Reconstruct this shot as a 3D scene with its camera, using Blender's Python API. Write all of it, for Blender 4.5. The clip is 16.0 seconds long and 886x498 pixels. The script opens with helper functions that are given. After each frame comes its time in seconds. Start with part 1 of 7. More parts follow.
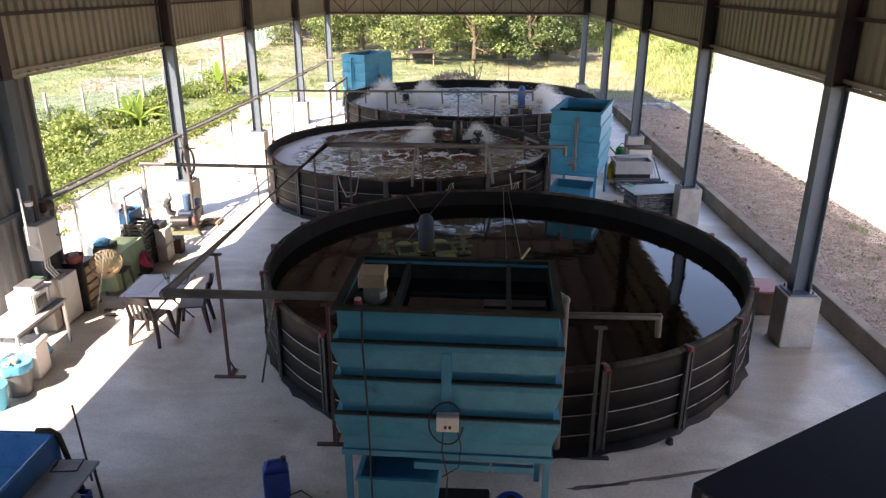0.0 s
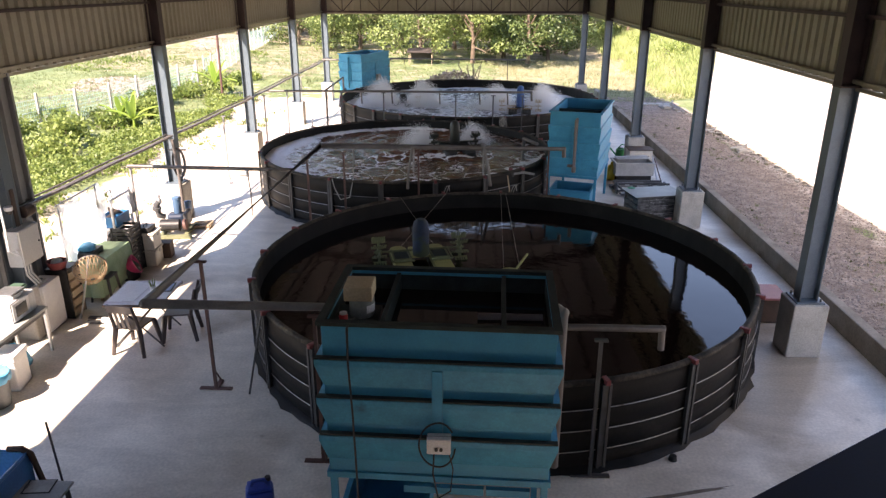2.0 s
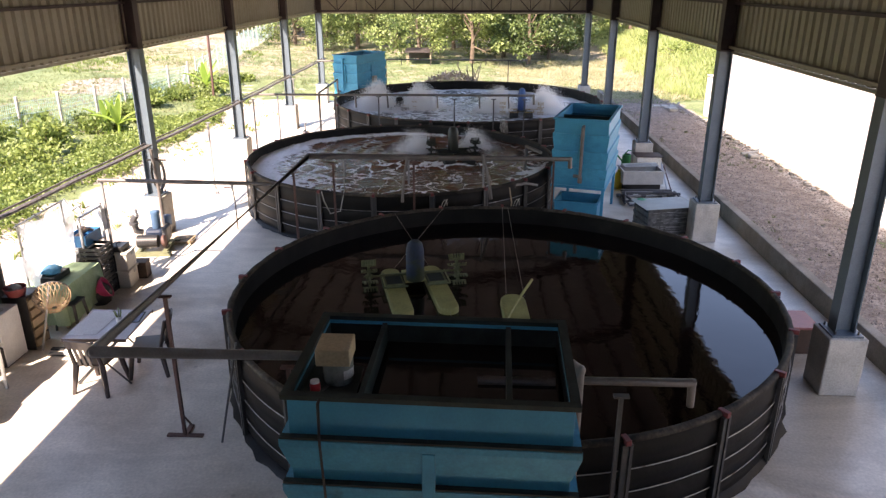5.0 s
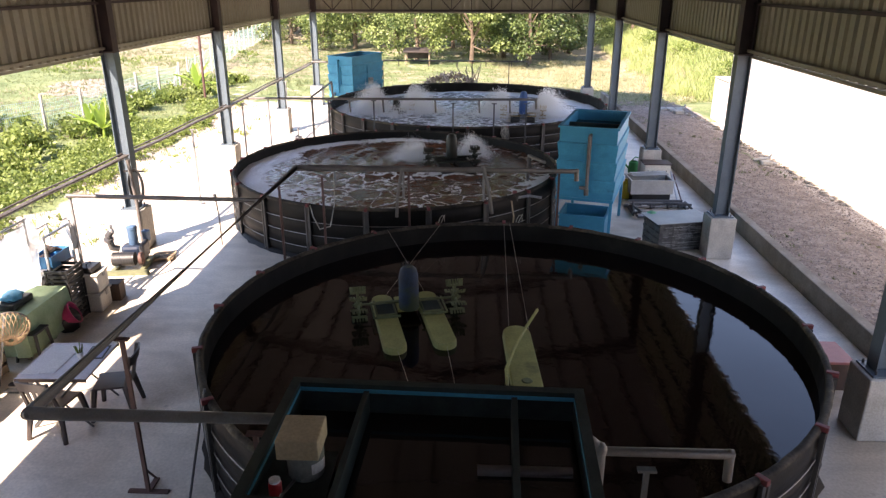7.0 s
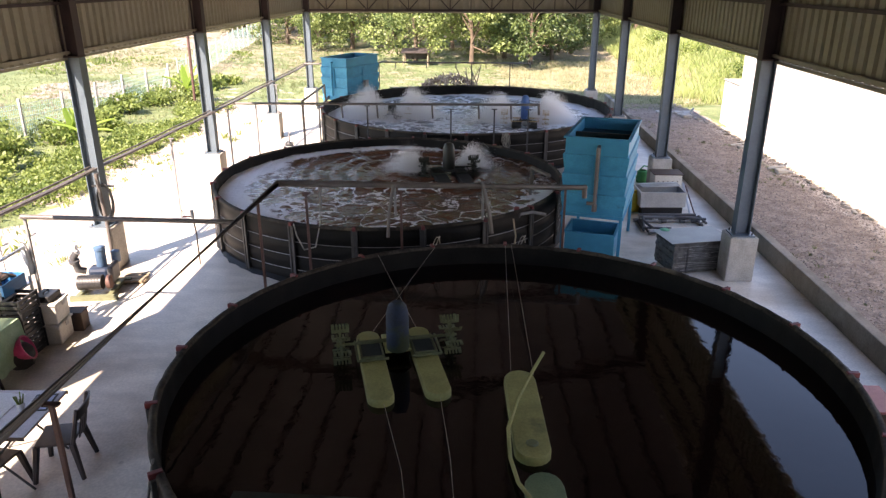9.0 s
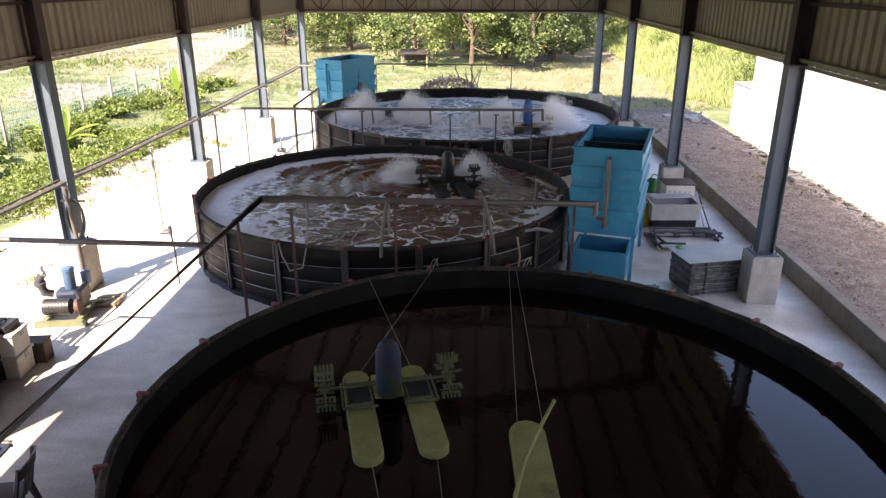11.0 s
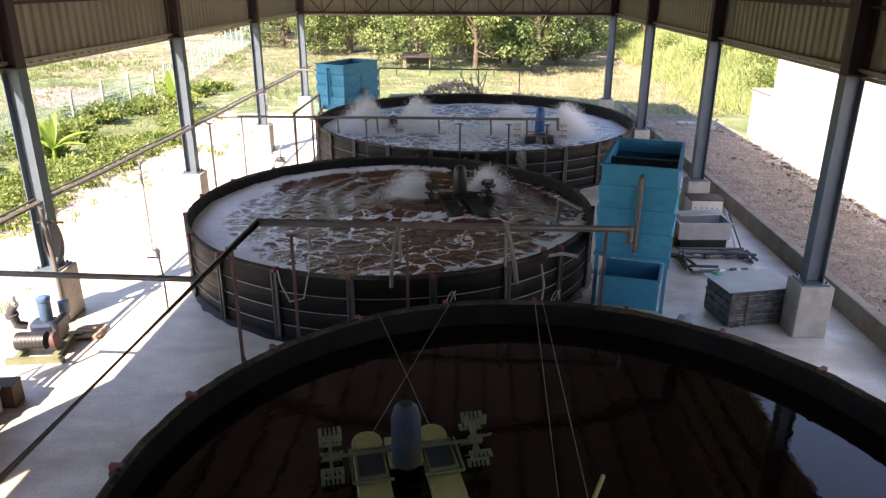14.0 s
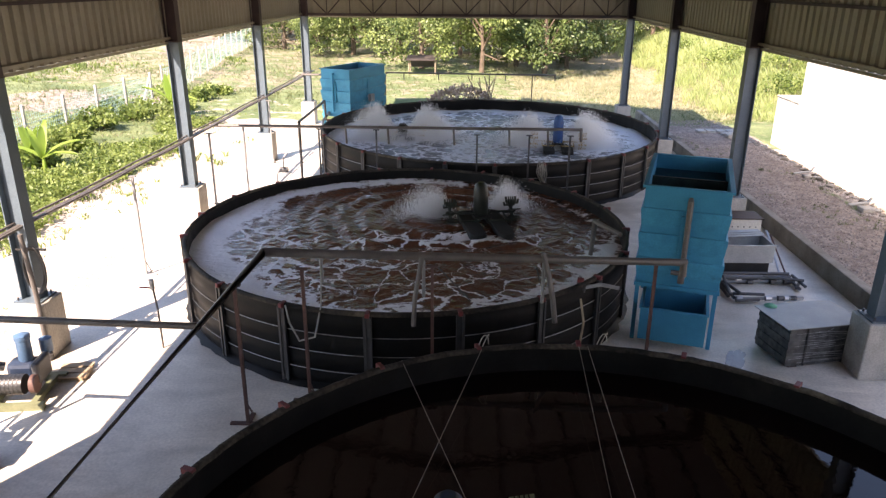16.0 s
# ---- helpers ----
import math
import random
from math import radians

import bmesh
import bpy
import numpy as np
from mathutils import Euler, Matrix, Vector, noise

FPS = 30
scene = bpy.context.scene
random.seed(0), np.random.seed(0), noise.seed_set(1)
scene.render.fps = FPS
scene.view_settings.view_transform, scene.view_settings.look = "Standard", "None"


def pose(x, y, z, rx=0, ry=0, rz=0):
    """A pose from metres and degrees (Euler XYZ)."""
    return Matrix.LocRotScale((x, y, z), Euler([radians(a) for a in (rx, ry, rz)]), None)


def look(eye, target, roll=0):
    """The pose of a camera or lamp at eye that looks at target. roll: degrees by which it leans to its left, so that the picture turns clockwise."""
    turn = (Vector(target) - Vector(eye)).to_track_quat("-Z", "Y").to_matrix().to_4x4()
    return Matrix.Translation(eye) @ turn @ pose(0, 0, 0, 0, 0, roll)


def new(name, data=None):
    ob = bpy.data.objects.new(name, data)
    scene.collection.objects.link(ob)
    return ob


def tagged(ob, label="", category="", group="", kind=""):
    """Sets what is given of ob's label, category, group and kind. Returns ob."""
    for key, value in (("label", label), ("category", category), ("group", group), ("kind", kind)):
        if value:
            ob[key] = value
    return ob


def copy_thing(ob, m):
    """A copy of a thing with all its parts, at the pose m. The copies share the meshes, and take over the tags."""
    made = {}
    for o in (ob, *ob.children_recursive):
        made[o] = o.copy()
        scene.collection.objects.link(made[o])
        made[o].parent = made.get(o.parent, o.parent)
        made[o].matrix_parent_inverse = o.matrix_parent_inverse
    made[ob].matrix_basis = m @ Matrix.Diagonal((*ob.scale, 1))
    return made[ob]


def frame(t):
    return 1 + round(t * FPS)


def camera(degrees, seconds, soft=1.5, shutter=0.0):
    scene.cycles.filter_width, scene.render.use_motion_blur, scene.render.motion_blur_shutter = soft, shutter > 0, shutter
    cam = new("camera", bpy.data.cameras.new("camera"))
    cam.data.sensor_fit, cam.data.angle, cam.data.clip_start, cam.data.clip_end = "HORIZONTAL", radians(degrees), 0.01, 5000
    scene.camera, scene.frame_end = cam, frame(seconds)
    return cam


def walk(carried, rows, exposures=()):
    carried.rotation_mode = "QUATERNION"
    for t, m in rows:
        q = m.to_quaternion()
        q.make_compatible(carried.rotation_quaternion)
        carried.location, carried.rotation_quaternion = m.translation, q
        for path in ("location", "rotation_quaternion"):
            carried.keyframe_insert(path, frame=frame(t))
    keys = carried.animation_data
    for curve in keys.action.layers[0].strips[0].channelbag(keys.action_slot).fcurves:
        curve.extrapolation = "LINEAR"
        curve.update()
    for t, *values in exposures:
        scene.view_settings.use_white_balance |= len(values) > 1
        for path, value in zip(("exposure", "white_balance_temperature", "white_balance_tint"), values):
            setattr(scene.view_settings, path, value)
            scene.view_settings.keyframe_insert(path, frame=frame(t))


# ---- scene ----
cam = camera(63.7, 16.0, soft=1.35)
PATH = [
    (0, (0.331, -10.185, 5.223), (0.249, -8.312, 4.526), 0.1),
    (0.5, (0.334, -10.128, 5.213), (0.255, -8.255, 4.515), 0.1),
    (1, (0.338, -10.041, 5.193), (0.259, -8.168, 4.496), 0.1),
    (1.5, (0.366, -9.937, 5.201), (0.286, -8.065, 4.501), 0.0),
    (2, (0.388, -9.804, 5.184), (0.307, -7.931, 4.486), 0.1),
    (2.5, (0.384, -9.642, 5.178), (0.305, -7.769, 4.48), 0.1),
    (3, (0.384, -9.477, 5.177), (0.303, -7.605, 4.478), 0.1),
    (3.5, (0.388, -9.302, 5.175), (0.309, -7.43, 4.476), 0.0),
    (4, (0.388, -9.108, 5.178), (0.308, -7.237, 4.477), -0.0),
    (6.5, (0.399, -7.956, 5.191), (0.318, -6.085, 4.488), -0.0),
    (7, (0.394, -7.659, 5.194), (0.314, -5.79, 4.488), 0.0),
    (7.5, (0.403, -7.362, 5.183), (0.322, -5.492, 4.479), -0.0),
    (8, (0.413, -7.06, 5.175), (0.331, -5.19, 4.471), -0.0),
    (8.5, (0.425, -6.752, 5.175), (0.343, -4.883, 4.469), -0.0),
    (9, (0.426, -6.456, 5.18), (0.345, -4.587, 4.471), -0.0),
    (11.5, (0.399, -5.169, 5.135), (0.318, -3.3, 4.426), 0.0),
    (12, (0.36, -4.949, 5.13), (0.281, -3.08, 4.422), 0.1),
    (12.5, (0.323, -4.737, 5.124), (0.243, -2.868, 4.416), 0.0),
    (13, (0.269, -4.551, 5.126), (0.19, -2.682, 4.417), 0.1),
    (13.5, (0.187, -4.391, 5.104), (0.11, -2.521, 4.399), 0.2),
    (14, (0.095, -4.233, 5.112), (0.019, -2.362, 4.408), 0.2),
    (14.5, (-0.033, -4.054, 5.092), (-0.108, -2.182, 4.391), 0.2),
    (15, (-0.158, -3.797, 5.142), (-0.229, -1.927, 4.437), 0.4),
    (15.5, (-0.275, -3.445, 5.138), (-0.343, -1.575, 4.433), 0.4),
    (16, (-0.34, -3.051, 5.104), (-0.412, -1.18, 4.403), 0.4),
]
walk(cam, [(t, look(eye, target, roll)) for t, eye, target, roll in PATH],
     exposures=[(0, 1.97, 7750, 25), (9, 1.96, 7750, 25), (14, 1.89, 7750, 25), (16, 1.84, 7750, 25)])

# ---- world, sun, exposure ----
wd = bpy.data.worlds.new("sky")
scene.world = wd
wd.use_nodes = True
wn = wd.node_tree.nodes
bg = wn["Background"]
sky = wn.new("ShaderNodeTexSky")
sky.sky_type = "NISHITA"
sky.sun_disc = False
SUN_TO = Vector((0.5, 0.82, -1.0)).normalized()      # the way the light travels
sky.sun_elevation = math.asin(-SUN_TO.z)
sky.sun_rotation = math.atan2(-SUN_TO.x, -SUN_TO.y)
sky.air_density, sky.dust_density, sky.ozone_density = 1.0, 0.2, 2.5
wd.node_tree.links.new(sky.outputs[0], bg.inputs[0])
bg.inputs[1].default_value = 0.15
sun = new("sun", bpy.data.lights.new("sun", "SUN"))
sun.data.energy, sun.data.angle, sun.data.color = 5.0, radians(0.55), (1.0, 0.95, 0.87)
sun.matrix_world = look((-8, -13, 20), Vector((-8, -13, 20)) + SUN_TO)


# ---- materials ----
def surf(name, c1, c2, rough=0.6, metal=0.0, scale=3.0, fine=60.0, bump=0.15, dist=0.004, grain=0.12, rvar=0.12, each=0.0,
         stain=None, stain_at=0.62, coat=0.0, world=False):
    """Two tones mixed by large noise, a fine grain over both, fine relief and uneven gloss."""
    m = bpy.data.materials.new(name)
    m.use_nodes = True
    nt = m.node_tree
    n, li = nt.nodes, nt.links.new
    b = n["Principled BSDF"]
    tc = n.new("ShaderNodeTexCoord")
    if world:
        geo = n.new("ShaderNodeNewGeometry")
        vec = geo.outputs["Position"]
    else:
        vec = tc.outputs["Object"]
    big = n.new("ShaderNodeTexNoise")
    big.inputs["Scale"].default_value, big.inputs["Detail"].default_value, big.inputs["Roughness"].default_value = scale, 6, 0.62
    li(vec, big.inputs["Vector"])
    small = n.new("ShaderNodeTexNoise")
    small.inputs["Scale"].default_value, small.inputs["Detail"].default_value = fine, 3
    li(vec, small.inputs["Vector"])
    ramp = n.new("ShaderNodeMapRange")
    ramp.inputs["From Min"].default_value, ramp.inputs["From Max"].default_value = 0.36, 0.64
    li(big.outputs[0], ramp.inputs["Value"])
    mix = n.new("ShaderNodeMix")
    mix.data_type = "RGBA"
    mix.inputs["A"].default_value, mix.inputs["B"].default_value = (*c1, 1), (*c2, 1)
    li(ramp.outputs[0], mix.inputs["Factor"])
    colour = mix.outputs["Result"]
    if stain:
        sn = n.new("ShaderNodeTexNoise")
        sn.inputs["Scale"].default_value, sn.inputs["Detail"].default_value = scale * 0.45, 8
        li(vec, sn.inputs["Vector"])
        sr = n.new("ShaderNodeMapRange")
        sr.inputs["From Min"].default_value, sr.inputs["From Max"].default_value = stain_at, stain_at + 0.09
        li(sn.outputs[0], sr.inputs["Value"])
        sm = n.new("ShaderNodeMix")
        sm.data_type = "RGBA"
        sm.inputs["B"].default_value = (*stain, 1)
        li(sr.outputs[0], sm.inputs["Factor"])
        li(colour, sm.inputs["A"])
        colour = sm.outputs["Result"]
    gr = n.new("ShaderNodeMapRange")
    gr.inputs["From Min"].default_value, gr.inputs["From Max"].default_value = 0.3, 0.7
    gr.inputs["To Min"].default_value, gr.inputs["To Max"].default_value = 1 - grain, 1 + grain
    li(small.outputs[0], gr.inputs["Value"])
    val = gr.outputs[0]
    if each:
        info = n.new("ShaderNodeObjectInfo")
        er = n.new("ShaderNodeMapRange")
        er.inputs["To Min"].default_value, er.inputs["To Max"].default_value = 1 - each, 1 + each
        li(info.outputs["Random"], er.inputs["Value"])
        mu = n.new("ShaderNodeMath")
        mu.operation = "MULTIPLY"
        li(val, mu.inputs[0])
        li(er.outputs[0], mu.inputs[1])
        val = mu.outputs[0]
    hsv = n.new("ShaderNodeHueSaturation")
    li(val, hsv.inputs["Value"])
    li(colour, hsv.inputs["Color"])
    li(hsv.outputs[0], b.inputs["Base Color"])
    rr = n.new("ShaderNodeMapRange")
    rr.inputs["To Min"].default_value, rr.inputs["To Max"].default_value = max(0.02, rough - rvar), min(1, rough + rvar)
    li(big.outputs[0], rr.inputs["Value"])
    li(rr.outputs[0], b.inputs["Roughness"])
    b.inputs["Metallic"].default_value = metal
    b.inputs["Coat Weight"].default_value = coat
    if bump:
        bp = n.new("ShaderNodeBump")
        bp.inputs["Strength"].default_value, bp.inputs["Distance"].default_value = bump, dist
        li(small.outputs[0], bp.inputs["Height"])
        li(bp.outputs[0], b.inputs["Normal"])
    return m


CONCRETE = surf("concrete_floor", (0.57, 0.51, 0.43), (0.77, 0.705, 0.61), 0.4, scale=0.7, fine=28, grain=0.12, bump=0.08, stain=(0.44, 0.36, 0.27), stain_at=0.53, rvar=0.2, world=True)


def trowel(m):
    """Long swept trowel marks, and small drips, laid over the concrete."""
    n, li = m.node_tree.nodes, m.node_tree.links.new
    b = n["Principled BSDF"]
    base = b.inputs["Base Color"].links[0].from_socket
    geo = n.new("ShaderNodeNewGeometry")
    mp = n.new("ShaderNodeMapping")
    mp.inputs["Scale"].default_value = (0.6, 1.25, 1.0)
    mp.inputs["Rotation"].default_value = (0, 0, radians(24))
    li(geo.outputs["Position"], mp.inputs["Vector"])
    st = n.new("ShaderNodeTexNoise")
    st.inputs["Scale"].default_value, st.inputs["Detail"].default_value, st.inputs["Distortion"].default_value = 1.0, 7, 2.5
    li(mp.outputs[0], st.inputs["Vector"])
    r = n.new("ShaderNodeMapRange")
    r.inputs["From Min"].default_value, r.inputs["From Max"].default_value = 0.35, 0.68
    r.inputs["To Min"].default_value, r.inputs["To Max"].default_value = 0.87, 1.08
    li(st.outputs[0], r.inputs["Value"])
    vo = n.new("ShaderNodeTexVoronoi")
    vo.inputs["Scale"].default_value = 1.7
    li(geo.outputs["Position"], vo.inputs["Vector"])
    dr = n.new("ShaderNodeMapRange")
    dr.inputs["From Min"].default_value, dr.inputs["From Max"].default_value = 0.03, 0.07
    dr.inputs["To Min"].default_value, dr.inputs["To Max"].default_value = 0.72, 1.0
    li(vo.outputs["Distance"], dr.inputs["Value"])
    mu = n.new("ShaderNodeMath")
    mu.operation = "MULTIPLY"
    li(r.outputs[0], mu.inputs[0])
    li(dr.outputs[0], mu.inputs[1])
    h = n.new("ShaderNodeHueSaturation")
    li(mu.outputs[0], h.inputs["Value"])
    li(base, h.inputs["Color"])
    li(h.outputs[0], b.inputs["Base Color"])


trowel(CONCRETE)
CEMENT = surf("cement", (0.36, 0.34, 0.3), (0.5, 0.47, 0.42), 0.85, scale=2.5, fine=40, bump=0.3, stain=(0.22, 0.21, 0.19), world=True)
KERB = surf("kerb_cement", (0.22, 0.19, 0.15), (0.34, 0.3, 0.25), 0.9, scale=1.6, fine=30, bump=0.4, stain=(0.12, 0.1, 0.08), stain_at=0.55, world=True)
STEEL = surf("grey_blue_steel", (0.085, 0.115, 0.14), (0.115, 0.15, 0.175), 0.42, metal=0.0, scale=2, fine=80, bump=0.05, stain=(0.1, 0.1, 0.1), stain_at=0.68)
MAROON = surf("dark_maroon_steel", (0.045, 0.026, 0.026), (0.065, 0.04, 0.038), 0.6, scale=3, fine=80, bump=0.05, stain=(0.03, 0.024, 0.024))
DARKSTEEL = surf("dark_steel", (0.06, 0.06, 0.065), (0.09, 0.09, 0.09), 0.5, metal=0.2, scale=3, fine=80, bump=0.05)
CLADDING = surf("cream_cladding", (0.32, 0.285, 0.205), (0.39, 0.35, 0.26), 0.45, scale=0.8, fine=20, grain=0.04, bump=0.03, world=True)
ROOFSHEET = surf("dull_brown_roof_sheet", (0.105, 0.092, 0.085), (0.15, 0.13, 0.12), 0.6, scale=0.8, fine=20, grain=0.05, bump=0.03, world=True)
CLADGREY = surf("grey_cladding", (0.2, 0.2, 0.2), (0.25, 0.25, 0.25), 0.45, scale=0.8, fine=20, grain=0.04, bump=0.03, world=True)
LINER = surf("black_liner", (0.005, 0.0047, 0.0045), (0.011, 0.0102, 0.0095), 0.5, scale=2.0, fine=25, bump=0.25, dist=0.006, stain=(0.02, 0.018, 0.015), stain_at=0.62, world=True)
RIMDUST = surf("dusty_liner_rim", (0.014, 0.0125, 0.011), (0.07, 0.06, 0.048), 0.75, scale=2.4, fine=24, bump=0.6, dist=0.008, grain=0.4, stain=(0.15, 0.125, 0.088), stain_at=0.59, world=True)
for liner in (LINER, RIMDUST):
    liner.node_tree.nodes["Principled BSDF"].inputs["Specular IOR Level"].default_value = 0.15
HOOP = surf("dull_hoop_steel", (0.2, 0.2, 0.2), (0.32, 0.32, 0.32), 0.5, metal=0.7, scale=9, fine=90, bump=0.05, stain=(0.09, 0.07, 0.06))
GALV = surf("galvanised_steel", (0.42, 0.43, 0.44), (0.55, 0.56, 0.57), 0.4, metal=0.85, scale=12, fine=120, bump=0.05)
POSTGREY = surf("dull_galvanised_post", (0.05, 0.05, 0.05), (0.09, 0.09, 0.09), 0.5, metal=0.5, scale=5, fine=90, bump=0.08, stain=(0.1, 0.06, 0.04))
REDPAINT = surf("red_oxide", (0.13, 0.02, 0.025), (0.19, 0.035, 0.035), 0.55, scale=8, fine=90)
RUST = surf("red_brown_steel", (0.09, 0.045, 0.04), (0.14, 0.075, 0.06), 0.65, metal=0.2, scale=6, fine=90, bump=0.2)
PIPE = surf("dark_grey_pipe", (0.1, 0.087, 0.079), (0.155, 0.136, 0.124), 0.42, scale=4, fine=60, bump=0.04, stain=(0.14, 0.13, 0.12), stain_at=0.6)
PIPELIGHT = surf("grey_pvc", (0.2, 0.2, 0.2), (0.28, 0.28, 0.28), 0.4, scale=4, fine=60, bump=0.04)
TURQ = surf("turquoise_grp", (0.014, 0.235, 0.39), (0.024, 0.3, 0.47), 0.5, scale=1.6, fine=45, grain=0.06, bump=0.08, stain=(0.012, 0.17, 0.28), stain_at=0.64, rvar=0.15)
TURQRIB = surf("turquoise_rib", (0.016, 0.24, 0.39), (0.028, 0.31, 0.48), 0.5, scale=5, fine=45, grain=0.1, bump=0.1, stain=(0.02, 0.09, 0.12), stain_at=0.64)
GRIME = surf("black_green_grime", (0.012, 0.02, 0.018), (0.03, 0.045, 0.04), 0.75, scale=6, fine=60, bump=0.2)
WHITEWALL = surf("white_plaster", (0.76, 0.76, 0.75), (0.84, 0.84, 0.83), 0.85, scale=0.6, fine=25, grain=0.03, bump=0.1, world=True)
GRAVEL = surf("gravel_ground", (0.2, 0.17, 0.15), (0.33, 0.28, 0.255), 0.95, scale=0.5, fine=14, grain=0.4, bump=0.8, dist=0.03, stain=(0.13, 0.115, 0.085), stain_at=0.6, world=True)
SAND = surf("pale_gravel", (0.42, 0.36, 0.31), (0.55, 0.48, 0.42), 0.95, scale=0.6, fine=12, grain=0.25, bump=0.7, dist=0.03, stain=(0.3, 0.26, 0.2), world=True)


# ---- mesh helpers ----
def part(name, bm, material, parent=None, label="", smooth=False):
    me = bpy.data.meshes.new(name)
    if smooth:
        for f in bm.faces:
            f.smooth = True
    bm.to_mesh(me)
    bm.free()
    me.materials.append(material)
    ob = new(name, me)
    if smooth:
        me.set_sharp_from_angle(angle=radians(38))
    if parent is not None:
        ob.parent = parent
    if label:
        ob["label"] = label
    return ob


def thing(name, label, category, m=None, group="", kind=""):
    ob = new(name)
    ob.empty_display_size = 0.2
    if m is not None:
        ob.matrix_basis = m
    return tagged(ob, label, category, group, kind)


def box(bm, x0, x1, y0, y1, z0, z1, bev=0.0, m=None):
    v = [bm.verts.new((x, y, z)) for x in (x0, x1) for y in (y0, y1) for z in (z0, z1)]
    fs = [bm.faces.new([v[i] for i in q]) for q in ((0, 1, 3, 2), (4, 6, 7, 5), (0, 4, 5, 1), (2, 3, 7, 6), (0, 2, 6, 4), (1, 5, 7, 3))]
    if bev:
        es = list({e for f in fs for e in f.edges})
        r = bmesh.ops.bevel(bm, geom=es, offset=bev, segments=2, profile=0.5, affect="EDGES")
        v = list({w for f in r["faces"] for w in f.verts} | {w for w in v if w.is_valid})
    if m is not None:
        bmesh.ops.transform(bm, matrix=m, verts=v)
    return bm


def boxes(*args):
    bm = bmesh.new()
    for a in args:
        box(bm, *a)
    return bm


def tube(bm, pts, r, seg=10, caps=True):
    """A round bar along a line of points, mitred at the bends."""
    pts = [Vector(p) for p in pts]
    rings = []
    prev = None
    for i, p in enumerate(pts):
        a = (pts[i] - pts[i - 1]).normalized() if i else (pts[1] - pts[0]).normalized()
        b = (pts[i + 1] - pts[i]).normalized() if i < len(pts) - 1 else a
        d = (a + b).normalized() if (a + b).length > 1e-6 else a
        if prev is None:
            up = Vector((0, 0, 1)) if abs(d.z) < 0.9 else Vector((1, 0, 0))
            u = d.cross(up).normalized()
        else:
            u = (prev - d * prev.dot(d)).normalized()
        prev = u
        w = d.cross(u)
        k = 1 / max(0.5, d.dot(a))
        rr = r[i] if isinstance(r, (list, tuple)) else r
        rings.append([bm.verts.new(p + (u * math.cos(t) + w * math.sin(t)) * rr * (k if 0 < i < len(pts) - 1 else 1))
                      for t in (2 * math.pi * j / seg for j in range(seg))])
    for r0, r1 in zip(rings, rings[1:]):
        for j in range(seg):
            bm.faces.new((r0[j], r0[(j + 1) % seg], r1[(j + 1) % seg], r1[j]))
    if caps:
        bm.faces.new(rings[0][::-1])
        bm.faces.new(rings[-1])
    return bm


def tubes(r, *lines, seg=10):
    bm = bmesh.new()
    for pts in lines:
        tube(bm, pts, r, seg)
    return bm


def lathe(profile, seg=32, a0=0.0, a1=360.0, close=False):
    """A profile of (radius, z) turned about z."""
    bm = bmesh.new()
    full = abs(a1 - a0 - 360) < 1e-6
    cols = []
    for j in range(seg if full else seg + 1):
        t = radians(a0 + (a1 - a0) * j / seg)
        cols.append([bm.verts.new((r * math.cos(t), r * math.sin(t), z)) for r, z in profile])
    n = len(profile)
    for j in range(seg):
        c0, c1 = cols[j], cols[(j + 1) % len(cols)]
        for i in range(n if close else n - 1):
            k = (i + 1) % n
            if profile[i][0] < 1e-6 and profile[k][0] < 1e-6:
                continue
            q = [c0[i], c1[i], c1[k], c0[k]]
            bm.faces.new(q)
    bmesh.ops.remove_doubles(bm, verts=bm.verts, dist=1e-5)
    return bm


def arc(pts_fn, n):
    return [pts_fn(i / n) for i in range(n + 1)]


def moved(bm, m):
    bmesh.ops.transform(bm, matrix=m, verts=bm.verts)
    return bm

# ---- the hall ----
XR, XL = 5.3, -6.51
EAVE, ROOF, RIDGE = 3.91, 7.0, 8.2
BAYS = [-12, -6, 0, 6, 12, 18, 24]

floor = part("floor", boxes((-7.0, 6.02, -12.6, 24.6, -0.3, 0.0)), CONCRETE)
tagged(floor, "smooth grey concrete floor slab with stains", "floor", kind="structure")


def corrugated(along, x0, x1, z0, z1, pitch=0.25, depth=0.05):
    """A thin ribbed sheet: along x or y, from x0 to x1, z0 to z1."""
    bm = bmesh.new()
    prof = []
    n = int((x1 - x0) / pitch)
    for i in range(n + 1):
        s = x0 + i * pitch
        for ds, d in ((0.0, 0), (0.07 * pitch / 0.25, 0), (0.095 * pitch / 0.25, depth), (0.155 * pitch / 0.25, depth), (0.18 * pitch / 0.25, 0)):
            if s + ds <= x1:
                prof.append((s + ds, d))
    prof.append((x1, 0))
    rows = []
    for z in (z0, z1):
        rows.append([bm.verts.new((d, s, z) if along == "y" else (s, d, z)) for s, d in prof])
    for i in range(len(prof) - 1):
        bm.faces.new((rows[0][i], rows[0][i + 1], rows[1][i + 1], rows[1][i]))
    return bm


def i_beam(bm, h, w=0.2, d=0.3, t=0.014):
    """An upright I section, web along x, from z 0 to h."""
    box(bm, -t / 2, t / 2, -d / 2 + t, d / 2 - t, 0, h)
    box(bm, -w / 2, w / 2, -d / 2, -d / 2 + t, 0, h)
    box(bm, -w / 2, w / 2, d / 2 - t, d / 2, 0, h)
    return bm


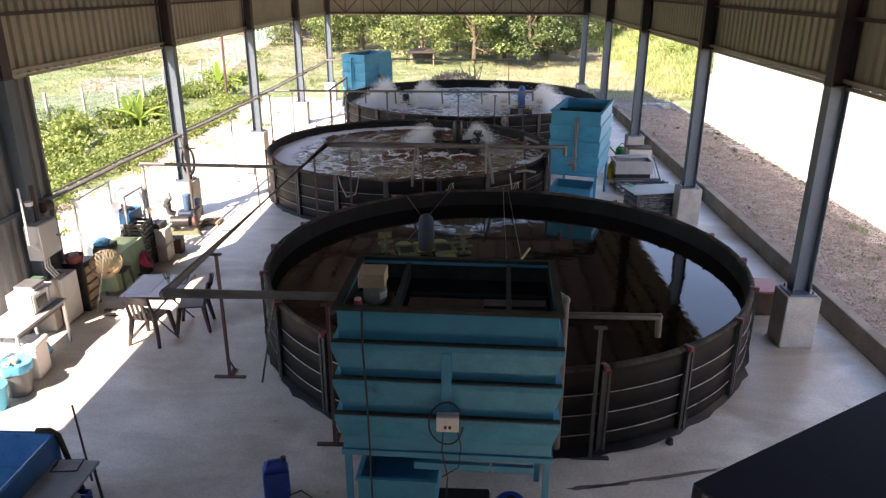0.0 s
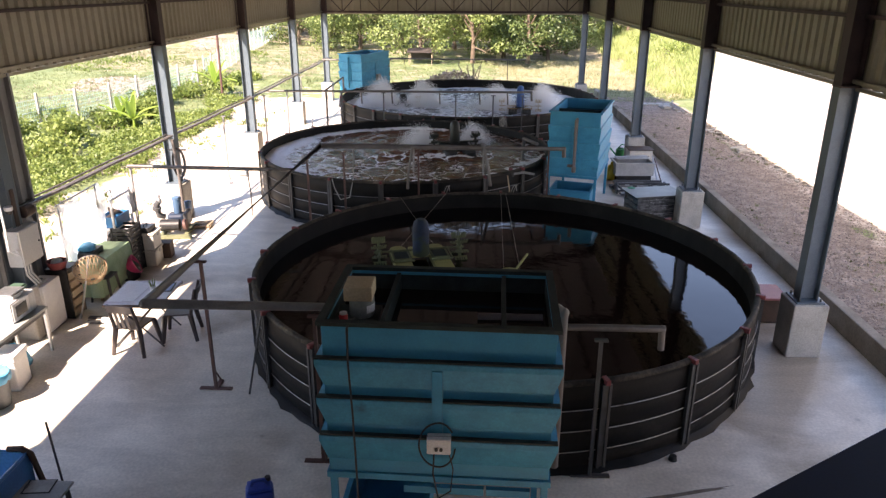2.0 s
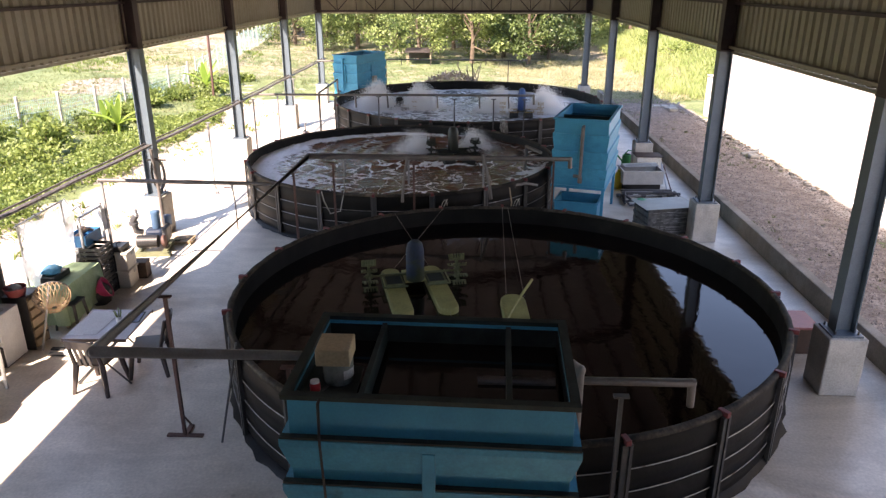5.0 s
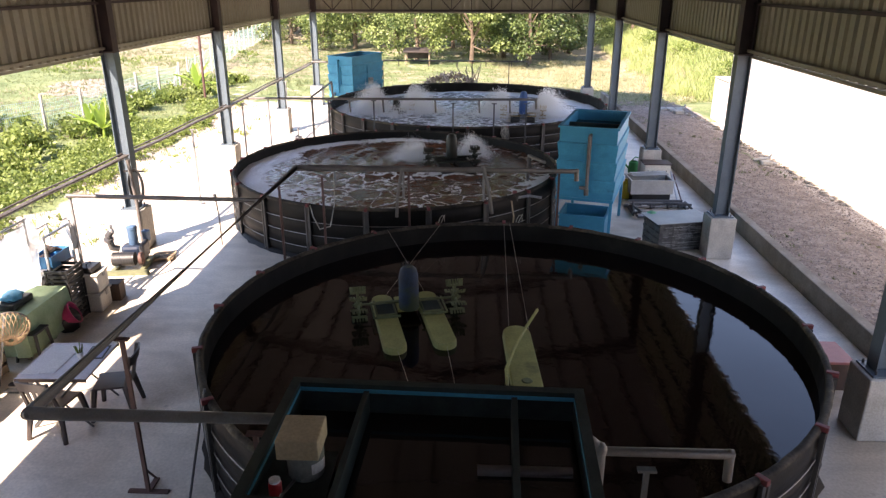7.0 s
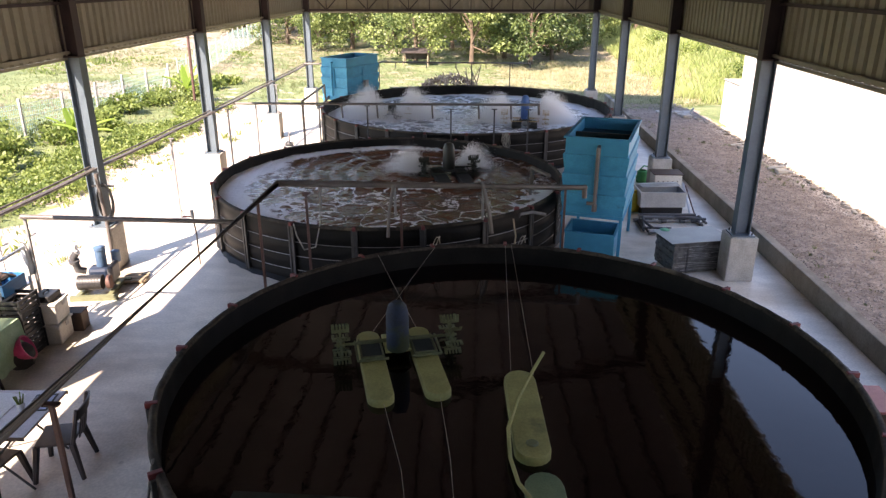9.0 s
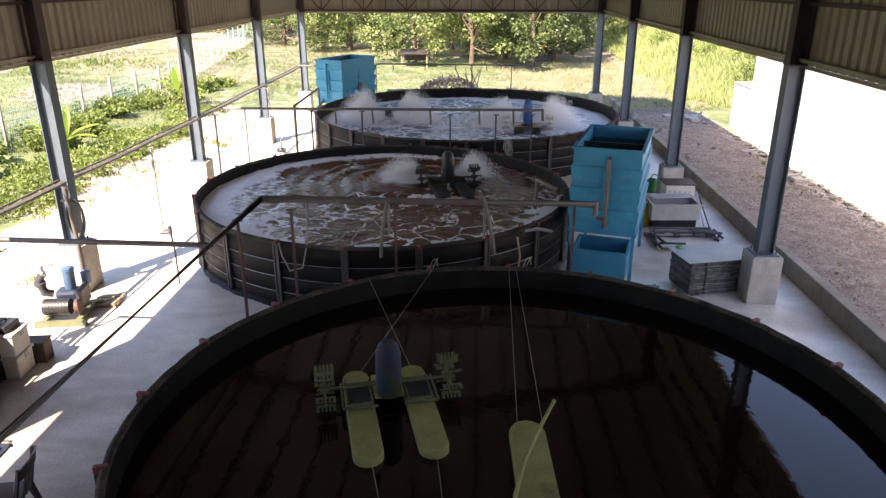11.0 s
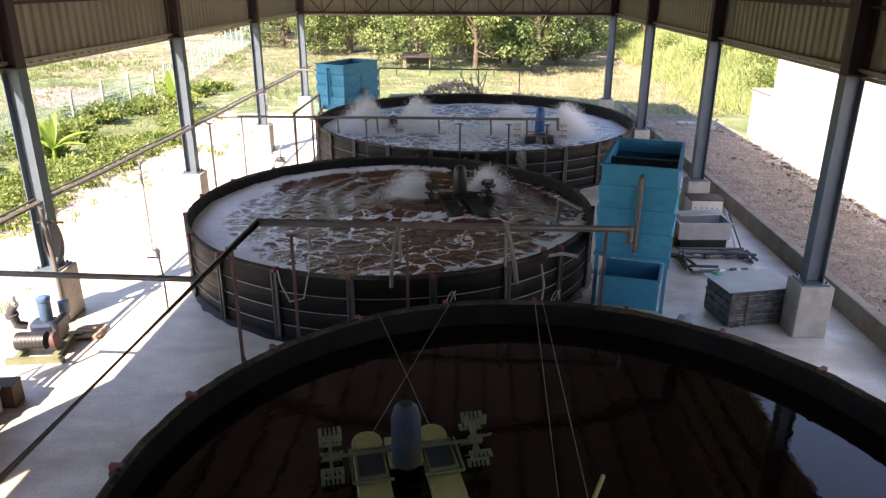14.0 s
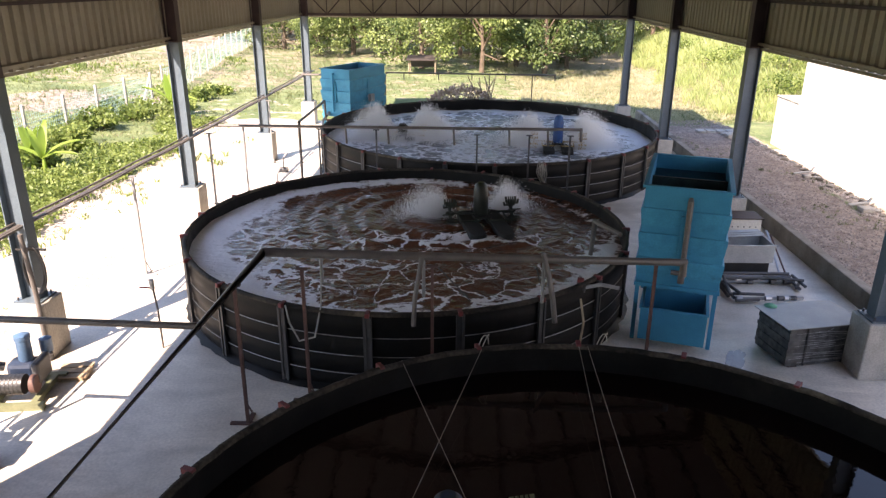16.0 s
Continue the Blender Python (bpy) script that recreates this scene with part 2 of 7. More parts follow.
# each column: plinth, base plate, steel section
def column(x, y, top):
    c = thing("steel_column", "grey-blue steel I-section column on a cement plinth", "column", pose(x, y, 0), "columns along the open sides", "structure")
    bm = bmesh.new()
    box(bm, -0.25, 0.25, -0.25, 0.25, 0, 0.84, 0.02)
    part("plinth", bm, CEMENT, c, "rough grey cement plinth")
    part("base_plate", boxes((-0.2, 0.2, -0.2, 0.2, 0.84, 0.865)), STEEL, c)
    turn = Matrix.Rotation(radians(90), 4, "Z")
    part("shaft", moved(i_beam(bmesh.new(), EAVE - 0.865, 0.22, 0.26), Matrix.Translation((0, 0, 0.865)) @ turn), STEEL, c)
    part("upper_shaft", moved(i_beam(bmesh.new(), top - EAVE - 0.02, 0.22, 0.26), Matrix.Translation((0, 0, EAVE + 0.02)) @ turn), MAROON, c, "dark maroon upper length")
    part("splice_plate", boxes((-0.14, 0.14, -0.12, 0.12, EAVE + 0.001, EAVE + 0.019)), MAROON, c)
    for bx in (-0.15, 0.15):
        for by in (-0.15, 0.15):
            part("bolt", tubes(0.014, [(bx, by, 0.865), (bx, by, 0.91)], seg=6), DARKSTEEL, c)
    return c


for y in BAYS:
    column(XR, y, ROOF)
    column(XL, y, ROOF)


# cladding bands along the sides, with girts and a pale edge trim
def side_band(name, x, out, y0, y1, z0):
    w = thing(name, "cream ribbed metal cladding band with steel girts", "wall", kind="structure")
    bm = corrugated("y", y0, y1, z0, ROOF + 0.1)
    moved(bm, Matrix.Translation((x + out * 0.16, 0, 0)))
    part("sheet", bm, CLADDING, w)
    part("edge_trim", boxes((x + out * 0.15 - 0.035, x + out * 0.15 + 0.035, y0, y1, z0 - 0.05, z0 - 0.002)), CLADDING, w, "pale folded edge trim")
    # lowest girt takes the cladding's cream to paint the daylight on that lip
    for z in (EAVE + 0.05, EAVE + 0.86, EAVE + 1.7, EAVE + 2.5):
        part("girt", boxes((x + out * 0.085 - 0.03, x + out * 0.085 + 0.03, y0, y1, z, z + 0.05)), CLADDING if z < EAVE + 0.1 else MAROON, w)
    return w


side_band("wall_left", XL, -1, -12.4, 24.2, EAVE)
side_band("wall_right", XR, 1, -12.4, 24.2, EAVE)

# the ribbed panel that reaches the floor beside the first bay
panel = thing("wall_panel", "grey ribbed metal wall panel down to the floor", "wall", kind="structure")
bm = corrugated("y", -1.0, 0.82, 0.0, EAVE)
moved(bm, Matrix.Translation((XL - 0.17, 0, 0)))
part("sheet", bm, CLADGREY, panel)
part("end_trim", boxes((XL - 0.2, XL - 0.1, 0.82, 0.87, 0, EAVE)), CLADGREY, panel)
part("girt", boxes((XL - 0.13, XL - 0.07, -1.0, 0.82, 1.9, 1.96)), STEEL, panel)

# walls out of view, added to close the hall behind and keep light out
back = thing("wall_back", "cream ribbed metal end wall, added out of view", "wall", kind="structure")
part("sheet", moved(corrugated("x", XL - 0.2, XR + 0.2, 0, ROOF), Matrix.Translation((0, -12.4, 0))), CLADDING, back)
part("left_sheet", moved(corrugated("y", -12.4, -6.4, 0, EAVE), Matrix.Translation((XL - 0.17, 0, 0))), CLADDING, back)

part("right_sheet", moved(corrugated("y", -12.4, -6.2, 0, EAVE), Matrix.Translation((XR + 0.17, 0, 0))), CLADDING, back)

# gable over the far end: cladding above a truss
XM = (XL + XR) / 2
gable = thing("wall_gable", "cream ribbed gable cladding over a steel truss", "wall", kind="structure")
bm = bmesh.new()
n = 48
pts = [XL - 0.2 + (XR - XL + 0.4) * i / n for i in range(n + 1)]
lo = []
hi = []
for i, s in enumerate(pts):
    for d, off in ((0.0, 0), (0.1, 0.035), (0.16, 0.035)):
        if i < n or d == 0:
            top = ROOF + (RIDGE - ROOF) * (1 - abs(s + d - XM) / (XR - XM + 0.2))
            lo.append(bm.verts.new((s + d, 24.2 + off, EAVE + 0.02)))
            hi.append(bm.verts.new((s + d, 24.2 + off, max(top, EAVE + 0.5))))
for i in range(len(lo) - 1):
    bm.faces.new((lo[i], lo[i + 1], hi[i + 1], hi[i]))
part("sheet", bm, CLADDING, gable)
part("edge_trim", boxes((XL, XR, 24.16, 24.23, EAVE - 0.04, EAVE + 0.018)), CLADDING, gable, "pale folded edge trim")


def truss(y, z0, z1, name, label):
    t = thing(name, label, "roof truss", kind="structure")
    part("bottom_chord", boxes((XL, XR, y - 0.04, y + 0.04, z0, z0 + 0.09)), MAROON, t)
    n = 14
    w = (XR - XL) / n
    for i in range(n):
        a, b = XL + i * w, XL + (i + 1) * w
        part("web", tubes(0.022, [(a if i % 2 else b, y, z0 + 0.05), (b if i % 2 else a, y, z1)], seg=6), MAROON, t)
        part("strut", tubes(0.018, [(b, y, z0 + 0.05), (b, y, z1)], seg=6), MAROON, t)
    part("top_chord", boxes((XL, XR, y - 0.04, y + 0.04, z1, z1 + 0.09)), MAROON, t)
    return t


truss(24.05, EAVE + 0.02, EAVE + 0.95, "gable_truss", "dark steel lattice truss across the far opening")

# roof: two sheets, rafters, purlins
roof = thing("roof", "ribbed metal roof on steel rafters and purlins", "roof", kind="structure")
half = XR - XM + 0.85
slope = math.atan2(RIDGE - ROOF, XR - XM)
for s in (-1, 1):
    bm = bmesh.new()
    x_out, z_out = XM + s * half, RIDGE + 0.22 - half * math.tan(slope)
    v = [bm.verts.new(p) for p in ((XM, -12.6, RIDGE + 0.22), (XM, 24.45, RIDGE + 0.22), (x_out, 24.45, z_out), (x_out, -12.6, z_out))]
    bm.faces.new(v)
    bmesh.ops.solidify(bm, geom=bm.faces[:], thickness=0.03)
    part("roof_sheet", bm, ROOFSHEET, roof)
    for y in BAYS[:-1]:
        bm = bmesh.new()
        tube(bm, [(XM, y, RIDGE - 0.02), (XM + s * (XR - XM), y, ROOF - 0.02)], 0.13, 4)
        part("rafter", bm, MAROON, roof)
        for k in range(6):
            f0, f1 = k / 6, (k + 0.5) / 6
            p = lambda f, d: (XM + s * (XR - XM) * f, y, RIDGE + (ROOF - RIDGE) * f - d)
            part("brace", tubes(0.022, [p(f0, 0.1), p(f1, 0.3), p((k + 1) / 6, 0.1)], seg=6), MAROON, roof)
        part("lower_chord", tubes(0.025, [(XM, y, RIDGE - 0.34), (XM + s * (XR - XM), y, ROOF - 0.24)], seg=6), MAROON, roof)
    for k in range(8):
        f = (k + 0.4) / 8
        x, z = XM + s * half * f, RIDGE + 0.22 - half * f * math.tan(slope) - 0.12
        part("purlin", boxes((x - 0.03, x + 0.03, -12.5, 24.4, z - 0.08, z + 0.07)), MAROON, roof)

# kerb wall along the open right side
kerb = part("kerb", boxes((6.24, 6.42, -12.6, 26.0, -0.3, 0.36, 0.015)), KERB)
tagged(kerb, "stained low cement kerb wall along the gravel", "kerb", kind="structure")
strip = part("drain_strip", boxes((6.022, 6.238, -12.6, 24.6, -0.3, -0.004)), CONCRETE)
tagged(strip, "grey concrete strip beside the kerb", "floor", kind="structure")


# ---- ground outside: one sheet with rises ----
def hill(x, y):
    """Height of the ground outside."""
    z = -0.04
    if x < -9:
        z += 0.035 * min(-9 - x, 40) + 0.25 * noise.noise((x * 0.18, y * 0.18, 1.0)) * min(1, (-9 - x) / 5)
    if y > 27:
        z += 0.018 * (y - 27) + 0.2 * noise.noise((x * 0.12, y * 0.12, 5.0)) * min(1, (y - 27) / 6)
    if x > 0 and y > 24.5:
        z -= 0.42 * min(1, (y - 24.5) / 3) * min(1, x / 4)
    if x > 9.8 and y > 22:
        z += 0.36 * max(0, min(x - 9.8, 26)) * min(1, (y - 22) / 18)
    return z


def coords(spans):
    out = []
    for a, b, st in spans:
        n = max(1, round((b - a) / st))
        out += [a + (b - a) * i / n for i in range(n)]
    return out + [spans[-1][1]]


def veg_ground(name):
    m = bpy.data.materials.new(name)
    m.use_nodes = True
    nt = m.node_tree
    n, li = nt.nodes, nt.links.new
    b = n["Principled BSDF"]
    b.inputs["Roughness"].default_value = 0.95
    geo = n.new("ShaderNodeNewGeometry")
    at = n.new("ShaderNodeVertexColor")
    at.layer_name = "cover"
    sep = n.new("ShaderNodeSeparateColor")
    li(at.outputs[0], sep.inputs[0])

    def tones(c1, c2, sc):
        t = n.new("ShaderNodeTexNoise")
        t.inputs["Scale"].default_value, t.inputs["Detail"].default_value, t.inputs["Roughness"].default_value = sc, 8, 0.7
        li(geo.outputs["Position"], t.inputs["Vector"])
        r = n.new("ShaderNodeMapRange")
        r.inputs["From Min"].default_value, r.inputs["From Max"].default_value = 0.36, 0.64
        li(t.outputs[0], r.inputs[0])
        mx = n.new("ShaderNodeMix")
        mx.data_type = "RGBA"
        mx.inputs["A"].default_value, mx.inputs["B"].default_value = (*c1, 1), (*c2, 1)
        li(r.outputs[0], mx.inputs["Factor"])
        return mx.outputs["Result"], t

    grass, g1 = tones((0.075, 0.115, 0.04), (0.18, 0.215, 0.095), 0.5)
    dry, _ = tones((0.19, 0.17, 0.105), (0.31, 0.265, 0.19), 0.9)
    stone, _ = tones((0.19, 0.15, 0.125), (0.36, 0.295, 0.25), 2.2)
    pale, _ = tones((0.36, 0.31, 0.265), (0.52, 0.45, 0.39), 1.4)
    wob = n.new("ShaderNodeTexNoise")
    wob.inputs["Scale"].default_value, wob.inputs["Detail"].default_value = 1.3, 8
    li(geo.outputs["Position"], wob.inputs["Vector"])

    def over(base, top, chan):
        ad = n.new("ShaderNodeMath")
        ad.operation = "ADD"
        li(chan, ad.inputs[0])
        li(wob.outputs[0], ad.inputs[1])
        r = n.new("ShaderNodeMapRange")
        r.inputs["From Min"].default_value, r.inputs["From Max"].default_value = 0.93, 1.07
        li(ad.outputs[0], r.inputs[0])
        mx = n.new("ShaderNodeMix")
        mx.data_type = "RGBA"
        li(r.outputs[0], mx.inputs["Factor"])
        li(base, mx.inputs["A"])
        li(top, mx.inputs["B"])
        return mx.outputs["Result"]

    c = over(grass, dry, sep.outputs[0])
    c = over(c, stone, sep.outputs[1])
    c = over(c, pale, sep.outputs[2])
    fine = n.new("ShaderNodeTexNoise")
    fine.inputs["Scale"].default_value, fine.inputs["Detail"].default_value = 16, 4
    li(geo.outputs["Position"], fine.inputs["Vector"])
    fr = n.new("ShaderNodeMapRange")
    fr.inputs["From Min"].default_value, fr.inputs["From Max"].default_value = 0.3, 0.7
    fr.inputs["To Min"].default_value, fr.inputs["To Max"].default_value = 0.7, 1.3
    li(fine.outputs[0], fr.inputs[0])
    hs = n.new("ShaderNodeHueSaturation")
    li(fr.outputs[0], hs.inputs["Value"])
    li(c, hs.inputs["Color"])
    li(hs.outputs[0], b.inputs["Base Color"])
    bp = n.new("ShaderNodeBump")
    bp.inputs["Strength"].default_value, bp.inputs["Distance"].default_value = 0.8, 0.04
    li(fine.outputs[0], bp.inputs["Height"])
    li(bp.outputs[0], b.inputs["Normal"])
    return m


GROUND = veg_ground("ground_cover")


def cover(x, y):
    """How dry, how stony, how pale the ground is."""
    w = 1.2 * noise.noise((x * 0.3, y * 0.3, 9.0))
    dry = 0.25 + 0.35 * noise.noise((x * 0.09, y * 0.09, 3.0))
    if y > 27:
        dry += 0.45 * min(1, (y - 27) / 8) * (1 if x > 2 else 0.6)
    stone = pale = 0.0
    if 6 < x < 9.6 + 0.4 * w and y < 26 + w:
        stone = 0.9
    if x >= 9.2 and x < 12 and y < 21:
        pale = 0.75
    if -10.3 + w < x < -6.5 and y < 25:
        pale = 0.8
    elif -12 < x < -6.5 and 25 <= y < 30:
        pale = 0.4
    if -32 < x < -13.5 and noise.noise((x * 0.17, y * 0.13, 20.0)) > 0.12:
        stone = max(stone, 0.62)
    return dry, stone, pale


xs = coords([(-900, -120, 130), (-120, -40, 8), (-40, -6, 0.7), (-6, 6, 3), (6, 40, 0.7), (40, 120, 8), (120, 900, 130)])
ys = coords([(-900, -60, 140), (-60, -14, 6), (-14, 50, 0.8), (50, 110, 4), (110, 900, 130)])
bm = bmesh.new()
lay = bm.loops.layers.float_color.new("cover")
grid = [[bm.verts.new((x, y, hill(x, y) if not (-6.9 < x < 6.3 and -12.5 < y < 24.5) else -0.2)) for x in xs] for y in ys]
cov = {}
for row in grid:
    for v in row:
        cov[v] = (*cover(v.co.x, v.co.y), 1.0)
for j in range(len(ys) - 1):
    for i in range(len(xs) - 1):
        f = bm.faces.new((grid[j][i], grid[j][i + 1], grid[j + 1][i + 1], grid[j + 1][i]))
        f.smooth = True
        for lp in f.loops:
            lp[lay] = cov[lp.vert]
ground = part("ground", bm, GROUND)
tagged(ground, "grassy field, pale gravel margin and grey gravel yard", "ground", kind="structure")

# ---- white building beside the gravel yard ----
wb = thing("white_building", "white plastered building with a low annexe, sunlit", "building")
part("wall", boxes((10.0, 10.25, -14, 20.05, -0.1, 3.3), (10.25, 22, 19.8, 20.05, -0.1, 3.3)), WHITEWALL, wb)
part("roof", boxes((9.98, 22.2, -14, 20.1, 3.3, 3.42)), WHITEWALL, wb)
part("annexe", boxes((9.99, 12, 20.055, 21.75, -0.3, 1.56, 0.02)), WHITEWALL, wb)
part("annexe_cap", boxes((9.97, 12.05, 20.056, 21.8, 1.562, 1.61, 0.01)), CEMENT, wb, "thin grey cap slab")
# apron takes the wall's white to paint the sunlit strip at its foot
part("plinth", boxes((9.8, 9.998, -14, 20.05, -0.1, -0.01)), WHITEWALL, wb, "pale apron, whitened for the sun along the wall foot")


# ---- plants ----
def leaf_mat(name, dark, light, trans=0.35):
    m = bpy.data.materials.new(name)
    m.use_nodes = True
    nt = m.node_tree
    n, li = nt.nodes, nt.links.new
    b = n["Principled BSDF"]
    geo = n.new("ShaderNodeNewGeometry")
    mx = n.new("ShaderNodeMix")
    mx.data_type = "RGBA"
    mx.inputs["A"].default_value, mx.inputs["B"].default_value = (*dark, 1), (*light, 1)
    nz = n.new("ShaderNodeTexNoise")
    nz.inputs["Scale"].default_value = 0.7
    li(geo.outputs["Position"], nz.inputs["Vector"])
    ad = n.new("ShaderNodeMath")
    ad.operation = "MULTIPLY_ADD"
    ad.inputs[1].default_value = 0.6
    li(geo.outputs["Random Per Island"], ad.inputs[0])
    sb = n.new("ShaderNodeMapRange")
    sb.inputs["From Min"].default_value, sb.inputs["From Max"].default_value = 0.35, 0.65
    sb.inputs["To Min"].default_value, sb.inputs["To Max"].default_value = -0.1, 0.5
    li(nz.outputs[0], sb.inputs["Value"])
    li(sb.outputs[0], ad.inputs[2])
    li(ad.outputs[0], mx.inputs["Factor"])
    li(mx.outputs["Result"], b.inputs["Base Color"])
    b.inputs["Roughness"].default_value = 0.5
    tr = n.new("ShaderNodeBsdfTranslucent")
    li(mx.outputs["Result"], tr.inputs["Color"])
    ms = n.new("ShaderNodeMixShader")
    ms.inputs[0].default_value = trans
    li(b.outputs[0], ms.inputs[1])
    li(tr.outputs[0], ms.inputs[2])
    li(ms.outputs[0], n["Material Output"].inputs["Surface"])
    return m


LEAF = leaf_mat("broad_leaves", (0.045, 0.085, 0.022), (0.3, 0.365, 0.12), 0.3)
LEAF_PALE = leaf_mat("dusty_leaves", (0.09, 0.105, 0.05), (0.3, 0.31, 0.18), 0.25)
LEAF_DARK = leaf_mat("dark_leaves", (0.025, 0.05, 0.014), (0.13, 0.18, 0.055), 0.2)
SHRUB = leaf_mat("shrub_leaves", (0.1, 0.16, 0.035), (0.31, 0.38, 0.11), 0.45)
BLADE = leaf_mat("grass_blades", (0.11, 0.15, 0.055), (0.26, 0.285, 0.14), 0.35)
BLADE_DRY = leaf_mat("dry_grass_blades", (0.27, 0.23, 0.155), (0.44, 0.38, 0.28), 0.35)
REED = leaf_mat("tall_reeds", (0.25, 0.33, 0.11), (0.48, 0.53, 0.24), 0.5)
MEADOW = leaf_mat("pale_meadow_blades", (0.36, 0.35, 0.2), (0.56, 0.52, 0.36), 0.5)
BANANA = leaf_mat("banana_leaves", (0.2, 0.32, 0.05), (0.36, 0.48, 0.1), 0.5)
BARK = surf("bark", (0.09, 0.065, 0.045), (0.16, 0.12, 0.085), 0.9, scale=4, fine=40, bump=0.5)
PALEBARK = surf("pale_bark", (0.26, 0.2, 0.13), (0.36, 0.29, 0.2), 0.9, scale=4, fine=40, bump=0.5)


def from_quads(name, V, F, material, parent=None):
    me = bpy.data.meshes.new(name)
    me.from_pydata([tuple(v) for v in V], [], F)
    me.materials.append(material)
    ob = new(name, me)
    if parent is not None:
        ob.parent = parent
    return ob


def leaves(rng, centres, radii, per, size):
    """Folded leaf pairs scattered through clumps; every leaf its own island."""
    V, F = [], []
    for c, r in zip(centres, radii):
        d = rng.normal(size=(per, 3))
        d /= np.linalg.norm(d, axis=1)[:, None]
        rad = r * rng.uniform(0.55, 1.05, per) ** 0.7
        P = c + d * rad[:, None] * np.array([1, 1, 0.75])
        for p, dd in zip(P, d):
            u = rng.normal(size=3) + dd * 0.4 + np.array([0, 0, -0.3])
            u /= np.linalg.norm(u)
            w = np.cross(u, dd + rng.normal(size=3) * 0.5)
            w /= np.linalg.norm(w) + 1e-6
            s = size * rng.uniform(0.6, 1.3)
            k = len(V)
            V += [p, p + u * s * 0.5 + w * s * 0.3, p + u * s, p + u * s * 0.5 - w * s * 0.3]
            F.append((k, k + 1, k + 2, k + 3))
    return V, F


def tree(name, label, m, h, spread, seed, leafmat, per=190, size=0.21, clumps=46, base=0.14, bark=None):
    rng = np.random.default_rng(seed)
    t = thing(name, label, "tree", m, "trees behind the hall")
    bm = bmesh.new()
    trunk = [(0, 0, -0.3), (0.06, 0.02, h * 0.2), (-0.05, 0.06, h * 0.42), (0.03, 0, h * 0.75)]
    tube(bm, trunk, [0.16 * h / 6, 0.12 * h / 6, 0.09 * h / 6, 0.03], 8)
    cs, rs = [], []
    for k in range(clumps):
        a = rng.uniform(0, 2 * math.pi)
        f = rng.uniform(base, 1.0)
        rr = spread * math.sqrt(rng.uniform(0.02, 1)) * (0.55 + 0.9 * math.sin(math.pi * min(1, (f - base) / (1 - base) * 0.8 + 0.2)) * 0.6)
        c = np.array([rr * math.cos(a), rr * math.sin(a), h * f])
        cs.append(c)
        rs.append(spread * rng.uniform(0.22, 0.4))
        if k % 3 == 0:
            tube(bm, [(0, 0, h * max(0.15, f - 0.3)), tuple(c * np.array([0.5, 0.5, 1]) - np.array([0, 0, h * 0.08])), tuple(c)], [0.05 * h / 6, 0.035 * h / 6, 0.012], 6)
    part("trunk", bm, bark or BARK, t, smooth=True)
    V, F = leaves(rng, cs, rs, per, size)
    from_quads("crown", V, F, leafmat, t)
    return t


kinds = [
    tree("broadleaf_tree", "leafy green tree at the field's edge", pose(-8.5, 47, 0.4), 7.0, 2.9, 1, LEAF),
    tree("broadleaf_tree", "dusty pale green tree with open crown", pose(-3.0, 50, 0.4), 7.5, 2.6, 2, LEAF_PALE, base=0.15),
    tree("broadleaf_tree", "dark dense green tree with low crown", pose(4.0, 41, 0.3), 6.5, 2.7, 3, LEAF_DARK, per=200, base=0.08),
    tree("broadleaf_tree", "light green young tree with thin pale stems", pose(0.2, 40, 0.3), 6.2, 2.2, 4, LEAF, per=170, base=0.16),
]
rng = np.random.default_rng(11)
spots = [(-22, 58, 0, 1.25), (-18.5, 54, 1, 1.1), (-16, 60, 2, 1.3), (-14, 50, 0, 1.0), (-11.5, 54, 2, 1.25), (-10.6, 46, 0, 0.62), (-6.2, 53, 2, 1.2), (-5.6, 47, 1, 0.9), (-1.2, 47, 0, 0.95),
         (1.8, 50, 1, 1.2), (2.4, 43.5, 0, 0.95), (5.8, 45, 2, 1.0), (7.6, 49, 1, 1.05), (9.0, 53, 0, 1.1), (13.5, 55, 1, 1.15), (16, 58, 0, 1.2), (19, 62, 2, 1.3),
         (-26, 64, 2, 1.4), (-31, 68, 0, 1.5), (-37, 74, 2, 1.6), (-44, 80, 0, 1.7), (-52, 84, 2, 1.8), (23, 66, 0, 1.4), (-8, 60, 2, 1.5), (-2, 60, 0, 1.5), (4, 60, 2, 1.5), (10, 62, 0, 1.5),
         (-20, 66, 0, 1.5), (-14, 68, 2, 1.6), (-28, 76, 2, 1.7), (-3.4, 40.5, 0, 0.8), (-60, 92, 0, 1.8), (-68, 98, 2, 1.9), (16, 68, 2, 1.5), (28, 74, 2, 1.6)]
for x, y, k, s in spots:
    c = copy_thing(kinds[k], pose(x, y, hill(x, y) - 0.05, 0, 0, float(rng.uniform(0, 360))))
    s = min(s, 0.8) + 0.12 * max(0, s - 0.8)
    c.scale = (s * 1.15, s * 1.15, s * float(rng.uniform(0.9, 1.12)))


